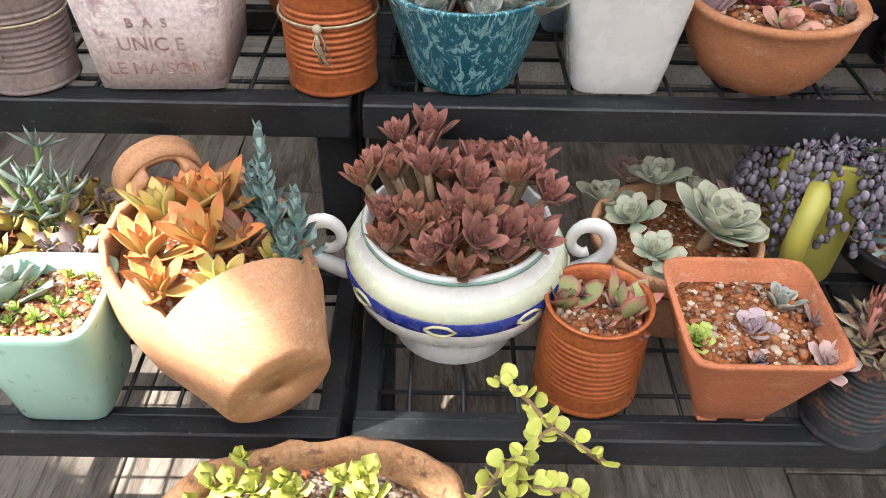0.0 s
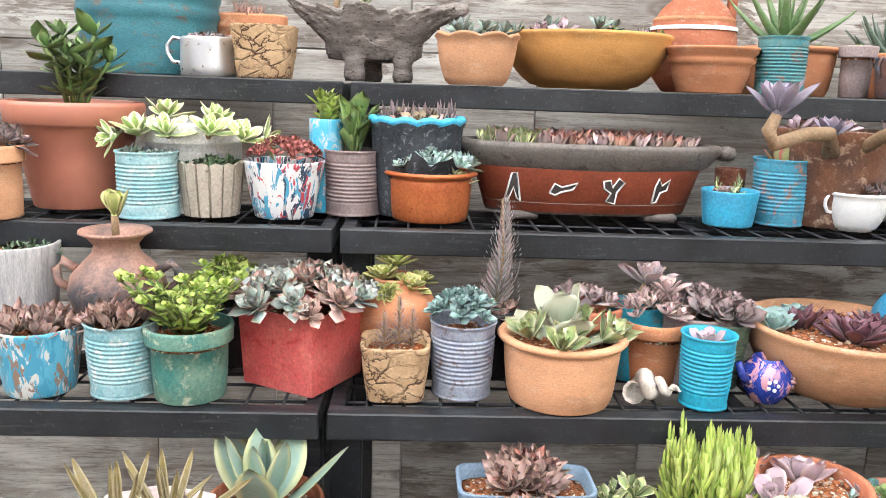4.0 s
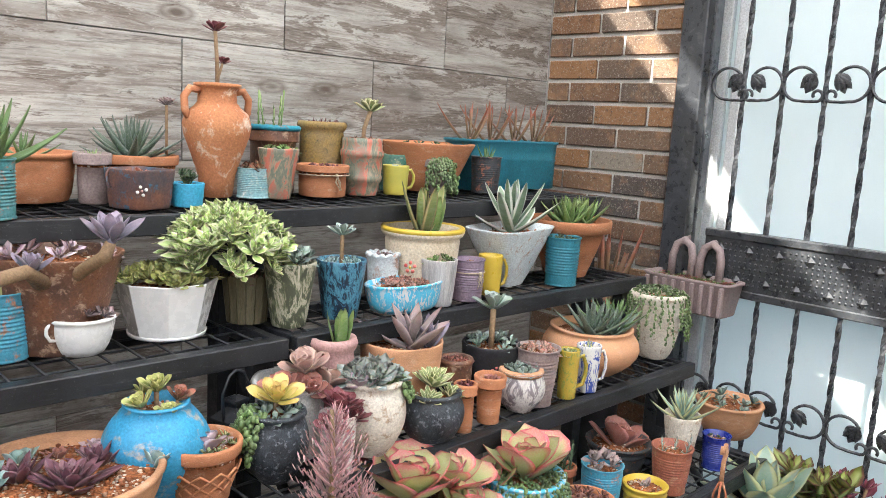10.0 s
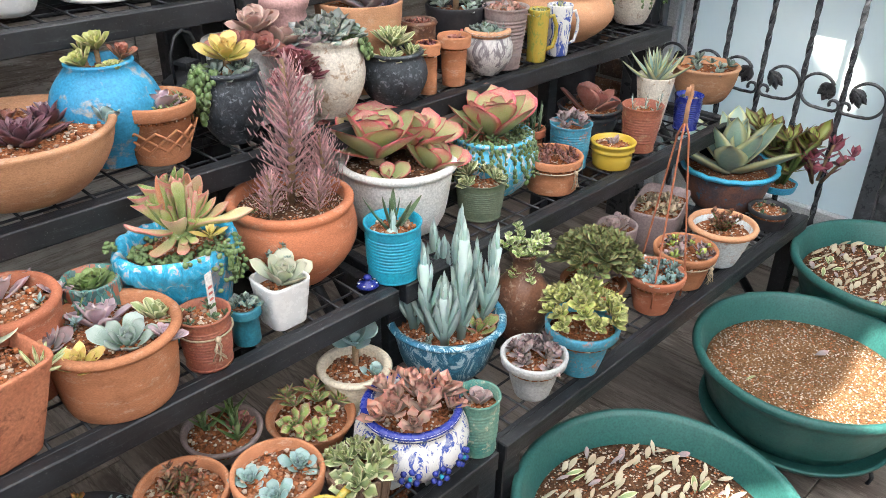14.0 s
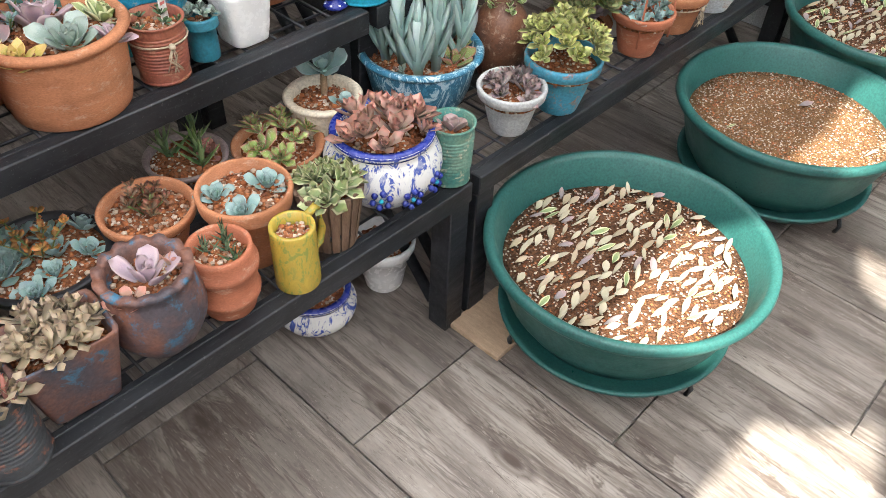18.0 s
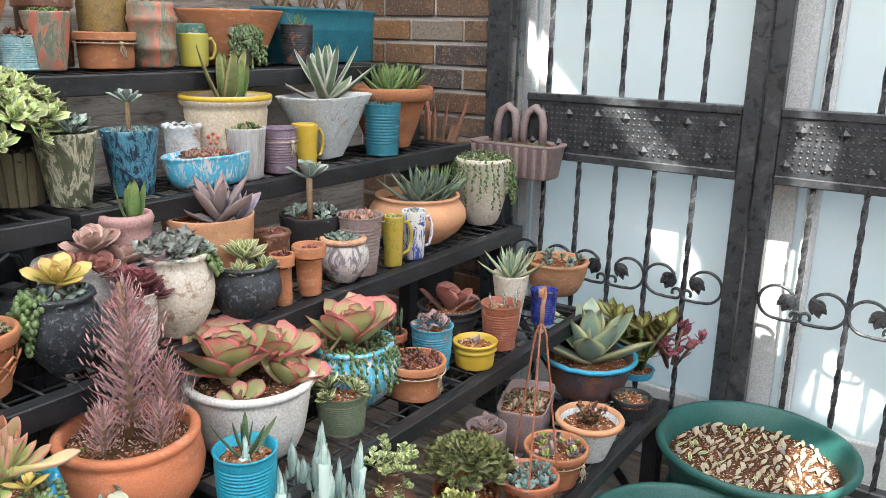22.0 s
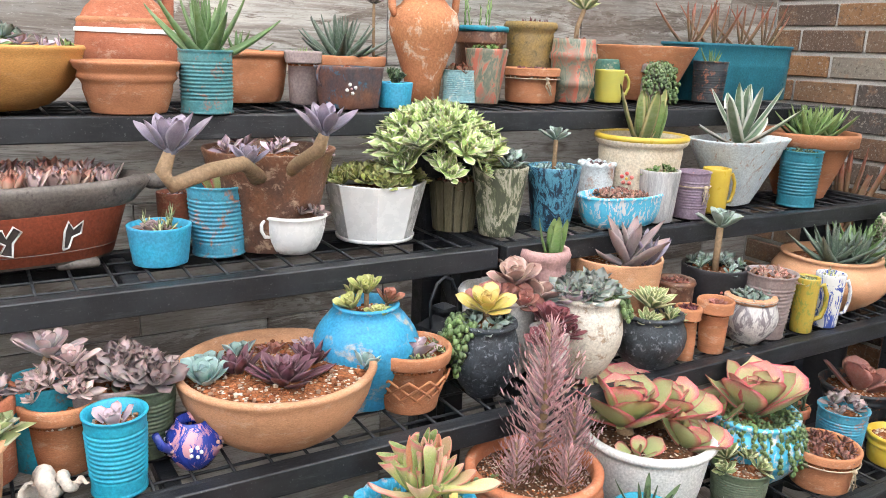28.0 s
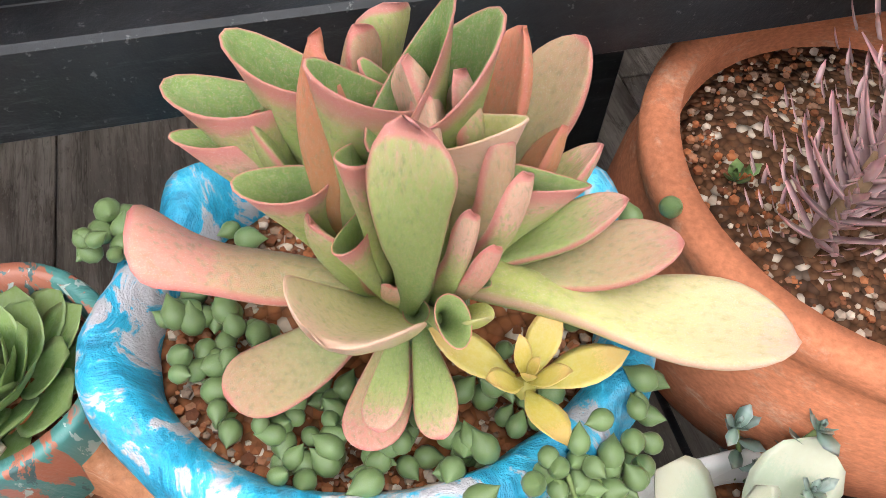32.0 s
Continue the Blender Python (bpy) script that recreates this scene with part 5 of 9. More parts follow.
def gate():
    ob = thing("iron_gate", "black wrought iron security gate with twisted bars, scrolls and punched plates", "gate", at(GATE_X - 0.02, 0, 0), kind="structure")
    leafs = [(0.393, 1.135), (-0.41, 0.387)]
    x0, x1 = -0.02, 0.02
    v, f, u = box(-0.03, 1.15, 0.0, 0.035, 1.235, 2.24, 0.004)
    part("gate_post", mesh("gate_post", v, f, GATE_IRON, u, False), ob)
    v, f, u = box(0.0, 1.236, 0.0, 0.03, 1.252, 2.24, 0.002)
    part("red_edge", mesh("red_edge", v, f, RUST_TIN, u, False), ob, label="thin red-brown painted strip along the post")
    sc, sc2, ac, ac2 = scroll_mesh(), scroll_mesh(-1), acanthus_mesh(), acanthus_mesh(-1)
    boss = mesh("stud", *[(lambda b: (b[0], b[1]))(([(0, -0.016, 0), (0, 0, -0.016), (0, 0.016, 0), (0, 0, 0.016), (-0.012, 0, 0)], [(0, 1, 4), (1, 2, 4), (2, 3, 4), (3, 0, 4)]))][0], STEEL_BAR, [(0, 0)] * 5, False)
    bead = mesh("rivets", *ball(0.0042, nu=4, nv=6)[:2], STEEL_BAR)
    for lo, hi in leafs:
        panel = part("gate_leaf", mesh("gate_leaf", *box(x0, lo, 0.09, x1, hi, 0.12, 0.003)[:2], GATE_IRON, None, False), ob)
        for y, w in ((lo, 0.045), (hi - 0.012, 0.012) if lo > 0 else (hi - 0.045, 0.045)):
            part("stile", mesh("stile", *box(x0, y, 0.121, x1, y + w, 2.2, 0.003)[:2], GATE_IRON, None, False), panel)
        part("top_rail", mesh("top_rail", *box(x0, lo, 2.201, x1, hi, 2.24, 0.003)[:2], GATE_IRON, None, False), panel)
        plate = part("punched_plate", mesh("punched_plate", *box(-0.014, lo + 0.046, 0.925, 0.014, hi - 0.046, 1.1, 0.003)[:2], GATE_IRON, None, False), panel)
        for z in (0.925, 1.1):
            part("plate_rail", mesh("plate_rail", *box(-0.02, lo + 0.046, z - 0.012, 0.02, hi - 0.046, z + 0.012, 0.003)[:2], GATE_IRON, None, False), panel)
        bs = []
        ny, nz = int((hi - lo - 0.12) / 0.0165), 8
        for i in range(ny):
            for j in range(nz):
                bs.append(moved(ball(0.0042, nu=3, nv=6), at(-0.014, lo + 0.065 + i * 0.0165, 0.955 + j * 0.0165)))
        v, f, u = join(bs)
        tagged(part("rivets", mesh("rivets", v, f, STEEL_BAR, u), panel), kind="stuff")
        for i in range(7):
            yy = lo + 0.1 + i * (hi - lo - 0.2) / 6
            part("stud", boss, plate, at(-0.0165, yy, 1.055))
            part("stud", boss, plate, at(-0.0165, yy + 0.03, 0.965))
        ys = [1.025 - 0.1185 * i for i in range(5)] if lo > 0 else [0.243 - 0.1265 * i for i in range(5)]
        gate_bars(panel, ys, 0.12, 0.913)
        gate_bars(panel, ys, 1.112, 2.2)
        for zc in (0.592, 1.552):
            edges = [hi - (0.012 if lo > 0 else 0.045)] + sorted(ys, reverse=True) + [lo + 0.045]
            for i in range(len(edges) - 1):
                near, flip = (edges[i] - 0.049, 1) if i % 2 == 0 else (edges[i + 1] + 0.049, -1)
                part("scroll", sc if flip > 0 else sc2, panel, at(-0.006, near, zc))
                part("iron_leaf", ac if flip > 0 else ac2, panel, at(-0.012, near, zc))
    # the door behind
    door = thing("door_1", "white framed double door with frosted panes behind the gate", "door", at(GATE_X + 0.1, 0, 0), kind="structure")
    for lo, hi in ((0.4, 1.235), (-0.62, 0.39)):
        d = part("door_leaf", mesh("door_leaf", *box(0, lo, 0.071, 0.05, lo + 0.07, 2.25, 0.004)[:2], PVC, None, False), door)
        part("door_stile", mesh("door_stile", *box(0, hi - 0.09, 0.071, 0.05, hi, 2.25, 0.004)[:2], PVC, None, False), d)
        part("door_stile", mesh("door_stile", *box(-0.012, hi - 0.15, 0.071, 0.03, hi - 0.115, 2.25, 0.004)[:2], PVC, None, False), d)
        for z0, z1 in ((0.071, 0.19), (2.15, 2.25)):
            part("door_rail", mesh("door_rail", *box(0, lo + 0.071, z0, 0.05, hi - 0.091, z1, 0.004)[:2], PVC, None, False), d)
        part("pane", mesh("pane", *box(0.02, lo + 0.071, 0.191, 0.03, hi - 0.091, 2.149, 0.0)[:2], FROST, None, False), d)


gate()


# ---- the pots and what grows in them, shelf by shelf ----
pot("planter", "large teal distressed planter on the top shelf by the wall", -0.319, 1.600, 1.19, 0.124, 0.138, 0.169, "rings", TEAL_WORN, [C('grey',.03,14)], grains=0)
pot("trough", "terracotta trough of brownish finger-leaved succulents", -0.137, 1.660, 1.19, 0.071, 0.079, 0.127, "pot", TERRA, [S('pink',.03,12,.03)], p=5, ay=.5)
pot("tin_mug", "small aluminium mug with a loop handle, planted with brown rosettes", -0.164, 1.450, 1.19, 0.054, 0.052, 0.069, "plain", ALU, [C('mauve',.02,10,.012)], loops=[(.3,.98,.03,.004,170)])
pot("clay_pot", "cracked ochre clay pot, square with rounded corners", -0.060, 1.421, 1.19, 0.046, 0.057, 0.091, "plain", CORK, [R('lilac',.04,n=18)], p=4, rough=.03)
pot("petal_pot", "terracotta pot with a petal-shaped rim", 0.316, 1.366, 1.19, 0.049, 0.069, 0.083, "bowl", TERRA_PALE, [C('grey',.028,9,.03,lo=30)], petals=8)
pot("blue_pot", "small blue painted pot behind the petal pot", 0.349, 1.560, 1.19, 0.029, 0.035, 0.096, "plain", BLUE_DEEP, [A('grey',.05,n=14)])
pot("terracotta_bowl", "wide shallow ochre terracotta bowl of mixed succulents", 0.531, 1.481, 1.19, 0.086, 0.157, 0.100, "bowl", TERRA_YELLOW, [C('lilac',.03,10,.02), C('green',.025,6,.02), R('wine',.03,x=.04,y=-.03), C('grey',.04,5,.03,lo=30)], grains=120)
pot("terracotta_bowl", "low ringed terracotta bowl with bare grit", 0.738, 1.383, 1.19, 0.057, 0.080, 0.080, "rings", TERRA, (), grains=90)
pot("terracotta_pot", "wide terracotta pot standing behind the cans", 0.983, 1.620, 1.19, 0.084, 0.105, 0.098, "rim", TERRA, [A('aloe',.07,n=8)])
pot("tin_can", "teal and rust ribbed tin can holding an aloe", 0.854, 1.357, 1.19, 0.041, 0.042, 0.101, "can", TEAL_RUST, [A('aloe',.13,n=17,lo=25,split=True,name='aloe'), C('cream',.014,7,.004)])
pot("grey_pot", "small dark grey pot with a green rosette", 1.086, 1.528, 1.19, 0.027, 0.036, 0.101, "pot", BROWN_TIN, [R('green',.04,n=22,shape='spike',lo=20)])
pot("terracotta_pot", "terracotta pot of white-spotted lace aloe at the back", 1.226, 1.630, 1.19, 0.065, 0.081, 0.093, "pot", TERRA, [A('spotted',.12,n=34,lo=5,x=-.02), K('mauve',.025,.13,x=.06,lean=0)])
pot("square_tin", "square blue-brown tin with a handle and a bird relief", 1.140, 1.432, 1.19, 0.043, 0.050, 0.077, "plain", RUSTBLUE, [R('bronze',.03,n=10)], p=9, turn=20, loops=[(.5,1.0,.014,.003,150)])
pot("blue_pot", "small bright blue pot with trailing twigs", 1.236, 1.428, 1.19, 0.030, 0.035, 0.049, "plain", SKY_PAINT, [B('dark',.014,7,.03)])
pot("white_tin", "white and blue brushed ribbed tin", 1.461, 1.546, 1.19, 0.039, 0.041, 0.071, "can", PALE_BLUE, [C('bronze',.02,8,.015)])
pot("decoupage_pot", "small decorated pot of leaf and flower pattern", 1.507, 1.518, 1.19, 0.031, 0.048, 0.118, "plain", DECOUP, [C('green',.02,6,.02)], rough=.02)
pot("terracotta_pot", "terracotta pot tied with white string and a tassel", 1.654, 1.546, 1.19, 0.058, 0.066, 0.079, "pot", TERRA, [C('wine',.016,9,.01)], string=.7)
pot("blue_rim_pot", "brown pot with a teal rim, planted with upright cacti", 1.582, 1.662, 1.19, 0.055, 0.064, 0.166, "pot", BRONZE, [S('green',.02,5,.1,lo=50)], rimmat=TEAL)
pot("olive_pot", "mustard-brown speckled clay pot", 1.717, 1.643, 1.19, 0.055, 0.062, 0.184, "rim", OLIVE, [S('wine',.02,9,.02)])
pot("barrel_pot", "weathered barrel-shaped pot in grey, green and pink", 1.780, 1.550, 1.19, 0.043, 0.052, 0.148, "barrel", DECOUP, [K('cream',.045,.09,n=26), C('bronze',.02,6,.01)])
pot("green_pot", "small grey-green pot behind the yellow mug", 1.958, 1.630, 1.19, 0.038, 0.044, 0.103, "plain", GREEN_PATINA, [R('grey',.035,n=16)])
pot("mug", "olive yellow mug with a handle used as a pot", 1.883, 1.532, 1.19, 0.032, 0.036, 0.079, "plain", YELLOW_GREEN, [R('grey',.03,n=14)], loops=[(.2,.85,.022,.004,-12)])
pot("terracotta_bowl", "flared terracotta bowl at the back of the top shelf", 2.079, 1.625, 1.19, 0.078, 0.142, 0.140, "plain", TERRA, [C('dark',.02,6,.01)])
pot("hanging_pearl_pot", "dark pot overflowing with trailing bead-like strands", 2.035, 1.534, 1.19, 0.029, 0.038, 0.096, "pot", BROWN_TIN, [C('pearl',.016,22,.03), P(.005,16,.11)])
pot("tin_can", "black ribbed can with rust marks and a young aloe", 2.217, 1.512, 1.19, 0.039, 0.045, 0.107, "can", DARK_TIN, [A('aloe',.06,n=9,lo=45)])
pot("terracotta_pot", "plain terracotta pot with a pinkish succulent", -0.423, 1.162, 0.97, 0.039, 0.047, 0.110, "pot", TERRA_PALE, [C('mauve',.035,10,.03)])
pot("terracotta_pot", "large red-brown pot with a broad rim on a saucer", -0.353, 1.305, 0.97, 0.072, 0.109, 0.173, "pot", PLASTIC_CLAY, [B('green',.045,9,.13,shape='blade',wide=1.6)])
pot("tin_can", "pale blue ribbed tin can", -0.207, 1.206, 0.97, 0.046, 0.046, 0.104, "can", PALE_BLUE, [C('grey',.022,10,.012)])
pot("white_pot", "round white-grey glazed pot behind the cans", -0.157, 1.300, 0.97, 0.072, 0.085, 0.146, "pot", WHITE_MATT, [R('varieg',.05,n=16,x=-.07,y=-.07,shape='oval',lo=5,tall=.02), R('varieg',.045,n=16,x=-.02,y=-.085,shape='oval',lo=5,tall=.03), R('varieg',.045,n=16,x=.045,y=-.08,shape='oval',lo=5,tall=.025), R('varieg',.045,n=16,x=.095,y=-.07,shape='oval',lo=5), R('varieg',.042,n=16,x=-.115,y=-.04,shape='oval',lo=5), R('varieg',.045,n=16,x=-.04,y=-.02,shape='oval',lo=10,tall=.05), R('varieg',.045,n=16,x=.04,y=-.02,shape='oval',lo=10,tall=.05), R('varieg',.04,n=14,x=.125,y=-.06,shape='oval',lo=5,lean=.8), R('varieg',.038,n=14,x=-.1,y=-.09,shape='oval',lo=5,lean=.8)])
pot("picket_pot", "beige pot shaped like a little picket fence", -0.118, 1.245, 0.97, 0.040, 0.050, 0.084, "plain", BEIGE, [C('dark',.018,16,.02)], pickets=16)
pot("painted_pot", "pot poured with white, blue and red paint", 0.001, 1.240, 0.97, 0.047, 0.065, 0.092, "plain", TRICOLOUR, [C('red',.016,60,.05,n=10)], rough=.03)
pot("tin_can", "brown-grey ribbed tin can", 0.109, 1.284, 0.97, 0.045, 0.047, 0.109, "can", BROWN_TIN, [B('green',.05,4,.07,shape='spoon',lo=40,hi=80)])
pot("blue_pot", "small blue and white pot with a lime plant", 0.063, 1.300, 0.97, 0.027, 0.029, 0.157, "plain", BLUE_WHITE, [B('lime',.03,7,.05,lo=20)])
pot("wavy_pot", "dark pot with a turquoise frilled rim", 0.215, 1.290, 0.97, 0.060, 0.075, 0.159, "bowl", BLACK_TEX, [S('mauve',.04,10,.035), C('dry',.03,4,.02)], petals=12, rimmat=SKY_PAINT)
pot("copper_pot", "round copper-coloured pot full of grey-green rosettes", 0.239, 1.253, 0.97, 0.062, 0.074, 0.081, "rim", COPPER, [C('chalk',.024,22,.045,n=18,lo=25), R('cream',.036,n=18,x=.045,y=-.02,shape='pad',lo=25,wide=.8), R('chalk',.034,n=20,x=.02,y=.03,shape='pad',lo=25,wide=.8)])
pot("blue_pot", "short bright blue pot with mixed cuttings", 0.751, 1.268, 0.97, 0.041, 0.048, 0.061, "plain", SKY_PAINT, [R('mauve',.03,x=-.01), S('cream',.02,4,.03)])
pot("tin_can", "blue ribbed tin can with rust showing through", 0.848, 1.292, 0.97, 0.041, 0.048, 0.115, "can", BLUE_RUST, [R('flap',.06,n=8,shape='pad',lo=40,hi=80)])
pot("red_pot", "small dark red pot at the back", 0.802, 1.400, 0.97, 0.025, 0.028, 0.085, "plain", RUST_TIN, [R('lilac',.03,n=14,shape='pad')])
pot("brown_barrel", "large brown glazed barrel-like pot with a crooked stem", 0.941, 1.310, 0.97, 0.068, 0.108, 0.167, "plain", BRONZE, [C('lilac',.03,7,.02)], rough=.035)
pot("octagonal_planter", "white octagonal ceramic planter on little feet", 1.134, 1.300, 0.97, 0.068, 0.093, 0.104, "plain", WHITE, [C('olive',.03,44,.03,n=14,lo=20)], sides=8, turn=22, grains=0, band=(0.0,.06,WHITE))
pot("sugar_bowl", "small white china bowl with two handles and grey rosettes", 0.962, 1.253, 0.97, 0.032, 0.053, 0.066, "bowl", WHITE, [C('mauve',.024,7,.02)], loops=[(.45,.95,.02,.003,15),(.45,.95,.02,.003,195)])
pot("picket_pot", "dark olive picket pot carrying a big variegated bush", 1.303, 1.301, 0.97, 0.036, 0.046, 0.095, "plain", OLIVEWOOD, [C('varieg',.036,90,.15,spread=2.1,n=13,lo=5,hi=75,shape='oval',wide=1.0,x=-.06,y=-.02), C('varieg',.034,50,.09,spread=1.9,n=13,lo=5,hi=75,shape='oval',wide=1.0,x=-.06,y=-.03), C('bronze',.02,8,.01)], pickets=16, band=(.3,.4,OLIVEWOOD))
pot("relief_pot", "moss-green and white relief pot", 1.353, 1.225, 0.97, 0.034, 0.053, 0.131, "plain", MOSS_WHITE, [C('grey',.03,10,.03,lo=20)], rough=.03)
pot("dark_blue_pot", "dark blue drip-glazed pot with an upright stem", 1.480, 1.225, 0.97, 0.037, 0.053, 0.125, "plain", BLUE_DEEP, [K('grey',.035,.07,n=16,lean=0), C('blue',.02,10,.01)], rough=.025)
pot("blue_boat_bowl", "oblong blue and white clay bowl of tiny rosettes", 1.644, 1.205, 0.97, 0.080, 0.104, 0.065, "bowl", BLUE_WHITE, [C('pink',.014,36,.012)], ay=.55, rough=.03)
pot("pale_blue_bowl", "pale blue scalloped bowl behind the oblong one", 1.648, 1.290, 0.97, 0.030, 0.036, 0.112, "bowl", PALE_WASH, [C('mauve',.018,12,.01)], petals=12)
pot("cream_pot", "cream pot with a yellow rim and painted flowers", 1.764, 1.285, 0.97, 0.068, 0.097, 0.170, "rim", CREAM, [A('moss',.13,n=9,shape='sword',wide=2.4,lo=58,hi=88,name='cactus_arm'), A('green',.1,n=6,shape='sword',wide=2.4,lo=60,hi=88,x=.03,name='cactus_arm')], rimmat=YELLOW)
pot("grey_pot", "small grey-brown bark-textured pot", 1.742, 1.200, 0.97, 0.034, 0.043, 0.109, "plain", GREYWOOD, [C('green',.016,10,.02)], rough=.02)
pot("tin_can", "small purple ribbed can tied with string", 1.842, 1.200, 0.97, 0.034, 0.037, 0.101, "can", PURPLE_TIN, [C('bronze',.012,6,.006)], string=.7)
pot("mug", "small mustard yellow mug with a handle", 1.935, 1.215, 0.97, 0.027, 0.031, 0.101, "plain", YELLOW, [C('bronze',.012,5,.004)], loops=[(.2,.85,.022,.004,-12)])
pot("tapered_planter", "pale blue-white tapered planter with a striped agave", 2.073, 1.275, 0.97, 0.048, 0.137, 0.157, "plain", PALE_WASH, [A('stripe',.17,n=13,shape='sword',wide=1.9,lo=12,hi=86,name='agave')], p=4, ay=.6, turn=10, rough=.015)
pot("tin_can", "dark teal ribbed can with small rosettes", 2.207, 1.200, 0.97, 0.042, 0.047, 0.133, "can", TEAL_METAL, [C('dark',.018,9,.012)])
pot("terracotta_pot", "large flared terracotta pot of spiky haworthias", 2.345, 1.290, 0.97, 0.061, 0.124, 0.166, "pot", TERRA, [A('green',.1,n=20,lo=30,hi=85,shape='spike',x=-.04,y=-.03,wide=1.2), A('green',.1,n=20,lo=30,hi=85,shape='spike',x=.03,y=-.03,wide=1.2), A('aloe',.09,n=18,lo=30,hi=85,shape='spike',x=0,y=.03,wide=1.2), A('aloe',.085,n=16,lo=30,hi=85,shape='spike',x=.06,y=-.02)])
pot("grey_pot", "tall tapered pot with grey wood-like streaks", -0.378, 1.120, 0.75, 0.048, 0.064, 0.192, "plain", GREYWOOD, [C('dark',.02,14,.008)])
pot("painted_bucket", "blue and brown washed bucket-shaped pot", -0.309, 1.028, 0.75, 0.046, 0.061, 0.096, "plain", BLUE_BROWN, [C('dusk',.03,30,.02,lo=40,shape='oval')], rough=.02)
pot("tin_can", "pale blue-green ribbed tin", -0.192, 1.027, 0.75, 0.045, 0.050, 0.105, "can", PALE_BLUE, [C('dusk',.03,26,.025,lo=45,shape='oval')])
pot("green_bucket", "green patinated bucket with a jade-leaved bush", -0.097, 1.016, 0.75, 0.049, 0.061, 0.105, "pot", GREEN_PATINA, [B('lime',.019,26,.085,shape='pad',spread=.6,wide=1.2)], rough=.012)
pot("dark_pot", "dark pot with a lime-green bushy succulent behind the bucket", -0.076, 1.165, 0.75, 0.041, 0.046, 0.096, "pot", BLACK, [C('lime',.026,26,.07,n=18,lo=25,spread=.25), B('lime',.02,5,.09,spread=.1)])
pot("red_cube", "cube planter in faded red paint", 0.052, 1.085, 0.75, 0.087, 0.094, 0.117, "plain", REDCUBE, [C('dusk',.036,22,.05,n=20,spread=.1,lo=5), C('slate',.034,20,.055,n=20,spread=.15,lo=5), R('olive',.036,n=22,x=.02,y=-.03,tall=.05)], sides=4, turn=-75)
pot("clay_globe", "round terracotta jar heaped with olive-green rosettes", 0.186, 1.148, 0.75, 0.043, 0.036, 0.146, "globe", TERRA, [R('olive',.034,n=34,x=-.02,y=-.015,lo=5,tall=.04,lean=.3), R('olive',.032,n=32,x=.022,y=-.02,lo=5,tall=.035,lean=.4), R('olive',.036,n=34,x=0,y=.012,lo=5,tall=.065,lean=.2), R('olive',.028,n=30,x=-.042,y=.005,lo=5,tall=.03,lean=.5), R('olive',.028,n=30,x=.04,y=.01,lo=5,tall=.04,lean=.4), R('olive',.026,n=30,x=-.012,y=-.04,lo=5,tall=.012,lean=.8)])
pot("cork_pot", "square cracked clay pot with a dry twiggy plant", 0.191, 1.030, 0.75, 0.041, 0.050, 0.082, "plain", CORK, [T('mauve',.022,.08,n=10), T('mauve',.02,.06,n=8,x=.02,y=.01), T('mauve',.02,.06,n=8,x=-.02,y=-.01)], p=4.5, rough=.03)
pot("tin_can", "grey-blue ribbed tin can", 0.287, 1.041, 0.75, 0.042, 0.047, 0.111, "can", GREY_TIN, [C('blue',.024,20,.05,n=14)])
pot("black_pot", "dark pot holding a tall grey chandelier plant", 0.339, 1.118, 0.75, 0.032, 0.036, 0.105, "pot", BLACK, [T('ghost',.036,.19,n=20,k=6,lo=38,hi=62,shape='finger',wide=.7), C('dusk',.03,12,.02)])
pot("terracotta_pot", "big smooth rounded terracotta pot with a grey stacked succulent", 0.429, 1.027, 0.75, 0.073, 0.090, 0.099, "rim", TERRA_PALE, [R('pear',.1,n=9,shape='pad',wide=.95,lo=12,hi=80,split=True,name='stacked_rosette'), R('pear',.075,n=8,shape='pad',lo=55,hi=80,tall=.05), C('cream',.04,9,.02,lo=35)], grains=80)
pot("terracotta_pot", "small terracotta pot half hidden behind the big one", 0.480, 1.115, 0.75, 0.048, 0.056, 0.117, "pot", TERRA_RED, [C('mauve',.03,10,.03)])
pot("terracotta_pot", "weathered terracotta pot with scale pattern and ghost plants", 0.585, 1.102, 0.75, 0.038, 0.054, 0.100, "pot", TERRA, [C('blush',.026,22,.05,shape='oval'), K('blush',.035,.06,n=16)])
pot("tin_can", "bright blue ribbed can with a lilac rosette", 0.636, 1.010, 0.75, 0.033, 0.038, 0.107, "can", TURQ, [R('lilac',.035,n=12,lo=35)])
pot("tin_can", "dark green rusty can behind the blue one", 0.687, 1.086, 0.75, 0.026, 0.041, 0.105, "can", GREEN_TIN, [C('mauve',.035,12,.04)])
pot("blue_pot", "teal pot at the back with a mauve rosette", 0.563, 1.125, 0.75, 0.041, 0.045, 0.118, "plain", TEAL, [K('ghost',.05,.05,n=16)])
pot("brown_pot", "brown pot of mauve rosettes at the back", 0.656, 1.120, 0.75, 0.059, 0.065, 0.109, "plain", BROWN_TIN, [C('mauve',.035,14,.035)])
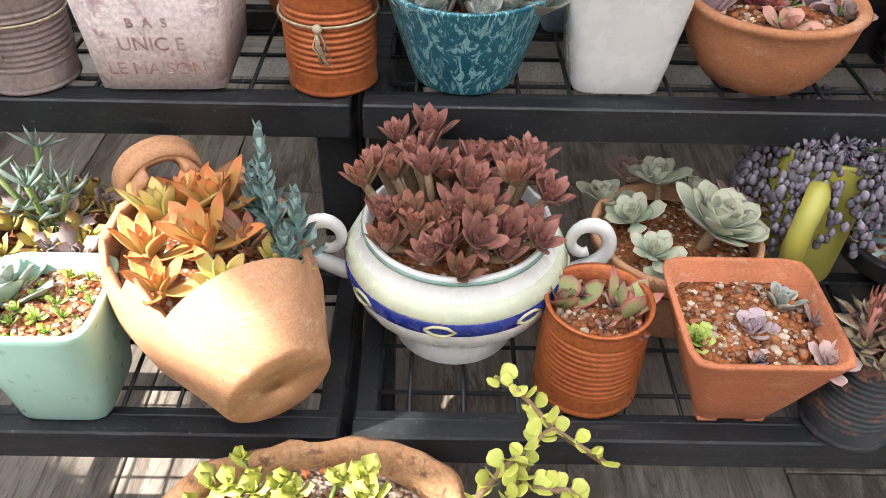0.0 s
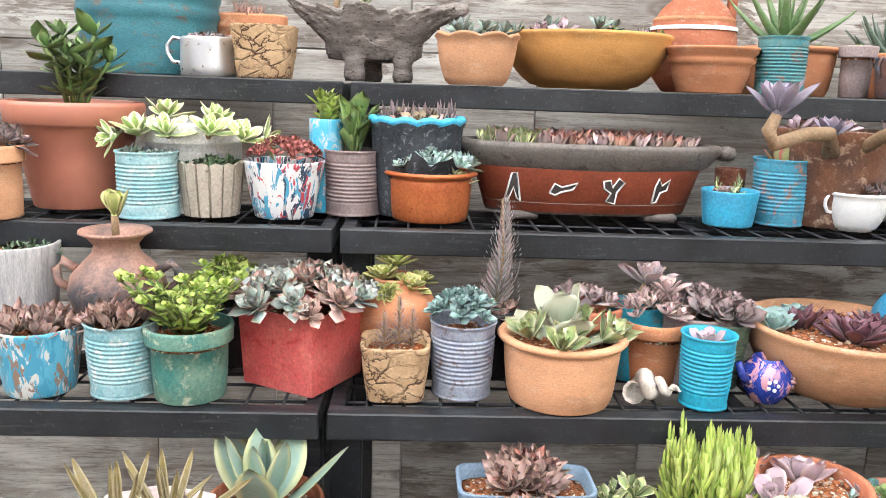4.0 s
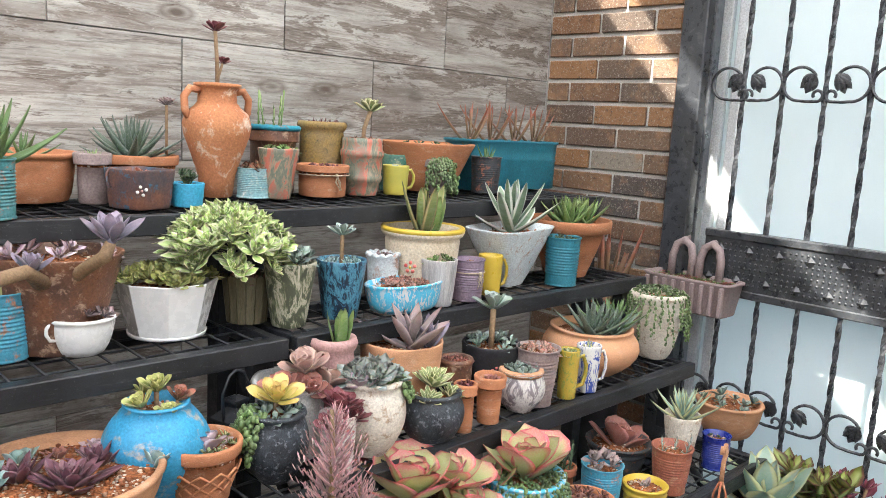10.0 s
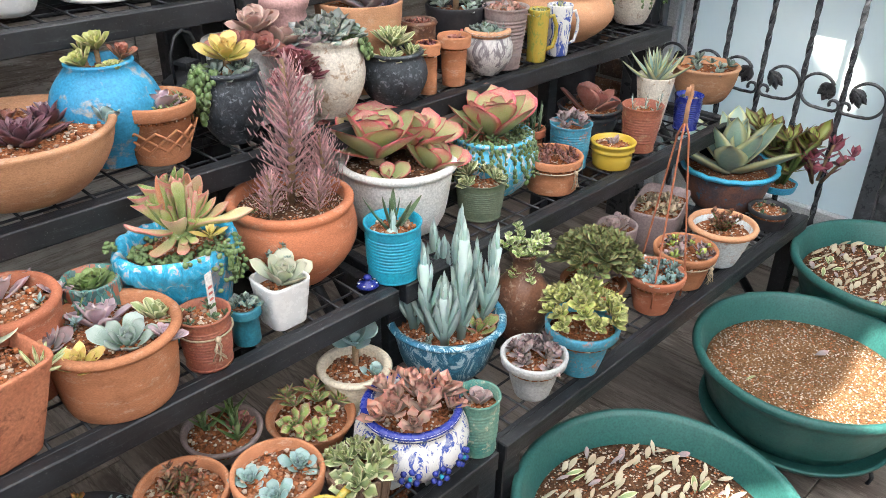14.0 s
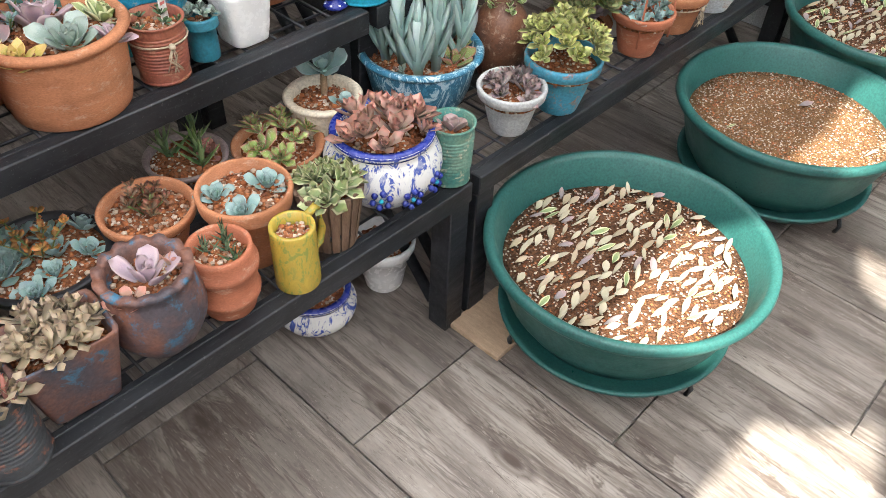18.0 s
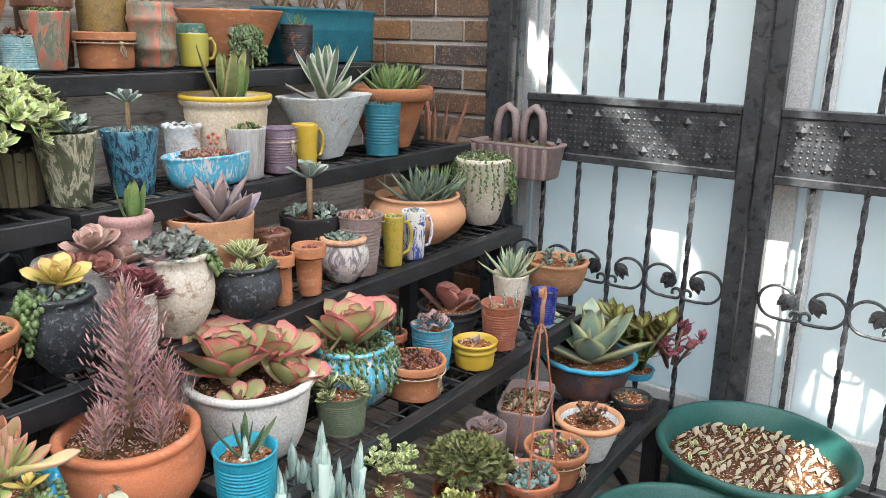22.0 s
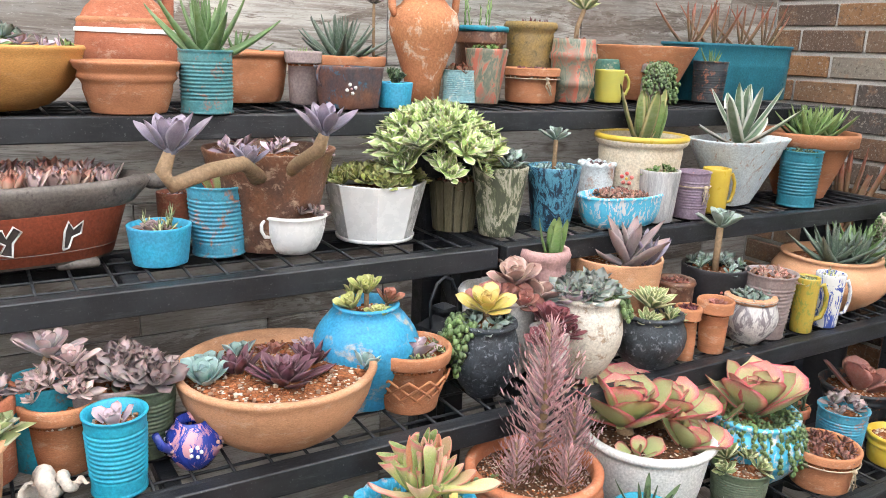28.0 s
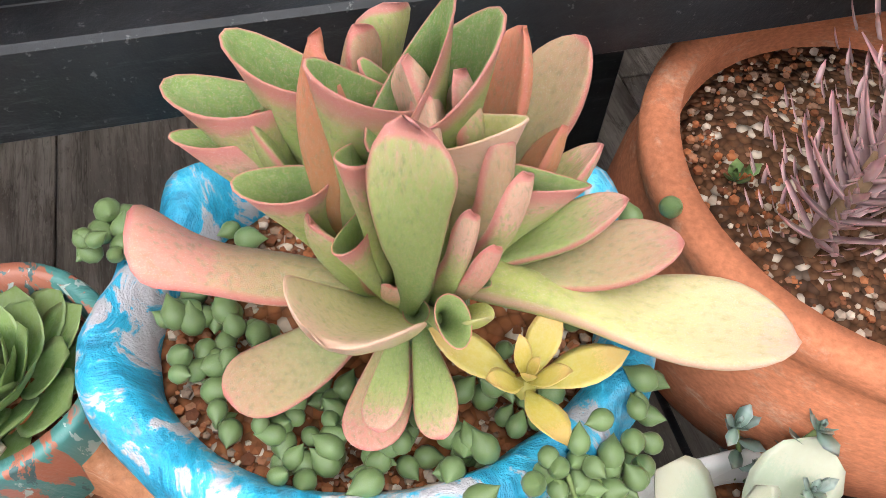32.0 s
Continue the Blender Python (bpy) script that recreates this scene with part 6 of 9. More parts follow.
pot("terracotta_bowl", "wide pale terracotta bowl of dark and pale rosettes", 0.866, 1.069, 0.75, 0.069, 0.142, 0.108, "bowl", TERRA_PALE, [R('black',.07,n=34,lo=8,hi=65,shape='oval',wide=.75,x=.0,y=-.03,split=True,name='dark_rosette'), R('black',.055,n=26,lo=10,shape='oval',wide=.75,x=.06,y=.02), R('black',.055,n=24,lo=15,shape='oval',wide=.75,x=-.05,y=.03), R('blue',.045,n=22,lo=35,x=-.1,y=.02), R('blue',.04,n=22,lo=35,x=-.085,y=.055), R('blue',.038,n=20,lo=30,x=.12,y=.01), R('blue',.04,n=20,lo=30,x=.125,y=-.03), R('blue',.035,n=20,lo=30,x=-.03,y=.09), R('lilac',.03,n=12,x=.08,y=.08), R('rust',.03,n=14,x=.02,y=.08)], grains=260)
pot("blue_round_pot", "round pot in flaking bright blue paint with olive rosettes", 1.027, 1.108, 0.75, 0.052, 0.05, 0.165, "globe", BLUE_FLAKE, [R('olive',.034,n=22,x=0,y=0,lo=25,tall=.045), R('olive',.03,n=20,x=-.03,y=-.01,lo=25,tall=.04), R('bronze',.028,n=20,x=.03,y=-.015,lo=25,tall=.05), R('olive',.026,n=20,x=.005,y=-.035,lo=20,tall=.03), R('olive',.026,n=20,x=-.01,y=.03,lo=20,tall=.06)])
pot("lattice_pot", "terracotta pot with a pressed lattice and a lilac rosette", 1.082, 1.059, 0.75, 0.045, 0.065, 0.102, "pot", TERRA, [R('lilac',.055,n=26,lo=15,split=True,name='lilac_rosette'), C('cream',.014,22,.008)], grains=60)
pot("black_pot", "black textured pot with a yellow-green rosette and trailing stems", 1.214, 1.045, 0.75, 0.030, 0.048, 0.128, "round", BLACK_TEX, [R('yellow',.055,n=18,lo=12,tall=.05,shape='pad',wide=.8), P(.006,9,.08,lean=3.0,wide=1.5), C('grey',.025,8,.02)])
pot("white_rim_pot", "white-rimmed pot of ruffled burgundy rosettes", 1.295, 1.125, 0.75, 0.057, 0.070, 0.150, "rim", WHITE_MATT, [R('dusk',.055,n=18,shape='pad',x=.01,y=-.03,tall=.07,lo=15), R('rust',.05,n=16,shape='pad',x=-.045,y=-.04,tall=.03,lo=15), R('dusk',.05,n=16,shape='pad',x=.05,y=-.05,tall=.05,lo=15), R('rust',.045,n=16,shape='pad',x=0,y=-.06,tall=.02,lo=15), R('dusk',.045,n=16,shape='pad',x=.04,y=0,tall=.09,lo=15)])
pot("pink_pot", "dusty pink pot with a small columnar cactus", 1.395, 1.130, 0.75, 0.036, 0.045, 0.212, "rim", PINK, [A('green',.085,n=7,shape='sword',wide=2.6,lo=62,hi=88,y=-.02,name='cactus_arm')])
pot("white_can", "white ribbed can with red stripes and a wine-red rosette", 1.322, 1.009, 0.75, 0.027, 0.034, 0.109, "can", CREAM_CAN, [R('wine',.05,n=34,lo=15,hi=80,tall=.04,shape='pad',wide=.8), R('wine',.04,n=26,x=.025,y=-.01,tall=.02,shape='pad',wide=.8), R('wine',.036,n=24,x=-.025,y=-.015,tall=.02,shape='pad',wide=.8)])
pot("carved_pot", "round white carved pot of lilac-grey rosettes", 1.421, 1.035, 0.75, 0.034, 0.055, 0.150, "round", WHITEWASH, [R('grey',.045,n=20,x=.03,y=-.02,tall=.03), R('lilac',.05,n=24,x=-.03,y=-.01,tall=.04), R('slate',.04,n=20,x=.01,y=.03,tall=.05), C('slate',.04,10,.03,n=16), P(.005,6,.06,lean=-.4,wide=1.2)])
pot("clay_basket", "rough woven-looking clay pot with long brown leaves", 1.580, 1.135, 0.75, 0.072, 0.090, 0.179, "plain", TERRA_PALE, [A('mauve',.13,n=10,shape='agave',wide=.8,lo=15,hi=60,y=-.03), A('plum',.08,n=8,shape='agave',wide=.8,lo=30,hi=75,x=.04,y=-.04)], rough=.02)
pot("brown_bowl", "small brown clay bowl of tiny rosettes", 1.712, 1.100, 0.75, 0.030, 0.038, 0.123, "bowl", BRONZE, [C('rust',.018,9,.012)])
pot("black_cream_pot", "black pot with a cream woven patch and a pale spiky rosette", 1.567, 1.020, 0.75, 0.045, 0.056, 0.100, "round", BLACK_TEX, [R('cream',.052,n=40,lo=15,shape='oval',wide=.75,tall=.05), R('cream',.036,n=26,lo=15,shape='oval',wide=.75,x=.03,y=-.02,tall=.02), R('cream',.036,n=26,lo=15,shape='oval',wide=.75,x=-.03,y=-.02,tall=.02)], band=(.4,.62,CREAM))
pot("terracotta_pot", "tiny terracotta pot with a dark rosette", 1.644, 1.000, 0.75, 0.018, 0.025, 0.105, "pot", TERRA, [C('wine',.018,5,.012)], group='small terracotta pots')
pot("terracotta_pot", "little terracotta pot with a red rosette", 1.725, 1.005, 0.75, 0.024, 0.035, 0.106, "pot", TERRA, [R('rust',.03,n=16,lo=25)], group='small terracotta pots')
pot("relief_jar", "round grey and white relief jar with scalloped rim", 1.841, 1.015, 0.75, 0.030, 0.047, 0.096, "round", RELIEF_GREY, [C('grey',.024,9,.02)], rimmat=TERRA_PALE)
pot("black_star_pot", "shallow black pot with red star decorations", 1.839, 1.110, 0.75, 0.059, 0.069, 0.137, "plain", BLACK, [K('grey',.055,.1,n=16,lean=0,lo=15), C('grey',.03,9,.02)])
pot("tin_can", "brown-pink ribbed can of small ochre rosettes", 1.904, 1.020, 0.75, 0.037, 0.051, 0.137, "can", BROWN_TIN, [C('pink',.02,12,.012)])
pot("mug", "yellow relief beer mug with a handle", 1.999, 1.000, 0.75, 0.022, 0.026, 0.120, "plain", MUG_YELLOW, [C('cream',.016,6,.01)], loops=[(.2,.85,.024,.005,-25)])
pot("mug", "white mug with blue pattern used as a pot", 2.080, 1.000, 0.75, 0.025, 0.031, 0.119, "plain", BLUE_TILE, [S('cream',.016,4,.02)], loops=[(.2,.85,.022,.004,-25)])
pot("terracotta_pot", "round ochre terracotta pot of spiky aloes by the gate", 2.229, 1.100, 0.75, 0.072, 0.107, 0.124, "round", TERRA_PALE, [A('spotted',.12,n=22,lo=18,shape='spike',wide=1.2,x=-.04,y=-.03), A('aloe',.11,n=20,x=.05,y=-.03,shape='spike',wide=1.2), A('spotted',.1,n=18,x=0,y=-.06,shape='spike',wide=1.2)])
pot("white_urn", "white urn with trailing green strands spilling over", 2.501, 1.067, 0.75, 0.040, 0.076, 0.193, "bowl", WHITEWASH, [C('pearl',.016,26,.03), P(.004,26,.14,wide=5.5)])
pot("tall_pot", "tall dark pot of long thin brownish aloe leaves in the corner", 2.69, 1.38, 0.0, 0.07, 0.09, 0.84, "plain", BLACK, [A('bronze',.29,n=10,lo=52,hi=86,shape='sword',wide=.75)])
pot("white_box", "white printed box planter with a bushy green plant", -0.403, 0.902, 0.545, 0.073, 0.076, 0.063, "plain", PINKBOX, [S('green',.02,44,.11,n=18,lo=40)], p=8)
pot("tin_can", "grey-brown ribbed can tied with a string tassel", -0.236, 0.767, 0.545, 0.044, 0.047, 0.103, "can", BROWN_TIN, [R('orange',.055,n=7,shape='pad',lo=40,hi=78,x=-.01)], string=.7)
pot("terracotta_pot", "terracotta pot with a tooth-leaved blue-green plant", 0.022, 0.923, 0.545, 0.037, 0.078, 0.096, "pot", TERRA_RED, [A('agave',.13,n=10,shape='blade',wide=1.5,lo=32,hi=80,split=True,name='tooth_leaf_plant')])
pot("tin_can", "copper-painted ribbed can tied with string", 0.067, 0.775, 0.545, 0.044, 0.046, 0.107, "can", COPPER, [C('grey',.022,7,.01), K('grey',.035,.05,n=18,lean=0)], grains=70, string=.7)
pot("teal_bowl", "teal marbled bowl crowded with grey pointed rosettes", 0.202, 0.793, 0.545, 0.054, 0.084, 0.098, "plain", TEAL_MARBLE, [R('slate',.05,n=22,lo=38,k=14,name='grey_rosette'), C('slate',.035,8,.015,lo=35)], grains=160)
pot("blue_basket", "blue-grey rectangular plastic basket with pierced grips", 0.370, 0.925, 0.545, 0.078, 0.093, 0.128, "plain", BLUEGREY, [C('dusk',.035,26,.03,lo=30,shape='oval'), C('rust',.035,9,.03,shape='oval')], p=7, ay=.5)
pot("white_square_pot", "plain white square tapered pot of brownish-pink rosettes", 0.354, 0.792, 0.545, 0.045, 0.062, 0.119, "plain", WHITE, [C('dusk',.03,48,.04,n=14,lo=30,shape='oval'), C('dusk',.03,10,.05)], p=6)
pot("tin_can", "small dark can with a pale rosette", 0.512, 0.930, 0.545, 0.037, 0.039, 0.102, "can", DARK_TIN, [C('cream',.03,5,.02), R('green',.03,n=16,shape='pad')])
pot("black_square_pot", "black square pot of bright green upright fingers", 0.610, 0.900, 0.545, 0.053, 0.060, 0.099, "plain", BLACK, [S('lime',.045,44,.12,n=18,lo=35), C('grey',.025,6,.01)], p=6)
pot("terracotta_bowl", "round terracotta bowl of blue, purple and pink rosettes", 0.504, 0.793, 0.545, 0.044, 0.086, 0.088, "bowl", TERRA, [R('lilac',.04,n=22,x=-.06,y=0,split=True,name='lilac_rosette'), R('magenta',.04,n=16,x=-.005,y=.02), R('lilac',.038,n=20,x=.045,y=.02), R('pink',.032,n=14,x=.0,y=-.04), R('lilac',.035,n=16,x=-.04,y=.05), R('mauve',.03,n=16,x=.07,y=-.01), C('green',.01,8,.01)], grains=160)
pot("brick_pot", "rough square pot carved from brick-coloured clay", 0.683, 0.780, 0.545, 0.034, 0.066, 0.140, "plain", BRICKPOT, [R('pear',.06,n=14,shape='pad',x=-.03,tall=.03,name='grey_blue_rosette'), R('pear',.05,n=12,shape='pad',x=.02,y=.03,tall=.04), R('cream',.04,n=16,x=.05,y=-.04,shape='finger',lo=30)], p=6, turn=12, rough=.03, grains=120)
pot("terracotta_dish", "shallow terracotta dish of lilac rosettes", 0.748, 0.895, 0.545, 0.055, 0.074, 0.148, "bowl", TERRA_RED, [R('lilac',.055,n=18,x=-.06,y=-.03,lo=20,split=True,name='lilac_rosette'), R('lilac',.055,n=18,x=.0,y=.03,lo=20), R('lilac',.045,n=16,x=-.05,y=.07), R('lilac',.03,n=14,x=.05,y=.06), R('lilac',.025,n=14,x=.07,y=.0)], grains=140)
pot("small_painted_pot", "small pot in flaking green and red paint with a leafy rosette", 0.868, 0.894, 0.545, 0.038, 0.041, 0.132, "plain", GREEN_RED, [R('green',.042,n=56,shape='pad',lo=5,hi=85,wide=.8,split=True,name='leafy_rosette')], rough=.02, grains=60)
pot("terracotta_pot", "large round terracotta pot of mixed pale rosettes", 0.845, 0.796, 0.545, 0.075, 0.091, 0.111, "rim", TERRA, [R('lilac',.055,n=22,x=.0,y=.04,split=True,name='pink_grey_rosette'), R('cream',.04,n=22,x=.065,y=.0,split=True), R('ghost',.04,n=20,x=-.07,y=.03,shape='pad',split=True), R('yellow',.04,n=18,x=-.06,y=-.035,shape='oval',split=True), R('grey',.05,n=20,x=.005,y=-.035,split=True), R('lilac',.03,n=22,x=.05,y=-.055), B('blue',.014,3,.05,x=-.03,y=.05,spread=0)], grains=160)
pot("tin_can", "dark red ribbed can tied with string, with a white plant tag", 0.967, 0.771, 0.545, 0.033, 0.038, 0.086, "can", RUST_TIN, [C('dark',.014,6,.02)], grains=150, string=.7)
pot("plastic_pot", "tiny dark blue ribbed plastic pot", 1.035, 0.775, 0.545, 0.021, 0.025, 0.064, "pot", TEAL_METAL, [C('grey',.016,7,.02)], grains=40)
pot("white_square_pot", "small white square ceramic pot with spoon leaves", 1.107, 0.783, 0.545, 0.030, 0.039, 0.080, "plain", WHITE, [R('pear',.058,n=18,shape='pad',lo=22,hi=80,wide=.8,tall=.015,split=True,name='spoon_leaf_plant'), B('grey',.012,3,.05,x=.02,y=.03)], p=4.5, grains=60)
pot("terracotta_pot", "large round-bellied terracotta pot with a tall grey-pink plant", 1.212, 0.892, 0.545, 0.059, 0.104, 0.148, "belly", TERRA_BRIGHT, [T('kalan',.05,.25,n=15,k=6,lo=22,hi=55,spread=1), T('kalan',.036,.12,n=9,k=6,x=.05,y=-.02,lo=30,spread=1), T('kalan',.03,.08,n=7,k=6,x=-.055,y=-.02,lo=30,spread=1), T('kalan',.03,.07,n=6,k=6,x=.01,y=-.06,lo=30,spread=1), R('green',.012,x=-.06,y=.02,n=10)], grit=PEAT, grains=900, grain=0.5)
pot("tin_can", "turquoise painted ribbed can with a warty aloe", 1.330, 0.767, 0.545, 0.044, 0.049, 0.104, "can", TURQ, [A('dark',.08,n=8,shape='sword',lo=35,hi=80,wide=1.4)], grains=110)
pot("white_pot", "large white pot with a thick rim and red-edged paddle leaves", 1.476, 0.914, 0.545, 0.083, 0.116, 0.138, "rim", WHITE_MATT, [R('flap',.125,n=20,shape='pad',wide=1.15,lo=18,hi=75,x=-.03,y=.03,tall=.05,lean=0,split=True,name='paddle_plant'), R('flap',.105,n=18,shape='pad',wide=1.15,lo=18,hi=75,x=.06,y=.02,tall=.04,lean=.1), R('flap',.085,n=14,shape='pad',wide=1.1,lo=22,hi=75,x=.04,y=-.05,split=True), R('flap',.05,n=7,shape='pad',x=-.06,y=-.04)], grit=PEAT)
pot("tin_can", "dark green ribbed can of pale rosettes", 1.615, 0.821, 0.545, 0.042, 0.050, 0.079, "can", GREEN_TIN, [C('cream',.03,5,.025,n=20)])
pot("blue_pot", "blue washed pot draped in green beads, with paddle leaves", 1.728, 0.895, 0.545, 0.060, 0.083, 0.127, "round", BLUE_WHITE, [R('flap',.12,n=20,shape='pad',wide=1.15,lo=28,hi=80,tall=.04,lean=0,split=True,name='paddle_plant'), R('flap',.08,n=9,shape='pad',wide=1.1,x=-.06,y=.03,lo=30), C('pearl',.014,40,.02), P(.0045,34,.11,wide=6.0)])
pot("terracotta_pot", "short terracotta pot tied with string, of tiny brown rosettes", 1.823, 0.800, 0.545, 0.053, 0.064, 0.078, "pot", TERRA, [C('rust',.018,18,.015)], string=.7)
pot("tin_can", "blue and rust striped ribbed can", 1.950, 0.849, 0.545, 0.040, 0.047, 0.104, "can", BLUE_RUST, [C('mauve',.03,6,.025)])
pot("yellow_pot", "yellow pot of stacked rings", 2.024, 0.780, 0.545, 0.043, 0.050, 0.061, "rings", YELLOW, [R('mauve',.03,n=8,lo=40,shape='oval')])
pot("tin_can", "rusty red ribbed can with a grey cactus", 2.156, 0.792, 0.545, 0.037, 0.048, 0.112, "can", RUST_TIN, [S('grey',.018,3,.05)])
pot("grey_bowl", "grey tin bowl with a large red-edged rosette", 2.167, 0.946, 0.545, 0.060, 0.082, 0.074, "rings", DARK_TIN, [R('rust',.1,n=14,shape='pad',lo=20,hi=75,split=True,name='red_rosette')])
pot("brown_pot", "small brown pot of dark upright aloes", 1.912, 0.930, 0.545, 0.025, 0.032, 0.080, "pot", TERRA_RED, [S('dark',.03,4,.07,shape='spike',n=10)])
pot("textured_pot", "white peeling textured pot with a blue-green agave", 2.295, 0.846, 0.545, 0.027, 0.048, 0.144, "plain", WHITEWASH, [A('agave',.1,n=26,lo=20,shape='spike',split=True,name='agave')], rough=.03)
pot("terracotta_bowl", "terracotta bowl of small pale rosettes at the gate end", 2.623, 0.876, 0.545, 0.055, 0.091, 0.102, "bowl", TERRA_PALE, [C('grey',.03,8,.02), C('orange',.014,8,.01)])
pot("tin_can", "small navy ribbed can", 2.373, 0.787, 0.545, 0.030, 0.035, 0.090, "can", NAVY, [C('dark',.012,5,.006)])
pot("mint_pot", "square mint green enamel pot in the sun", -0.167, 0.537, 0.336, 0.043, 0.056, 0.122, "plain", MINT, [R('grey',.055,n=24,x=-.045,y=.01,split=True,name='grey_rosette'), C('lime',.012,18,.006)], p=6, grains=260)
pot("dark_pot", "low dark rim pot of yellow and grey rosettes behind", -0.212, 0.660, 0.336, 0.068, 0.076, 0.097, "bowl", BROWN_TIN, [B('grey',.035,7,.09,shape='finger'), C('yellow',.03,12,.02), C('mauve',.03,6,.03)])
pot("tin_can", "copper ribbed can with red-edged leaves", 0.324, 0.557, 0.336, 0.050, 0.048, 0.108, "can", COPPER, [R('flap',.05,n=10,x=.02,shape='oval',lo=45,hi=80,split=True,name='edged_rosette'), R('flap',.04,n=8,x=-.03,y=.01,shape='pad',lo=30), C('rust',.016,7,.01)], grains=120)
pot("terracotta_pot", "terracotta pot of layered grey-green and pink rosettes", 0.424, 0.680, 0.336, 0.070, 0.088, 0.092, "pot", TERRA_PALE, [R('pear',.056,n=34,x=.035,y=-.01,shape='pad',wide=.85,tall=.05,name='grey_green_rosette'), R('pear',.034,n=22,x=-.04,y=.02,tall=.05), R('pear',.034,n=22,x=-.065,y=.06,tall=.06), R('pear',.03,n=22,x=-.03,y=-.04,tall=.03), R('pear',.032,n=22,x=-.02,y=-.075,tall=.01), R('blush',.04,n=20,x=.025,y=-.085,tall=.015), R('blush',.04,n=20,x=.085,y=-.075,tall=.015), R('pear',.034,n=22,x=-.01,y=.06,tall=.07), R('dusk',.034,n=22,x=-.035,y=.09,tall=.07), R('dusk',.036,n=22,x=.08,y=.05,tall=.04), R('pear',.034,n=22,x=.03,y=.07,tall=.05)])
planter, planter_body = pot("square_planter", "square flared terracotta planter on feet with a worn face relief", 0.455, 0.537, 0.342, 0.034, 0.070, 0.112, "plain", TERRA_BRIGHT, [R('lilac',.026,n=22,x=.0,y=-.01), R('lilac',.016,n=18,x=-.005,y=-.045), R('lime',.02,n=24,x=-.05,y=-.02), R('slate',.03,n=18,x=.035,y=.025), R('blush',.026,n=18,x=.055,y=-.045), R('mauve',.022,n=18,x=.06,y=.0)], p=9, turn=0, grains=220)
for fx, fy in ((-1, -1), (1, -1), (1, 1), (-1, 1)):
    part("foot", mesh("foot", *box(fx * 0.022 - 0.01, fy * 0.022 - 0.01, -0.006, fx * 0.022 + 0.01, fy * 0.022 + 0.01, 0.002, 0.002)[:2], TERRA_BRIGHT, None, False), planter)
pot("tin_can", "dark grey ribbed can with reddish plants", 0.563, 0.512, 0.336, 0.039, 0.033, 0.109, "can", DARK_TIN, [S('rust',.03,7,.07), C('dry',.03,8,.02)])
pot("wooden_planter", "teal and brown painted wooden box planter of grey-green rosettes", 0.655, 0.540, 0.336, 0.041, 0.060, 0.112, "plain", RUSTBLUE, [C('dry',.03,16,.03,n=12,spread=.15)], p=12, ay=.75, turn=-5)
pot("black_bowl", "round black bowl of blue rosettes with orange flower heads", 0.722, 0.747, 0.336, 0.061, 0.090, 0.045, "bowl", BLACK, [R('blue',.035,n=22,k=9,name='blue_rosette'), B('orange',.012,7,.06,shape='pad')], grains=150)
pot("painted_jar", "dark painted jar with a crimped rim and pink-grey rosettes", 0.772, 0.541, 0.336, 0.032, 0.052, 0.127, "round", RUSTBLUE, [R('lilac',.05,n=12,lo=25,x=.0,split=True,name='pink_rosette'), R('pink',.03,n=10,x=-.035,y=-.02), R('pink',.03,n=10,x=.035,y=.0)], petals=14, grains=110)
pot("terracotta_pot", "terracotta pot of a small dark plant in gravel", 0.861, 0.704, 0.336, 0.044, 0.067, 0.075, "pot", TERRA, [B('bronze',.016,9,.035)], grains=200)
pot("terracotta_pot", "terracotta pot of three pale green rosettes", 0.958, 0.604, 0.336, 0.050, 0.066, 0.113, "pot", TERRA, [R('blue',.03,n=20,x=-.03,y=.025,split=True,name='pale_rosette'), R('blue',.033,n=20,x=-.025,y=-.03,split=True), R('blue',.033,n=20,x=.035,y=.0,split=True)], grains=200)
pot("wooden_pot", "turned wooden-looking pot with a small aloe", 0.869, 0.536, 0.336, 0.035, 0.042, 0.107, "barrel", TERRA_RED, [S('dark',.025,4,.025,shape='spike')], grains=110)
pot("mug", "yellow and green relief-glazed mug with a handle", 0.962, 0.507, 0.336, 0.032, 0.031, 0.102, "plain", MUG_YELLOW, [R('green',.012,n=10)], grains=80, loops=[(.3,1.0,.026,.006,10)])
pot("barrel", "small dark wooden barrel of cream-green rosettes", 1.053, 0.542, 0.336, 0.033, 0.047, 0.101, "plain", WOOD, [C('cream',.035,8,.025,n=16)], pickets=18, band=(.25,.33,IRON))
pot("dark_pot", "dark pot of blue-green spikes at the back", 0.985, 0.807, 0.336, 0.042, 0.065, 0.044, "pot", BROWN_TIN, [S('green',.045,4,.05,shape='spike',n=9), R('rust',.03,x=.03,y=-.01)])
pot("terracotta_pot", "terracotta pot with a ribbed rim and green-red rosettes", 1.105, 0.729, 0.336, 0.052, 0.072, 0.048, "rings", TERRA, [C('gollum',.03,8,.03,n=14)], grains=80)
pot("cream_pot", "cream clay pot with a frilled blue-grey plant", 1.210, 0.740, 0.336, 0.040, 0.062, 0.089, "rim", CREAM, [R('blue',.05,n=10,shape='pad',tall=.07,x=.02,y=.02), R('blue',.03,n=12,shape='pad',x=.02,y=-.03)], grains=120)
pot("talavera_pot", "white pot with blue painted flowers and a blue rim", 1.180, 0.565, 0.336, 0.045, 0.075, 0.122, "round", BLUE_TILE, [C('pink',.04,12,.03,n=14,lo=30)], rimmat=NAVY, grains=120)
pot("tin_can", "teal patinated ribbed can", 1.284, 0.520, 0.336, 0.032, 0.036, 0.108, "can", GREEN_PATINA, [R('mauve',.035,n=14,shape='pad',lo=25)])
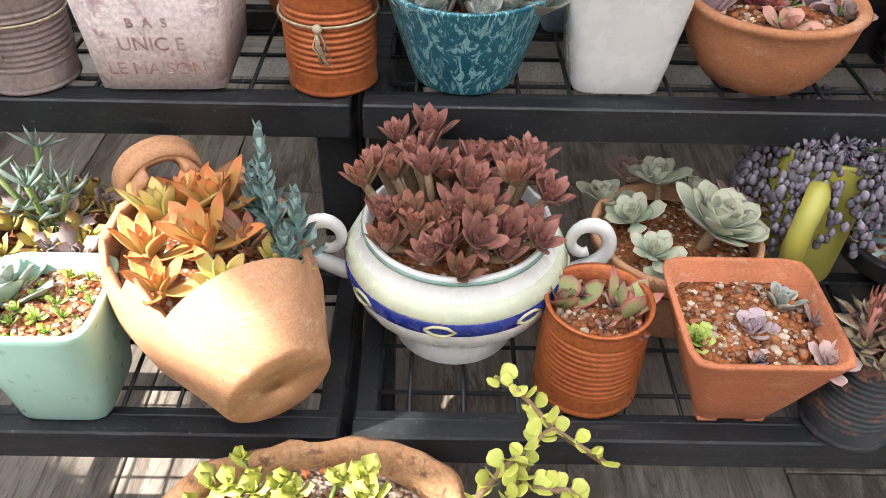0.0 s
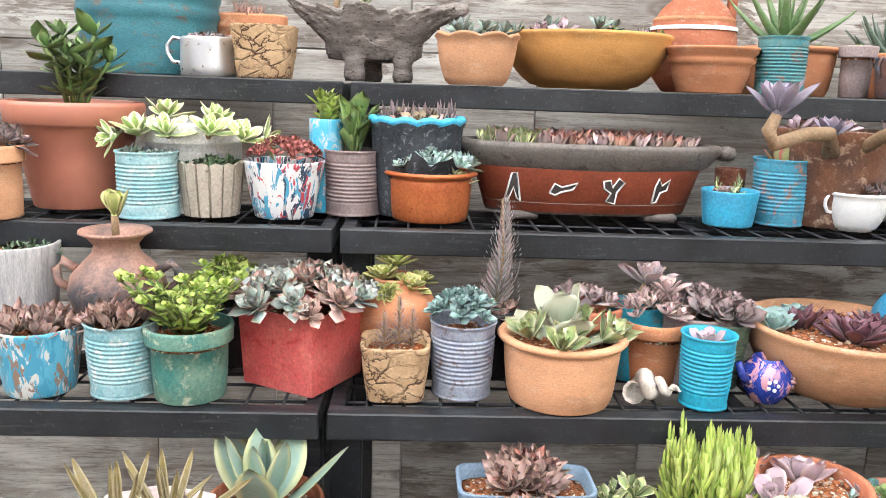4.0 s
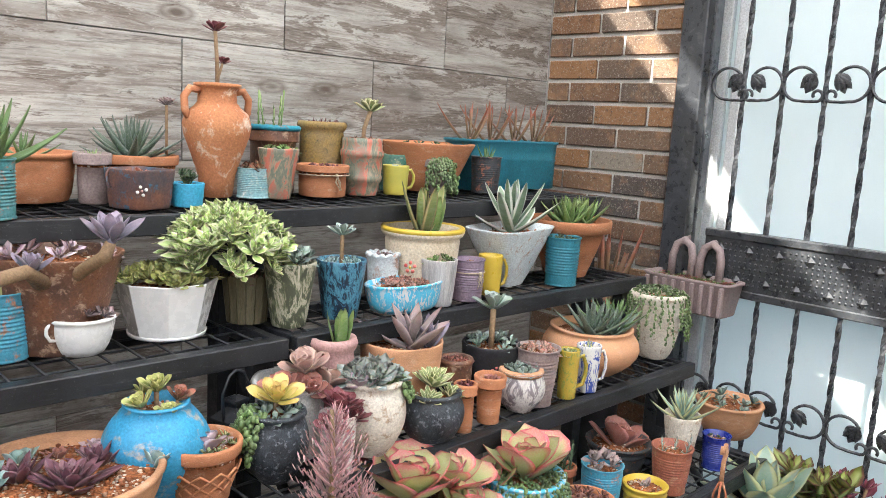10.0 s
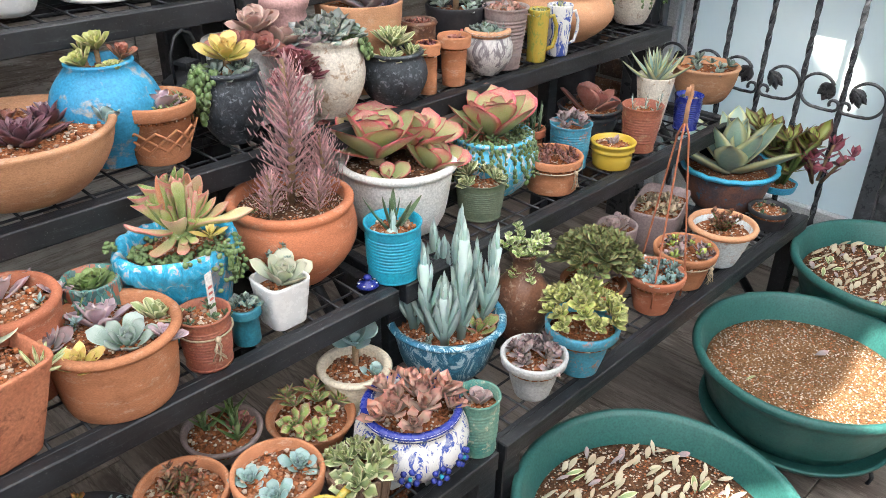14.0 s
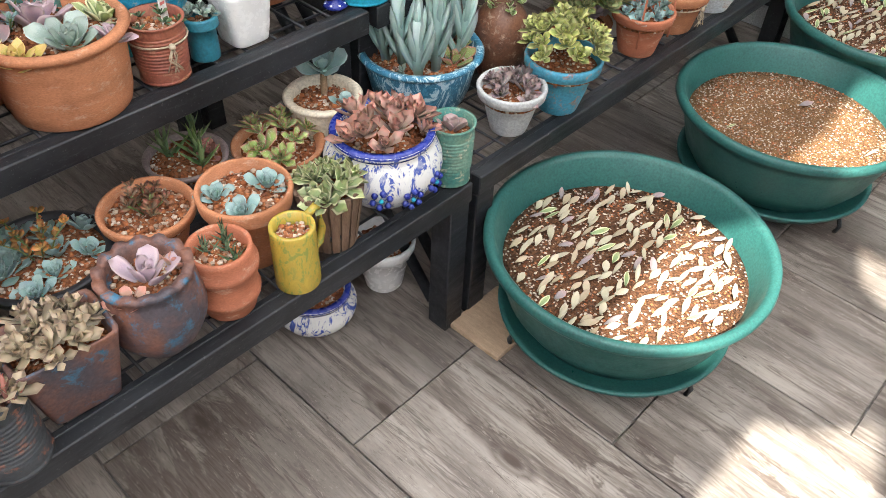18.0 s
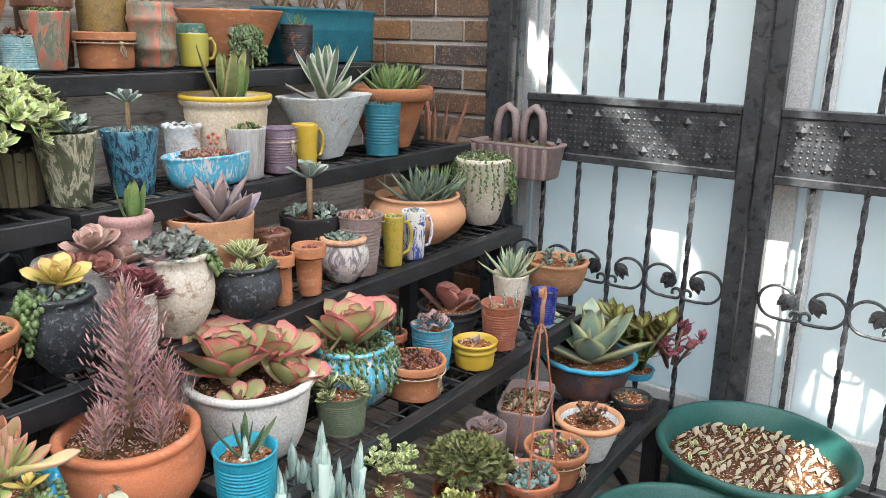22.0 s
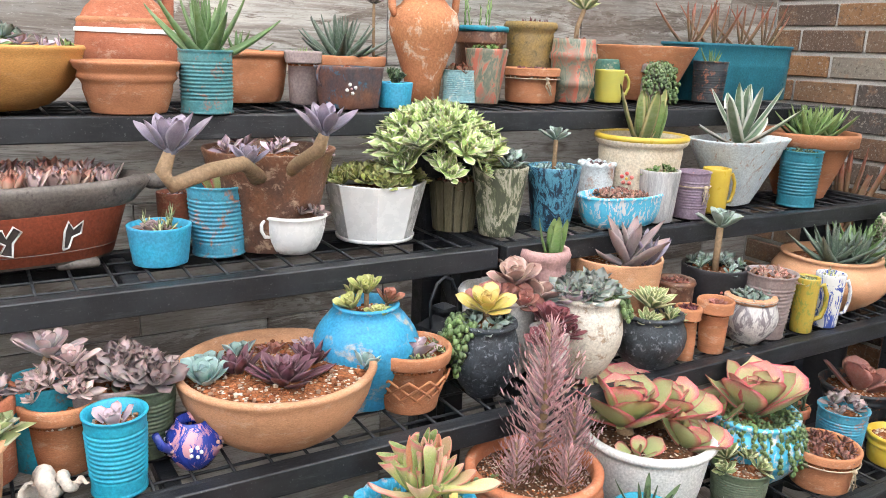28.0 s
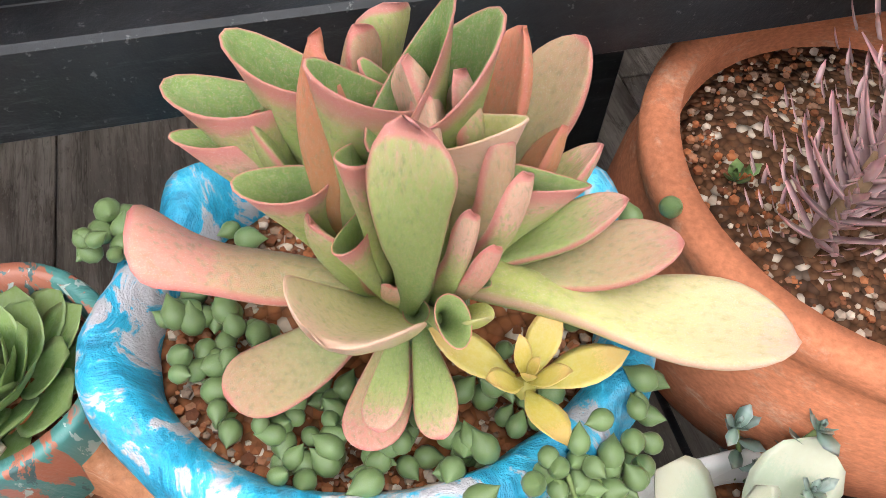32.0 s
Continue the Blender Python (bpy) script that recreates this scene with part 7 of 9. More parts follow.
pot("marbled_pot", "large blue and white marbled pot of upright blue fingers", 1.415, 0.718, 0.336, 0.074, 0.109, 0.106, "rim", BLUE_MARBLE, [S('chalk',.085,13,.2,n=17,lo=55,hi=84,wide=.95), R('gollum',.05,n=12,x=.02,y=-.06), R('gollum',.04,n=12,x=.07,y=-.03), C('grey',.02,6,.01)], rough=.02, grains=200)
pot("cement_pot", "small grey-white tapered pot of grey rosettes", 1.460, 0.544, 0.336, 0.033, 0.060, 0.087, "pot", GREYPOT, [C('mauve',.03,9,.015,n=16)])
pot("blue_pot", "blue patinated pot with a yellow-green succulent", 1.579, 0.527, 0.336, 0.037, 0.069, 0.105, "pot", BLUE_RUST, [C('olive',.03,26,.075,n=18,lo=15,spread=.15,shape='oval',wide=1.3)])
pot("jug_vase", "dark brown rough clay vase with a trailing variegated plant", 1.587, 0.678, 0.336, 0.039, 0.030, 0.191, "neck", BRONZE, [B('varieg',.015,16,.05,shape='pad',spread=1.5,n=6), B('varieg',.014,8,-.05,shape='pad',spread=1.1,n=8)], rough=.02)
pot("terracotta_pot", "terracotta pot overflowing with olive-green rosettes", 1.788, 0.644, 0.336, 0.045, 0.070, 0.055, "pot", TERRA, [C('moss',.034,40,.11,n=20,lo=15,spread=.25,shape='oval',wide=1.3), C('olive',.026,10,.1,n=16,lo=15,shape='oval',wide=1.2)])
pot("hanging_pot", "red plastic hanging pot with three hanger arms set on the shelf", 1.860, 0.541, 0.336, 0.037, 0.062, 0.091, "pot", TERRA_RED, [C('blue',.022,14,.02,n=14)])
pot("terracotta_pot", "terracotta pot with string and mixed small rosettes", 2.004, 0.552, 0.336, 0.047, 0.070, 0.088, "pot", TERRA, [C('mauve',.022,12,.015), C('lime',.018,6,.02)], string=.7)
pot("patchy_pot", "pink terracotta pot with pale blue patches", 2.151, 0.541, 0.336, 0.043, 0.075, 0.096, "plain", PALE_WASH, [B('bronze',.018,12,.04)], rimmat=TERRA_PALE)
pot("tray", "grey-pink oblong tray of small dry rosettes", 2.140, 0.700, 0.336, 0.083, 0.098, 0.107, "plain", MAUVE, [C('dry',.02,24,.015)], p=7, ay=.6, turn=18)
pot("purple_tray", "low tray pot of mauve rosettes", 1.986, 0.720, 0.336, 0.043, 0.048, 0.090, "plain", MAUVE, [R('mauve',.045,n=16,x=0), R('mauve',.035,n=14,x=.04,y=.02)])
pot("scalloped_pot", "blue and rust frilled pot holding a big grey agave", 2.470, 0.688, 0.336, 0.085, 0.121, 0.105, "rim", RUSTBLUE, [A('agave',.19,n=18,shape='agave',lo=15,hi=80,wide=1.3,split=True,name='agave')], petals=16, rimmat=SKY_PAINT)
pot("blue_pot", "small turquoise pot with a coleus-leaved plant", 2.653, 0.620, 0.336, 0.049, 0.054, 0.022, "plain", SKY_PAINT, [B('coleus',.07,10,.17,shape='blade',wide=1.6,spread=.9), B('magenta',.05,5,.12,shape='blade',x=.09,y=-.07,spread=1.0,wide=1.5)])
pot("black_pot", "small black plastic nursery pot", 2.412, 0.539, 0.336, 0.042, 0.052, 0.051, "pot", BLACK, [C('dark',.012,5,.01)])
pot("swan_pot", "little white swan-shaped pot half hidden among plants", 1.890, 0.620, 0.336, 0.027, 0.033, 0.078, "round", WHITE, [R('lilac',.05,n=12,x=-.05,shape='pad',lo=15)])
pot("white_pot", "plain white pot on the floor under the stand", 1.267, 0.665, 0.0, 0.037, 0.062, 0.117, "pot", WHITE, ())
pot("talavera_pot", "blue and white pot on the floor under the stand", 1.108, 0.680, 0.0, 0.045, 0.063, 0.085, "round", BLUE_TILE, (), rimmat=NAVY)


# ---- things with forms of their own ----
def solid(name, piece, mat, owner, label="", m=None, smooth=True):
    v, f, u = piece
    return part(name, mesh(name, v, f, mat, u, smooth), owner, m, label)


def driftwood_trough():
    ob = thing("driftwood_trough", "rough grey bark trough on stub legs with a yellow-green rosette", "planter", at(0.13, 1.49, 1.19, 4))

    def wave(th, r, z):
        q = noise.noise(Vector((math.cos(th) * 3, math.sin(th) * 3, z * 30)))
        s = noise.noise(Vector((math.cos(th) * 9, math.sin(th) * 9, z * 90)))
        end = abs(math.cos(th)) ** 4
        t = noise.noise(Vector((math.cos(th) * 30, math.sin(th) * 30, z * 260)))
        return r * (1 + 0.12 * q + 0.1 * s + 0.07 * t), z + (0.02 * end + 0.012 * q + 0.006 * s + 0.004 * t) * (z > 0.05)

    prof = [(0.03, 0.035), (0.075, 0.04), (0.1, 0.06), (0.118, 0.08), (0.14, 0.1), (0.155, 0.118), (0.16, 0.128), (0.148, 0.13), (0.13, 0.118), (0.12, 0.112)]
    fine = [tuple(np.array(a) + (np.array(b) - np.array(a)) * i / 5) for a, b in zip(prof, prof[1:]) for i in range(5)] + [prof[-1]]
    solid("trough_body", lathe(fine, 200, 2, 1.0, 0.5, wave), BARK, ob)
    for lx, ly in ((-0.035, -0.03), (0.055, -0.025), (0.0, 0.045)):
        solid("stub_leg", lathe([(0.016, 0), (0.02, 0.01), (0.017, 0.03), (0.026, 0.055), (0.03, 0.065)], 18, wave=rough_wave(0.14, lx * 50)), BARK, ob, m=at(lx, ly, 0))
    solid("branch_stub", tube([(0.12, 0, 0.125), (0.165, 0, 0.138), (0.175, 0.005, 0.141)], [0.02, 0.013, 0.01], 8), BARK, ob)
    solid("soil", lathe([(1e-4, 0.12), (0.06, 0.12), (0.125, 0.117), (0.125, 0.1)], 30, 2, 1, 0.5, cap=False), PEAT, ob)
    plant(ob, "stalk", "yellow", 0.045, 0.1, 0.118, x=-0.07, h=0.035, n=12, lo=35, lean=0.1)
    plant(ob, "stalk", "cream", 0.035, 0.1, 0.118, x=-0.025, h=0.025, n=10, lo=35, lean=0.3)


def water_jug():
    ob = thing("jug", "terracotta jug with a narrow neck, a handle and a white band", "jug", at(0.776, 1.6, 1.19))
    prof = [(0.05, 0), (0.056, 0.003), (0.075, 0.03), (0.086, 0.07), (0.087, 0.1), (0.082, 0.135), (0.066, 0.165), (0.042, 0.188), (0.026, 0.2), (0.021, 0.215), (0.021, 0.245), (0.026, 0.254), (0.027, 0.27), (0.023, 0.27), (0.018, 0.24)]
    body = solid("body", lathe(prof, 48), TERRA_RED, ob)
    solid("white_band", lathe([(0.0865, 0.122), (0.0862, 0.129), (0.084, 0.13), (0.083, 0.123)], 48, cap=False), WHITE_MATT, body)
    solid("relief_band", lathe([(0.08, 0.136), (0.0815, 0.142), (0.077, 0.148), (0.074, 0.142)], 48, cap=False, wave=lambda th, r, z: (r + 0.0012 * math.sin(40 * th), z)), TERRA, body)
    solid("handle", tube([(0.02, 0, 0.238), (0.045, 0, 0.25), (0.068, 0, 0.235), (0.076, 0, 0.19), (0.074, 0, 0.145), (0.07, 0, 0.13)], 0.0105, 10), TERRA_RED, ob)


def amphora():
    ob = thing("amphora", "tall weathered terracotta amphora with two handles and a dark red rosette", "amphora", at(1.385, 1.585, 1.19))
    prof = [(0.03, 0), (0.036, 0.003), (0.042, 0.05), (0.058, 0.1), (0.073, 0.14), (0.077, 0.165), (0.07, 0.19), (0.052, 0.205), (0.044, 0.215), (0.042, 0.24), (0.047, 0.247), (0.053, 0.25), (0.053, 0.257), (0.045, 0.258), (0.038, 0.245), (0.036, 0.24)]
    solid("body", lathe(prof, 48), mottled("peeling_terracotta", (0.5, 0.22, 0.1), (0.44, 0.17, 0.08), (0.66, 0.5, 0.38), scale=9, rough=0.85), ob)
    for s in (1, -1):
        solid("handle", tube([(s * 0.044, 0, 0.24), (s * 0.066, 0, 0.243), (s * 0.08, 0, 0.225), (s * 0.078, 0, 0.195), (s * 0.07, 0, 0.18)], 0.0085, 9), TERRA, ob)
    solid("soil", lathe([(1e-4, 0.246), (0.037, 0.244), (0.037, 0.236)], 20, cap=False), GRIT, ob)
    plant(ob, "stalk", "wine", 0.034, 0.03, 0.242, h=0.13, n=20, lo=15, lean=-0.05, shape="pad")
    plant(ob, "stalk", "wine", 0.024, 0.03, 0.242, h=0.06, n=12, lo=10, lean=0.2, shape="pad")


def oval_planter():
    ob = thing("oval_planter", "rust red oval planter with white-outlined signs and pink rosettes", "planter", at(0.515, 1.335, 0.97, 0))
    ay = 0.42
    body = solid("body", lathe([(0.165, 0.012), (0.178, 0.014), (0.2, 0.085), (0.205, 0.09), (0.19, 0.09)], 64, 2.3, 1, ay), mottled("rust_red_paint", (0.3, 0.07, 0.035), (0.25, 0.06, 0.03), rough=0.6), ob)
    GREYC = mottled("grey_brown_glaze", (0.11, 0.095, 0.085), (0.15, 0.13, 0.115), (0.07, 0.06, 0.055), rough=0.55)
    solid("base_band", lathe([(0.15, 0.009), (0.176, 0.01), (0.183, 0.03), (0.18, 0.031)], 64, 2.3, 1, ay), GREYC, ob)
    solid("rim", lathe([(0.2, 0.086), (0.214, 0.092), (0.232, 0.112), (0.238, 0.122), (0.232, 0.13), (0.214, 0.131), (0.205, 0.124), (0.2, 0.1)], 64, 2.2, 1, ay, cap=False), GREYC, ob)
    for lx in (-0.12, 0.12):
        for ly in (-0.05, 0.05):
            solid("foot", box(lx - 0.03, ly - 0.014, 0, lx + 0.03, ly + 0.014, 0.014, 0.004), GREYC, ob)
    for s in (1, -1):
        solid("knob", lathe([(0.006, -0.01), (0.012, 0), (0.014, 0.014), (0.011, 0.026), (0.004, 0.03)], 12), GREYC, ob, m=Matrix.Translation((s * 0.236, 0, 0.116)) @ Matrix.Rotation(s * math.pi / 2, 4, 'Y'))
    # four outlined signs on the front
    INK = mottled("dark_sign_paint", (0.04, 0.03, 0.028), (0.06, 0.05, 0.045), rough=0.7)
    forms = (((-0.014, -0.024), (-0.004, 0.022), (0.004, 0.024), (0.012, -0.024), (0.006, -0.02), (0.0, -0.002), (-0.007, -0.022)),
             ((-0.024, -0.008), (-0.016, 0.008), (-0.004, 0.002), (0.022, 0.01), (0.014, -0.002), (-0.004, -0.006), (-0.014, -0.012)),
             ((-0.018, 0.014), (-0.006, 0.016), (-0.002, 0.004), (0.008, 0.02), (0.018, 0.012), (0.006, -0.004), (0.004, -0.024), (-0.012, -0.02), (-0.004, -0.006), (-0.016, 0.002)),
             ((-0.014, -0.022), (-0.01, 0.006), (-0.004, 0.02), (0.002, 0.008), (0.016, 0.018), (0.012, 0.0), (0.0, -0.004), (-0.006, -0.02)))
    for i, form in enumerate(forms):
        cx, cz = -0.135 + 0.083 * i, 0.056

        def on(x, z, lift):
            q = (abs(x) / 0.192) ** 2.3
            return (x, -(1 - q) ** (1 / 2.3) * (0.192 + (z - 0.056) * 0.3) * ay - lift, z)
        pts = [on(cx + a, cz + b, 0.002) for a, b in form]
        solid("sign_outline", tube(pts + pts[:1], 0.0017, 6), WHITE_MATT, body)
        c = on(cx, cz, 0.0012)
        n = len(pts)
        solid("sign", ([on(cx + a * 0.95, cz + b * 0.95, 0.0016) for a, b in form] + [c], [(k, (k + 1) % n, n) for k in range(n)], [(0, 0)] * (n + 1)), INK, body, smooth=False)
    solid("soil", lathe([(1e-4, 0.118), (0.1, 0.118), (0.204, 0.115), (0.204, 0.1)], 40, 2.3, 1, ay, cap=False), GRIT, ob)
    ps = {"pink": [], "ghost": [], "cream": [], "blush": []}
    for i in range(120):
        q, a = 0.19 * math.sqrt((i + 0.5) / 120), i * 2.39996
        x, y = q * math.cos(a), q * math.sin(a) * ay
        col = "cream" if x < -0.09 and rng.random() < 0.7 else rng.choice(("pink", "blush", "pink", "blush", "ghost"))
        ps[col] += rosette_poses(rng.uniform(0.03, 0.042), 10, 50, 86, 0.9, (x, y, 0.116), jitter=0.4)
    for col, q in ps.items():
        v, f, u = leaves("spoon", q)
        tagged(part("rosette_carpet", mesh("rosette_carpet", v, f, LEAF[col], u), ob), kind="stuff")


def metal_box():
    ob = thing("metal_box", "dark teal painted metal box planter with dry grassy aloes", "planter", at(2.42, 1.63, 1.19))
    solid("body", lathe([(0.2, 0), (0.205, 0.003), (0.207, 0.09), (0.211, 0.095), (0.207, 0.1), (0.21, 0.145), (0.217, 0.148), (0.217, 0.155), (0.208, 0.155), (0.204, 0.13)], 64, 12, 1, 0.32), TEAL_METAL, ob)
    solid("soil", lathe([(1e-4, 0.14), (0.2, 0.138), (0.2, 0.12)], 40, 12, 1, 0.3, cap=False), PEAT, ob)
    for x in (-0.16, -0.06, 0.05, 0.15):
        plant(ob, "aloe", "bronze", 0.15, 0.1, 0.138, x=x, n=9, lo=35, hi=85, shape="sword", wide=0.5)


def printed_box():
    # a flared box with grip holes and three lines of worn printing
    ob = thing("printed_box", "pinkish white printed box planter with grip holes and brown aloe-like plants", "planter", at(-0.1, 0.81, 0.545, 2))
    h = 0.118
    body = solid("body", lathe([(0.056, 0), (0.062, 0.002), (0.066, 0.05), (0.072, h), (0.069, h), (0.062, 0.06), (0.058, 0.04)], 48, 14, 1, 1.15, lambda th, r, z: (r, z + (0.012 * abs(math.sin(th)) ** 6 if z > 0.1 else 0))), PINKBOX, ob)
    INK = mottled("faded_red_print", (0.32, 0.17, 0.16), (0.5, 0.4, 0.38), scale=60, rough=0.8)
    for z, text, w in ((0.07, "B  A  S", 0.014), (0.046, "UNIC E", 0.02), (0.02, "LE MAISON", 0.019)):
        cu = bpy.data.curves.new("print", 'FONT')
        cu.body, cu.size, cu.align_x, cu.extrude = text, w, 'CENTER', 0.0004
        cu.materials.append(INK)
        o = new("print", cu)
        o.parent = body
        o.matrix_basis = Matrix.Translation((0, -0.0712 - z * 0.106, z)) @ Matrix.Rotation(radians(96), 4, 'X')
    solid("grip_hole", box(-0.014, -0.0835, h - 0.012, 0.014, -0.08, h - 0.002, 0.001), BLACK, body)
    solid("grip_hole", box(-0.014, 0.08, h - 0.012, 0.014, 0.0835, h - 0.002, 0.001), BLACK, body)
    solid("soil", lathe([(1e-4, 0.1), (0.064, 0.098), (0.064, 0.08)], 30, 14, 1, 1.15, cap=False), GRIT, ob)
    for x, y, s in ((-0.03, 0.0, 0.11), (0.02, 0.03, 0.1), (0.0, -0.04, 0.07), (0.045, -0.03, 0.08)):
        plant(ob, "aloe", "tooth", s * 1.15, 0.05, 0.098, x=x, y=y, n=9, lo=25, hi=82, shape="sword", wide=1.2)
    plant(ob, "tower", "pink", 0.03, 0.05, 0.098, x=0.0, y=-0.05, h=0.06, n=8)
    plant(ob, "tower", "mauve", 0.03, 0.05, 0.098, x=0.045, y=0.0, h=0.06, n=8)


def lying_jug():
    # a jar laid on its side, its flank cut open as a planter
    ob = thing("lying_jug", "terracotta jar lying on its side, planted with orange succulents", "planter", at(-0.03, 0.585, 0.336))
    prof = [(1e-4, 0.0), (0.046, 0.0), (0.05, 0.003), (0.056, 0.02), (0.08, 0.075), (0.092, 0.125), (0.094, 0.16), (0.084, 0.2), (0.06, 0.232), (0.04, 0.245), (0.036, 0.262), (0.045, 0.285), (0.043, 0.288), (0.034, 0.264)]
    v, f, u = lathe(prof, 72, cap=False)
    # its axis runs from the disc of its foot, in front, to the neck behind
    turn = Matrix.Rotation(radians(-56), 4, 'Z')
    M = turn @ Matrix.Translation((0.135, 0, 0.078)) @ Matrix.Rotation(radians(-78), 4, 'Y')
    V = [M @ Vector(q) for q in v]
    inv = turn.inverted()
    loc = [inv @ q for q in V]

    def opened(face):
        c = sum((loc[i] for i in face), Vector()) / len(face)
        return c.z > 0.118 and ((c.x + 0.01) / 0.098) ** 2 + (c.y / 0.088) ** 2 < 1
    body = part("body", mesh("body", [tuple(q) for q in V], [g for g in f if not opened(g)], TERRA_PALE, u), ob)
    md = body.modifiers.new("wall", 'SOLIDIFY')
    md.thickness, md.offset = 0.008, -1
    on = lambda x, y, z: tuple(turn @ Vector((x, y, z)))   # noqa: E731
    solid("soil", ([on(-0.01 + 0.094 * math.cos(a), 0.078 * math.sin(a), 0.118) for a in [i * math.pi / 12 for i in range(24)]] + [on(-0.01, 0, 0.126)], [(i, (i + 1) % 24, 24) for i in range(24)], [(0, 0)] * 25), GRIT, ob)
    solid("lug", tube([on(-0.09, 0.055, 0.1), on(-0.105, 0.085, 0.12), on(-0.13, 0.075, 0.12), on(-0.14, 0.035, 0.1)], 0.01, 9), TERRA_PALE, ob)
    for x, y, col, s in ((-0.06, -0.02, "yellow", 0.06), (-0.02, -0.05, "orange", 0.055), (0.03, -0.055, "orange", 0.045), (0.055, -0.01, "yellow", 0.04), (-0.05, 0.03, "orange", 0.06), (0.0, 0.0, "orange", 0.06), (0.05, 0.04, "yellow", 0.035), (-0.075, 0.01, "orange", 0.05), (0.02, 0.03, "bronze", 0.05)):
        q = turn @ Vector((x, y, 0))
        plant(ob, "rosette", col, s, 0.07, 0.132, x=q.x, y=q.y, n=13, lo=18, hi=78, shape="oval", wide=0.75, tall=0.012, name="flame_rosette")
    for x, y, hh in ((0.0, 0.062, 0.12), (0.045, 0.07, 0.075), (0.025, 0.055, 0.07), (-0.03, 0.06, 0.06), (0.06, 0.05, 0.05)):
        q = Matrix.Translation(on(x, y, 0.122))
        ps = [q @ leaf_pose((0, 0, hh * i / 26), i * 2.4, radians(25 + 45 * i / 26), 0.024 * (1.2 - 0.6 * i / 26)) for i in range(26)]
        tagged(solid("green_stalk", join([leaves("oval", ps), moved(tube([(0, 0, 0), (0, 0, hh)], 0.003, 6), q)]), LEAF["blue"], ob), kind="stuff")


def tureen():
    ob = thing("tureen", "white porcelain tureen with a blue band and red-brown rosettes", "tureen", at(0.195, 0.632, 0.336) @ Matrix.Diagonal((1, 1, 1.2, 1)))
    solid("body", lathe([(0.056, 0), (0.063, 0.002), (0.058, 0.012), (0.056, 0.024), (0.08, 0.037), (0.1, 0.055), (0.108, 0.073), (0.107, 0.085), (0.098, 0.1), (0.088, 0.11), (0.09, 0.116), (0.085, 0.117), (0.08, 0.1)], 64), WHITE, ob)
    b = solid("blue_band", lathe([(0.1075, 0.074), (0.1088, 0.075), (0.1085, 0.085), (0.107, 0.086)], 64, cap=False), NAVY, ob)
    solid("cream_band", lathe([(0.1075, 0.087), (0.108, 0.088), (0.1, 0.1005), (0.098, 0.1)], 64, cap=False), glaze("pale_green_glaze", (0.62, 0.66, 0.5)), ob)
    solid("rim_line", lathe([(0.0895, 0.1105), (0.0915, 0.112), (0.0915, 0.114), (0.0895, 0.1145)], 64, cap=False), glaze("grey_green_line", (0.2, 0.32, 0.28)), ob)
    GOLD = glaze("pale_gold_motif", (0.6, 0.56, 0.34))
    for i in range(8):
        a = radians(-98 + 45 * i)
        pts = [(0.1095 * math.cos(a + q), 0.1095 * math.sin(a + q), 0.08 + w) for q, w in ((-.13, 0), (-.06, .004), (0, .0045), (.06, .004), (.13, 0), (.06, -.004), (0, -.0045), (-.06, -.004), (-.13, 0))]
        solid("motif", tube(pts, 0.0014, 5), GOLD, b)
    for s in (1, -1):
        way = [(s * 0.102, 0, 0.058), (s * 0.112, 0, 0.06)] + [(s * (0.126 + q * math.cos(a)), 0, 0.093 + q * 0.95 * math.sin(a)) for a, q in [(radians(-70 + 20 * i), 0.026 - 0.0009 * i) for i in range(19)]]
        solid("handle", tube(way, [0.0085 - 0.0002 * i for i in range(len(way))], 10), WHITE, ob)
    solid("soil", lathe([(1e-4, 0.108), (0.082, 0.105), (0.082, 0.1)], 30, cap=False), GRIT, ob)
    r = random.Random(5)
    for i in range(40):
        q, a = 0.088 * math.sqrt((i + 0.5) / 40), i * 2.39996
        x, y = q * math.cos(a), q * math.sin(a)
        h = 0.012 + 0.026 * max(0, 1 - q / 0.1) + r.uniform(-0.004, 0.012) + (0.024 if x < -0.015 and y > -0.02 else 0) + (0.016 if x > 0.04 and y > -0.02 else 0)
        plant(ob, "rosette", "rust" if r.random() < 0.75 else "bronze", r.uniform(0.022, 0.032), 0.08, 0.105 + h, x=x, y=y, n=24, lo=28, hi=84, shape="oval", wide=0.85, name="red_rosette")
        solid("stem", tube([(x * 0.6, y * 0.6, 0.1), (x, y, 0.105 + h)], 0.004, 6), STEMC, ob)


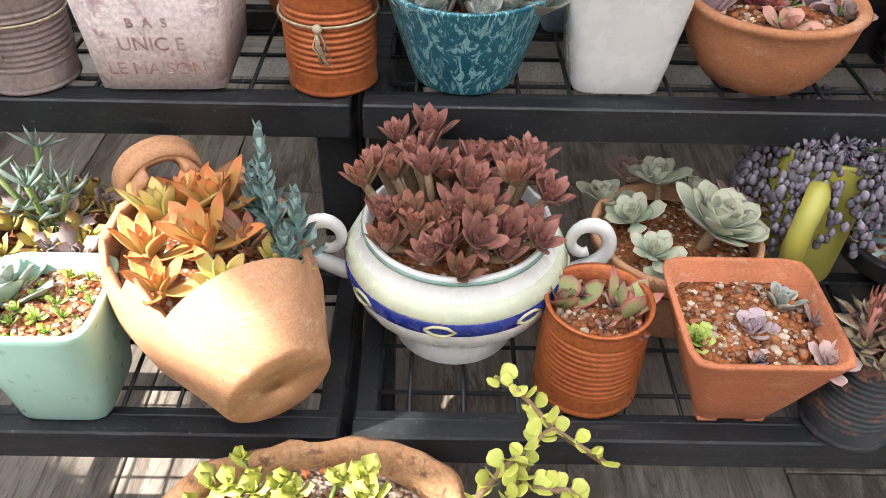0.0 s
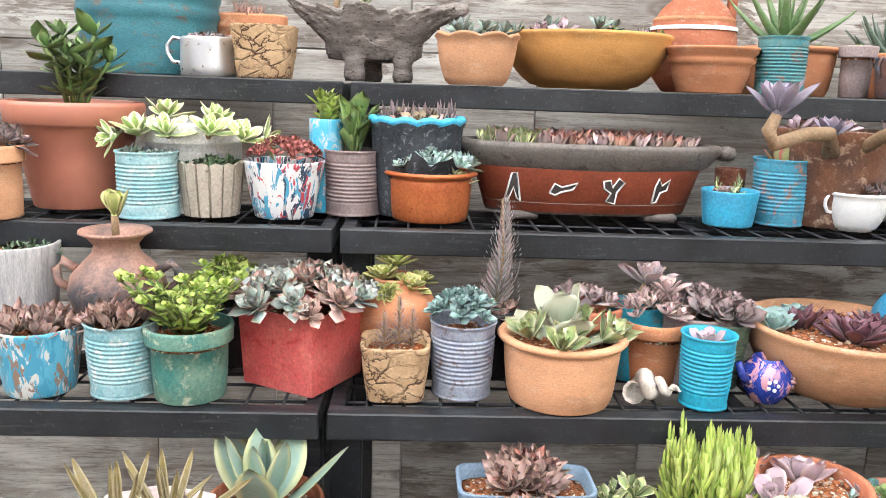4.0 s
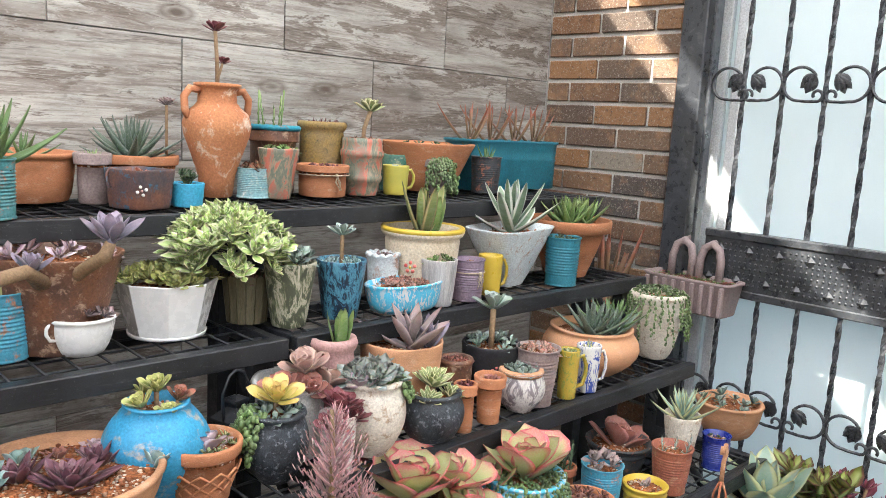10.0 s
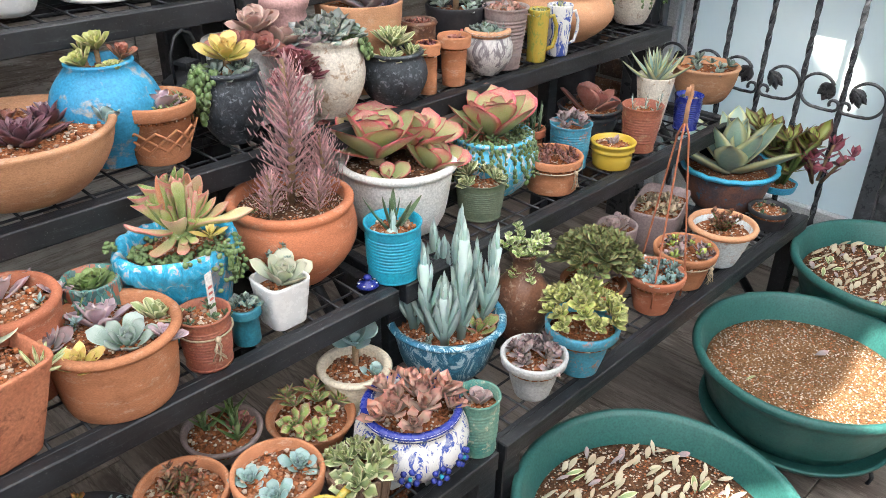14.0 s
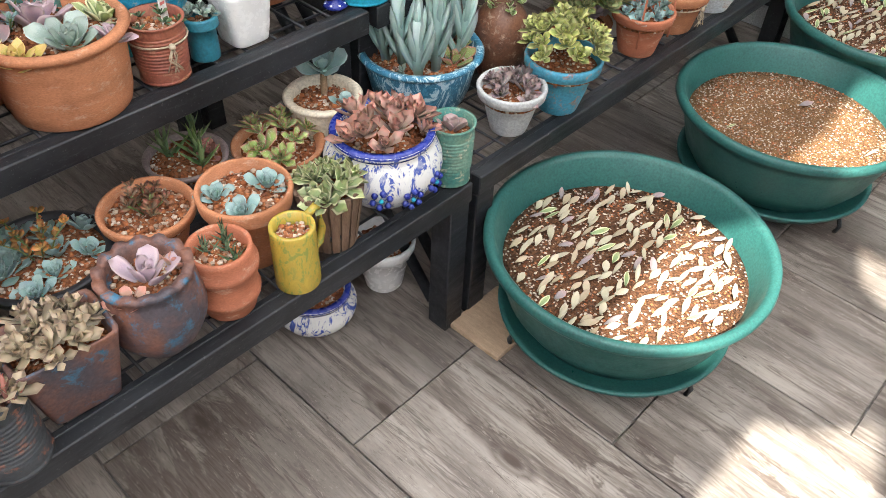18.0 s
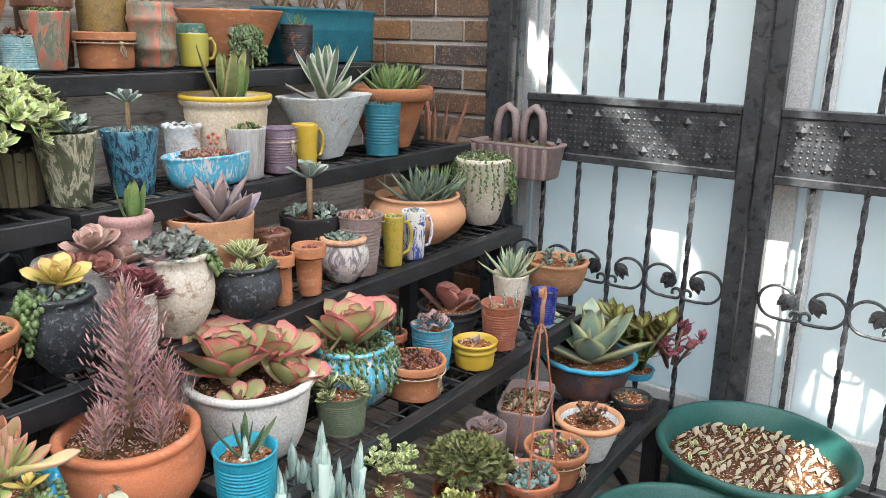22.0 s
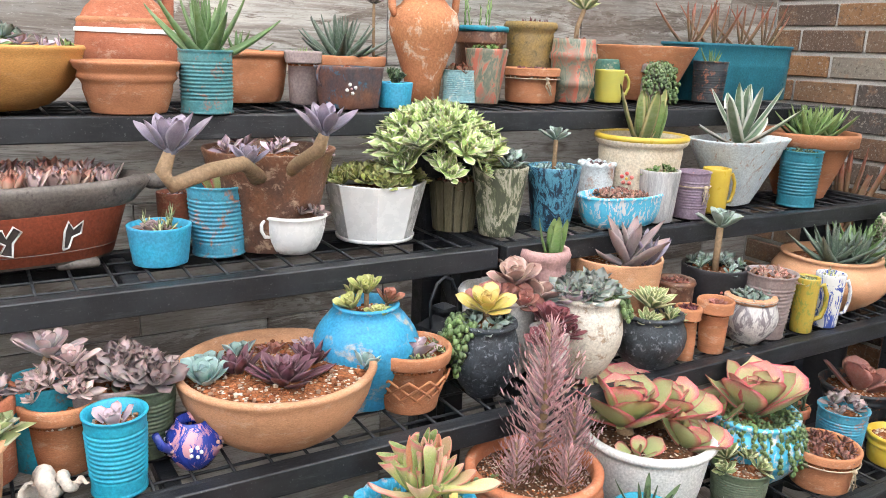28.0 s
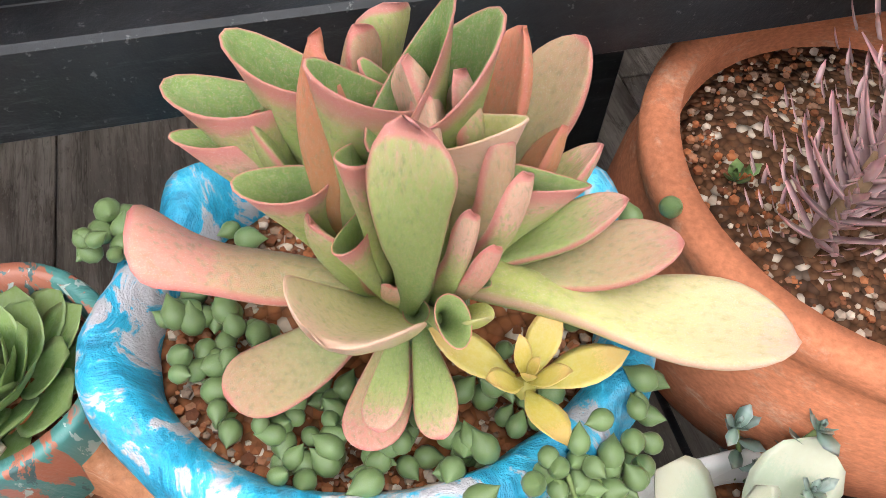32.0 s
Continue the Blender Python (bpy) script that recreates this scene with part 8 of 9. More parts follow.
def yellow_jug():
    ob, body = pot("pitcher", "olive yellow enamel pitcher overflowing with purple bead-leaved stems", 0.585, 0.745, 0.336, 0.05, 0.056, 0.165, "plain", YELLOW_GREEN, [C('plum', .016, 24, .03), B('plum', .013, 22, .045, spread=.7, n=7)], category="pitcher", grains=0)
    solid("handle", tube([(0.0, -0.054, 0.14), (0.0, -0.085, 0.145), (-0.004, -0.1, 0.11), (-0.004, -0.095, 0.06), (0, -0.055, 0.035)], 0.012, 10), YELLOW_GREEN, ob, m=Matrix.Rotation(radians(-25), 4, 'Z'))
    solid("spout", tube([(0, 0.045, 0.14), (0, 0.062, 0.16), (0, 0.075, 0.172)], [0.02, 0.018, 0.012], 9), YELLOW_GREEN, ob, m=Matrix.Rotation(radians(-60), 4, 'Z'))
    bs = []
    for i in range(26):
        a = radians(-90 + rng.uniform(-110, 80))
        L = rng.uniform(0.04, 0.12)
        for j in range(16):
            t = j / 15
            q = (math.cos(a) * (0.056 + 0.02 * math.sin(t * 1.6)) , math.sin(a) * (0.056 + 0.02 * math.sin(t * 1.6)), 0.17 - L * t)
            bs.append(ball(rng.uniform(0.0032, 0.0055), (q[0] + rng.uniform(-.008, .008), q[1] + rng.uniform(-.008, .008), q[2]), 4, 6, 1.3))
    v, f, u = join(bs)
    tagged(part("bead_foliage", mesh("bead_foliage", v, f, LEAF["plum"], u), ob), kind="stuff")


def trunk_pot():
    # the rough clay log in front of the lowest shelf
    ob = thing("log_pot", "round clay pot like a hollow log with sunlit jade plants", "pot", at(0.085, 0.35, 0))
    solid("body", lathe([(0.11, 0), (0.12, 0.01), (0.122, 0.1), (0.13, 0.29), (0.138, 0.36), (0.13, 0.367), (0.118, 0.355), (0.114, 0.31)], 96, 2, 1, 0.85, rough_wave(0.09, 3)), mottled("log_clay", (0.4, 0.2, 0.1), (0.5, 0.3, 0.16), (0.2, 0.1, 0.06), scale=14, rough=0.9, bump=0.9), ob)
    soil(ob, 0.116, 0.337, gritmat("pale_gravel", (0.3, 0.22, 0.17), (0.42, 0.34, 0.27), (0.24, 0.17, 0.13), 0.2), ay=0.85, grains=320)
    plant(ob, "bush", "sunny", 0.024, 0.1, 0.333, x=-0.02, y=-0.03, k=70, n=3, h=0.035, shape="pad", spread=0.35)
    r = random.Random(8)
    for way in (((0.1, 0.03, 0.345), (0.15, 0.06, 0.4), (0.19, 0.1, 0.395), (0.235, 0.08, 0.375)), ((0.19, 0.1, 0.395), (0.165, 0.125, 0.41), (0.145, 0.145, 0.405)), ((0.09, 0.0, 0.345), (0.14, 0.02, 0.385), (0.17, 0.07, 0.39)), ((0.15, 0.05, 0.385), (0.2, 0.05, 0.38), (0.215, 0.04, 0.375))):
        way = [Vector(q) for q in way]
        solid("stem", tube(way, 0.003, 6), STEMC, ob)
        twig = part("sprig", mesh("sprig", *ball(0.003, way[-1], 4, 6)[:2], LEAF["sunny"]), ob)
        for a, b in zip(way, way[1:]):
            n = max(2, int((b - a).length / 0.011))
            for i in range(n):
                q = a.lerp(b, (i + 0.7) / n)
                az = r.uniform(0, 6.28)
                for turn in (0, math.pi):
                    part("leaf", leaf_mesh("pad", "sunny"), twig, leaf_pose(q, az + turn, radians(r.uniform(10, 55)), r.uniform(0.013, 0.019), 1.1, r.uniform(-0.4, 0.4)))
    plant(ob, "bush", "sunny", 0.016, 0.05, 0.333, x=-0.05, y=0.06, k=2, n=4, h=0.05, shape="pad", spread=0.0)


def tub(x, y, label, heap, leafy, seed, z0=0.075):
    r = random.Random(seed)
    ob = thing("round_tub", label, "tub", at(x, y, 0), "green tubs on the floor")
    solid("tub_body", lathe([(0.16, z0), (0.17, z0 + 0.004), (0.2, z0 + 0.05), (0.225, z0 + 0.13), (0.234, z0 + 0.15), (0.244, z0 + 0.152), (0.248, z0 + 0.16), (0.246, z0 + 0.172), (0.236, z0 + 0.174), (0.228, z0 + 0.166), (0.214, z0 + 0.12), (0.2, z0 + 0.09)], 72), TUB, ob)
    solid("saucer", lathe([(0.15, z0 - 0.012), (0.19, z0 - 0.011), (0.203, z0 + 0.008), (0.21, z0 + 0.01), (0.21, z0 + 0.016), (0.2, z0 + 0.014), (0.186, z0 - 0.004), (0.15, z0 - 0.005)], 64), TUB, ob)
    for i in range(3):
        a = radians(25 + 120 * i)
        solid("stand_foot", tube([(0.17 * math.cos(a), 0.17 * math.sin(a), z0 - 0.01), (0.19 * math.cos(a), 0.19 * math.sin(a), 0.02), (0.185 * math.cos(a), 0.185 * math.sin(a), 0.0)], 0.005, 6), IRON, ob)
    zs = z0 + 0.115
    solid("soil", lathe([(1e-4, zs + 0.004), (0.08, zs + 0.005), (0.16, zs + 0.002), (0.21, zs - 0.002), (0.21, zs - 0.02)], 60, cap=False, wave=lambda th, q, w: (q, w + 0.003 * noise.noise(Vector((q * math.cos(th) * 20, q * math.sin(th) * 20, seed))) * (q < 0.2))), heap, ob)
    bs = []
    for i in range(1600):
        q, a = 0.2 * math.sqrt(r.random()), r.uniform(0, 6.283)
        bs.append(ball(r.uniform(0.0012, 0.0032), (q * math.cos(a), q * math.sin(a), zs + 0.004), 2, 5, 0.8))
    v, f, u = join(bs)
    tagged(part("gravel", mesh("gravel", v, f, GRAVEL, u, False), ob), kind="stuff")
    cols = ["pale", "pale", "pale", "dry", "dry", "cream", "mauve"]
    for i in range(leafy):
        q, a = 0.195 * math.sqrt((i + 0.5) / leafy), i * 2.39996 + r.uniform(-.2, .2)
        m = Matrix.Translation((q * math.cos(a), q * math.sin(a), zs + 0.008 + r.uniform(0, 0.003))) @ Euler((r.uniform(-.35, .35), r.uniform(-.2, .15), r.uniform(-0.7, 0.7))).to_matrix().to_4x4() @ Matrix.Diagonal((r.uniform(0.024, 0.04), r.uniform(0.014, 0.026), 0.026, 1)) @ Matrix.Translation((-0.5, 0, 0))
        part("leaf", leaf_mesh("oval", r.choice(cols)), ob, m)


def rack():
    ob = thing("shelf_rack", "black iron rack with mosaic shelves", "rack", at(2.46, -0.28, 0))
    MOS = Nodes("black_white_mosaic", 0.4)
    c = MOS.coords((1, 1, 1), False)
    cell = MOS.add("ShaderNodeSeparateColor", Color=MOS.voronoi(c, 110, "Color")).outputs[0]
    MOS.colour(MOS.mix(MOS.ramp(MOS.voronoi(c, 110, feature='DISTANCE_TO_EDGE'), (0.03, 1.0), (0.06, 0.0)), MOS.ramp(cell, (0.4, (0.66, 0.66, 0.66)), (0.5, (0.05, 0.05, 0.07)), (0.7, (0.05, 0.05, 0.07)), (0.75, (0.5, 0.42, 0.42))), (0.6, 0.58, 0.55)))
    for x, y in ((0, 0), (0.27, 0), (0, -0.62), (0.27, -0.62)):
        solid("rack_leg", box(x, y - 0.012, 0, x + 0.028, y + 0.012, 1.15, 0.003), IRON, ob, smooth=False)
    for z in (0.1, 0.44, 0.78):
        sh = solid("rack_shelf", box(-0.01, -0.64, z, 0.3, -0.014, z + 0.018, 0.003), mottled("rusty_shelf_edge", (0.3, 0.2, 0.1), (0.2, 0.12, 0.07), rough=0.7), ob, smooth=False)
        solid("mosaic", box(-0.002, -0.632, z + 0.019, 0.292, -0.022, z + 0.026, 0.001), MOS.mat, sh, smooth=False)
    pot("scalloped_bowl", "pale blue and white scalloped bowl of small aloes in red grit", 2.6, -0.42, 0.126, 0.055, 0.085, 0.075, "bowl", PALE_WASH, [S('bronze', .03, 9, .02, shape='spike', n=6)], petals=18, grains=120)
    pot("mauve_pot", "dusty pink pot on the mosaic shelf", 2.56, -0.62, 0.126, 0.05, 0.058, 0.11, "plain", PINK, [])
    pot("white_pot", "white weathered round pot of small cacti on the rack", 2.6, -0.42, 0.466, 0.055, 0.066, 0.095, "plain", WHITEWASH, [C('cream', .02, 9, .02, shape='finger', lo=40), A('aloe', .06, n=9, y=.02)], grains=20)


def sprayer():
    ob = thing("pressure_sprayer", "white plastic pressure sprayer with a bright green pump head", "sprayer", at(2.7, -0.2, 0, 20))
    TRANS = mottled("milky_plastic", (0.74, 0.75, 0.72), (0.68, 0.7, 0.67), rough=0.35, bump=0.02)
    b = solid("bottle", lathe([(0.05, 0), (0.066, 0.004), (0.07, 0.014), (0.071, 0.08), (0.066, 0.115), (0.05, 0.145), (0.034, 0.16), (0.03, 0.168)], 40), TRANS, ob)
    for i in range(4):
        a = radians(45 + 90 * i)
        solid("foot", ball(0.014, (0.05 * math.cos(a), 0.05 * math.sin(a), 0.008), 5, 8, 0.6), TRANS, b)
    solid("collar", lathe([(0.03, 0.158), (0.034, 0.16), (0.034, 0.19), (0.028, 0.196), (0.02, 0.2)], 28), GREEN_P, ob)
    solid("head", box(-0.02, -0.022, 0.196, 0.02, 0.022, 0.226, 0.005), GREEN_P, ob, smooth=False)
    solid("pump_rod", tube([(0, 0, 0.226), (0, 0, 0.254)], 0.006, 8), GREEN_P, ob)
    solid("pump_knob", lathe([(0.006, 0.25), (0.018, 0.254), (0.02, 0.26), (0.016, 0.266), (0.002, 0.267)], 20), GREEN_P, ob)
    solid("nozzle", tube([(-0.02, 0, 0.212), (-0.05, 0, 0.216), (-0.056, 0, 0.214)], [0.009, 0.007, 0.008], 9), GREEN_P, ob)
    solid("trigger", box(-0.052, -0.009, 0.115, -0.038, 0.009, 0.205, 0.004), GREEN_P, ob, smooth=False, m=Matrix.Rotation(radians(-8), 4, 'Y'))
    for z, w in ((0.085, 0.03), (0.074, 0.022), (0.055, 0.036)):
        solid("print_bar", box(-0.073, -0.03 - w / 2, z, -0.0715, -0.03 + w / 2, z + 0.006, 0.0004), BLACK, b, smooth=False, m=Matrix.Rotation(radians(70), 4, 'Z'))


def seashell():
    ob = thing("seashell", "small white spiral sea shell lying on the shelf", "shell", at(0.565, 1.015, 0.75, 160))
    V, F, U = [], [], []
    n, k = 60, 10
    for i in range(n + 1):
        t = i / n
        a, q, x = t * 18, 0.004 + 0.018 * t, -0.035 + 0.062 * t
        r = 0.003 + 0.013 * t
        for j in range(k):
            b = 2 * math.pi * j / k
            w = r * (1 + 0.18 * (i % 4 == 0))
            rad = q * 0.55 + w * math.cos(b)
            V.append((x + w * math.sin(b) * 0.9, rad * math.cos(a), 0.022 + rad * math.sin(a)))
            U.append((t, j / k))
    for i in range(n):
        for j in range(k):
            F.append((i * k + j, i * k + (j + 1) % k, (i + 1) * k + (j + 1) % k, (i + 1) * k + j))
    solid("shell", (V, F, U), mottled("shell_white", (0.68, 0.64, 0.58), (0.58, 0.5, 0.42), rough=0.5), ob)


def teapot(x, y, z):
    ob = thing("teapot", "tiny cobalt blue teapot painted with flowers", "teapot", at(x, y, z, 200))
    b = solid("body", lathe([(0.018, 0), (0.022, 0.002), (0.034, 0.02), (0.038, 0.035), (0.034, 0.052), (0.024, 0.062), (0.022, 0.068), (0.019, 0.068), (0.018, 0.055)], 32), BLUE_FLOWER, ob)
    solid("spout", tube([(0.034, 0, 0.035), (0.048, 0, 0.045), (0.056, 0, 0.064)], [0.009, 0.006, 0.005], 8), NAVY, ob)
    solid("handle", tube([(-0.034, 0, 0.05), (-0.052, 0, 0.05), (-0.056, 0, 0.034), (-0.05, 0, 0.02), (-0.034, 0, 0.02)], 0.0045, 8), NAVY, ob)
    for i in range(6):
        a = radians(60 * i)
        c = Vector((0.037 * math.cos(a), 0.037 * math.sin(a), 0.036))
        s = Vector((-math.sin(a), math.cos(a), 0))
        for j in range(5):
            q = c + 0.007 * (math.cos(j * 1.257) * s + math.sin(j * 1.257) * Vector((0, 0, 1)))
            solid("petal", ball(0.0032, q, 3, 6), WHITE if i % 2 else PINK, b)


def lantern(x, y, z):
    ob = thing("lantern", "dark grey metal lantern with a wire handle", "lantern", at(x, y, z, 15))
    for sx in (-1, 1):
        for sy in (-1, 1):
            solid("corner_post", box(sx * 0.026 - 0.003, sy * 0.026 - 0.003, 0.016, sx * 0.026 + 0.003, sy * 0.026 + 0.003, 0.085, 0.001), IRON, ob, smooth=False)
    solid("base", box(-0.034, -0.034, 0, 0.034, 0.034, 0.016, 0.004), IRON, ob, smooth=False)
    solid("lid", lathe([(0.046, 0.085), (0.046, 0.09), (0.03, 0.102), (0.016, 0.11), (0.014, 0.118), (0.024, 0.12), (0.022, 0.126), (0.002, 0.132)], 4), IRON, ob, smooth=False, m=Matrix.Rotation(radians(45), 4, 'Z'))
    for s in (-1, 1):
        solid("side_panel", box(s * 0.0255 - 0.001, -0.022, 0.018, s * 0.0255 + 0.001, 0.022, 0.084, 0.0005), DARK_TIN, ob, smooth=False)
    solid("wire_handle", tube([(-0.03, 0, 0.088), (-0.033, 0, 0.14), (-0.018, 0, 0.17), (0.0, 0, 0.178), (0.018, 0, 0.17), (0.033, 0, 0.14), (0.03, 0, 0.088)], 0.003, 7), IRON, ob)


def gate_basket(y0, y1, z0, z1):
    w = y1 - y0
    ob = thing("hanging_basket", "mauve-grey plastic trough hung over the gate plate, with dry red-green plants", "basket", at(GATE_X - 0.095, (y0 + y1) / 2, z0))
    h = z1 - z0
    b = solid("trough_body", lathe([(w * 0.42, 0), (w * 0.43, 0.003), (w * 0.48, h * 0.9), (w * 0.5, h * 0.93), (w * 0.5, h), (w * 0.47, h), (w * 0.45, h * 0.6)], 48, 7, 0.42, 1), MAUVE, ob)
    n = 9
    for i in range(n):
        yy = -w * 0.42 + w * 0.84 * i / (n - 1)
        solid("rib", box(-w * 0.21 - 0.006, yy - 0.006, 0.006, -w * 0.2 + 0.006, yy + 0.006, h * 0.9, 0.002), MAUVE, b, smooth=False)
    for yy in (w * 0.22, -w * 0.1):
        solid("grip", tube([(0.04, yy - 0.034, h * 0.85), (0.042, yy - 0.034, h + 0.05), (0.045, yy - 0.024, h + 0.085), (0.046, yy, h + 0.1), (0.045, yy + 0.024, h + 0.085), (0.042, yy + 0.034, h + 0.05), (0.04, yy + 0.034, h * 0.85)], 0.013, 8), MAUVE, ob)
        solid("grip_hook", tube([(0.046, yy, h + 0.1), (0.075, yy, h + 0.105), (0.09, yy, h + 0.08)], 0.011, 8), MAUVE, ob)
    solid("soil", lathe([(1e-4, h * 0.9), (w * 0.45, h * 0.88), (w * 0.45, h * 0.7)], 30, 7, 0.4, 1, cap=False), PEAT, ob)
    for col in ("red", "green"):
        ps = []
        for i in range(26):
            ps += rosette_poses(0.012, 5, 20, 70, 1, (rng.uniform(-.18, .18) * w, rng.uniform(-.43, .43) * w, h * 0.9))
        v, f, u = leaves("oval", ps)
        tagged(part("dry_growth", mesh("dry_growth", v, f, LEAF[col], u), ob), kind="stuff")


def vase():
    ob = thing("vase", "dark flaking vase with a flared lip and two small handles", "vase", at(-0.217, 1.088, 0.75))
    solid("body", lathe([(0.03, 0), (0.034, 0.003), (0.038, 0.05), (0.048, 0.085), (0.064, 0.112), (0.069, 0.132), (0.064, 0.154), (0.047, 0.173), (0.034, 0.186), (0.031, 0.198), (0.04, 0.21), (0.051, 0.216), (0.05, 0.22), (0.036, 0.215), (0.026, 0.2)], 44), VASE, ob)
    for s in (1, -1):
        solid("handle", tube([(s * 0.058, 0, 0.16), (s * 0.078, 0, 0.172), (s * 0.088, 0, 0.16), (s * 0.085, 0, 0.14), (s * 0.067, 0, 0.13)], 0.007, 8), VASE, ob)
    plant(ob, "stalk", "olive", 0.042, 0.03, 0.21, h=0.03, n=14, lo=58, hi=88, lean=0, shape="pad", wide=0.9)


def knobbed_lid(x, y, z):
    ob = thing("china_lid", "tiny cobalt blue china lid with white petals", "lid", at(x, y, z))
    solid("lid_body", lathe([(0.006, 0), (0.016, 0.001), (0.02, 0.004), (0.016, 0.009), (0.006, 0.012), (0.005, 0.015), (0.008, 0.019), (0.005, 0.023), (5e-4, 0.024)], 24), NAVY, ob)
    for i in range(7):
        a = i * 0.8976
        solid("petal", ball(0.0028, (0.015 * math.cos(a), 0.015 * math.sin(a), 0.0085), 3, 6, 0.5), WHITE, ob)


def hanger(x, y, z, top):
    """Arms of a hanging pot drawn together to a hook."""
    ob = thing("pot_hanger", "red plastic pot hanger with a pale hook standing up", "hanger", at(x, y, z))
    for i in range(3):
        a = radians(80 + 120 * i)
        solid("hanger_arm", tube([(0.052 * math.cos(a), 0.052 * math.sin(a), 0.03), (0.055 * math.cos(a), 0.055 * math.sin(a), 0.075), (0.012 * math.cos(a), 0.012 * math.sin(a), top - 0.06), (0.002, 0, top - 0.03)], 0.0022, 6), TERRA_RED, ob)
    solid("hook", tube([(0.002, 0, top - 0.035), (0.002, 0, top), (0.009, 0, top + 0.02), (0.004, 0, top + 0.036), (-0.006, 0, top + 0.034), (-0.009, 0, top + 0.02)], 0.0045, 8), TERRA_PALE, ob)


def jade_leaf(kind, nu=12, nv=20):
    """A thick jade leaf one long: a paddle, or one rolled into a trumpet that opens upwards."""
    V, F, U = [], [], []
    if kind in ("paddle", "cup", "wedge"):
        nu = 16
        fold, flare = {"cup": (2.6, 1.25), "paddle": (0.9, 1.0), "wedge": (-0.7, 1.25)}[kind]
        for i in range(nu + 1):
            u = 1 - (1 - i / nu) ** 1.5
            w = 0.085 + 0.15 * math.sin(math.pi * 0.5 * min(1, u / 0.78)) ** 2.4
            tip = math.sqrt(max(0.0, 1 - (max(0.0, u - 0.78) / 0.222) ** 2))
            if kind == "wedge":
                w, tip = 0.065 + 0.17 * u ** 1.4, max(0.0, 1 - (max(0.0, u - 0.84) / 0.162) ** 2.6) ** 0.5
            w, th = w * tip * flare, (0.075 - 0.035 * u) * max(0.15, tip)
            for j in range(nv):
                a = 2 * math.pi * j / nv
                y = math.cos(a) * w
                bow = 0.022 * math.sin(9 * u + 1.3) * math.cos(a) + 0.015 * math.sin(5 * u)
                V.append((u, y + 0.03 * u * math.sin(4 * u), math.sin(a) * th + fold * y * y - 0.05 * math.sin(u * 3.0) + 0.14 * u * u + bow))
                U.append((u, max(abs(math.cos(a)) ** 5, 0.95 * (u > 0.97))))
        rows = nu
    else:
        lip = [(i / nu, 1.0) for i in range(nu + 1)] + [(1.015, 1.03), (1.02, 0.97), (1.005, 0.9)] + [(1 - 0.08 * k, 0.84 - 0.03 * k) for k in range(1, 7)]
        for i, (u, f) in enumerate(lip):
            w = (0.09 + 0.075 * u ** 1.5 + 0.05 * max(0.0, u - 0.72) / 0.28) * f
            for j in range(nv):
                a = 2 * math.pi * j / nv
                cut = 0.5 + 0.5 * math.cos(a)
                sway = 0.02 * math.sin(2 * a + 0.6) * u ** 3
                V.append((u * (1 - 0.27 * cut * min(1.0, u) ** 2) + sway, w * math.sin(a) * (0.8 + 0.1 * u), w * 0.52 * math.cos(a) + 0.1 * u * u + 0.05 * u ** 4 * cut))
                U.append((u if i <= nu else u * 0.35, 1.0 if nu <= i <= nu + 2 else (0.75 if i == nu - 1 else 0.2)))
        rows = len(lip) - 1
    for i in range(rows):
        for j in range(nv):
            F.append((i * nv + j, (i + 1) * nv + j, (i + 1) * nv + (j + 1) % nv, i * nv + (j + 1) % nv))
    F.append(tuple(rows * nv + j for j in range(nv)))
    return V, F, U


def blue_paint():
    """Bright blue brushed over a pale ground, with bare clay in the hollows."""
    k = Nodes("bright_blue_brushed_clay", 0.4, 0, 0.5)
    co = k.coords((1, 1, 0.7), False)
    n, m, s = k.noise(co, 42, 6, 0.7, 1.2), k.noise(co, 14, 5, 0.65, 0.8), k.noise(co, 120, 4, 0.6)
    col = k.ramp(n, (0.38, (0.02, 0.26, 0.44)), (0.5, (0.03, 0.42, 0.66)), (0.57, (0.09, 0.5, 0.72)))
    col = k.mix(k.ramp(k.mix(0.35, n, m), (0.525, 0.0), (0.555, 0.9)), col, (0.58, 0.52, 0.54))
    col = k.mix(k.ramp(m, (0.3, 0.85), (0.4, 0.0)), col, (0.2, 0.22, 0.26))
    col = k.mix(k.ramp(k.noise(co, 20, 6, 0.7, 0.5), (0.6, 0.0), (0.68, 0.8)), col, (0.5, 0.36, 0.32))
    k.colour(k.mix(0.3, col, k.mix(1.0, col, k.ramp(s, (0.3, 0.55), (0.7, 1.3)), 'MULTIPLY')))
    k.bump(k.mix(0.4, n, s), 0.9, 0.006)
    return k.mat


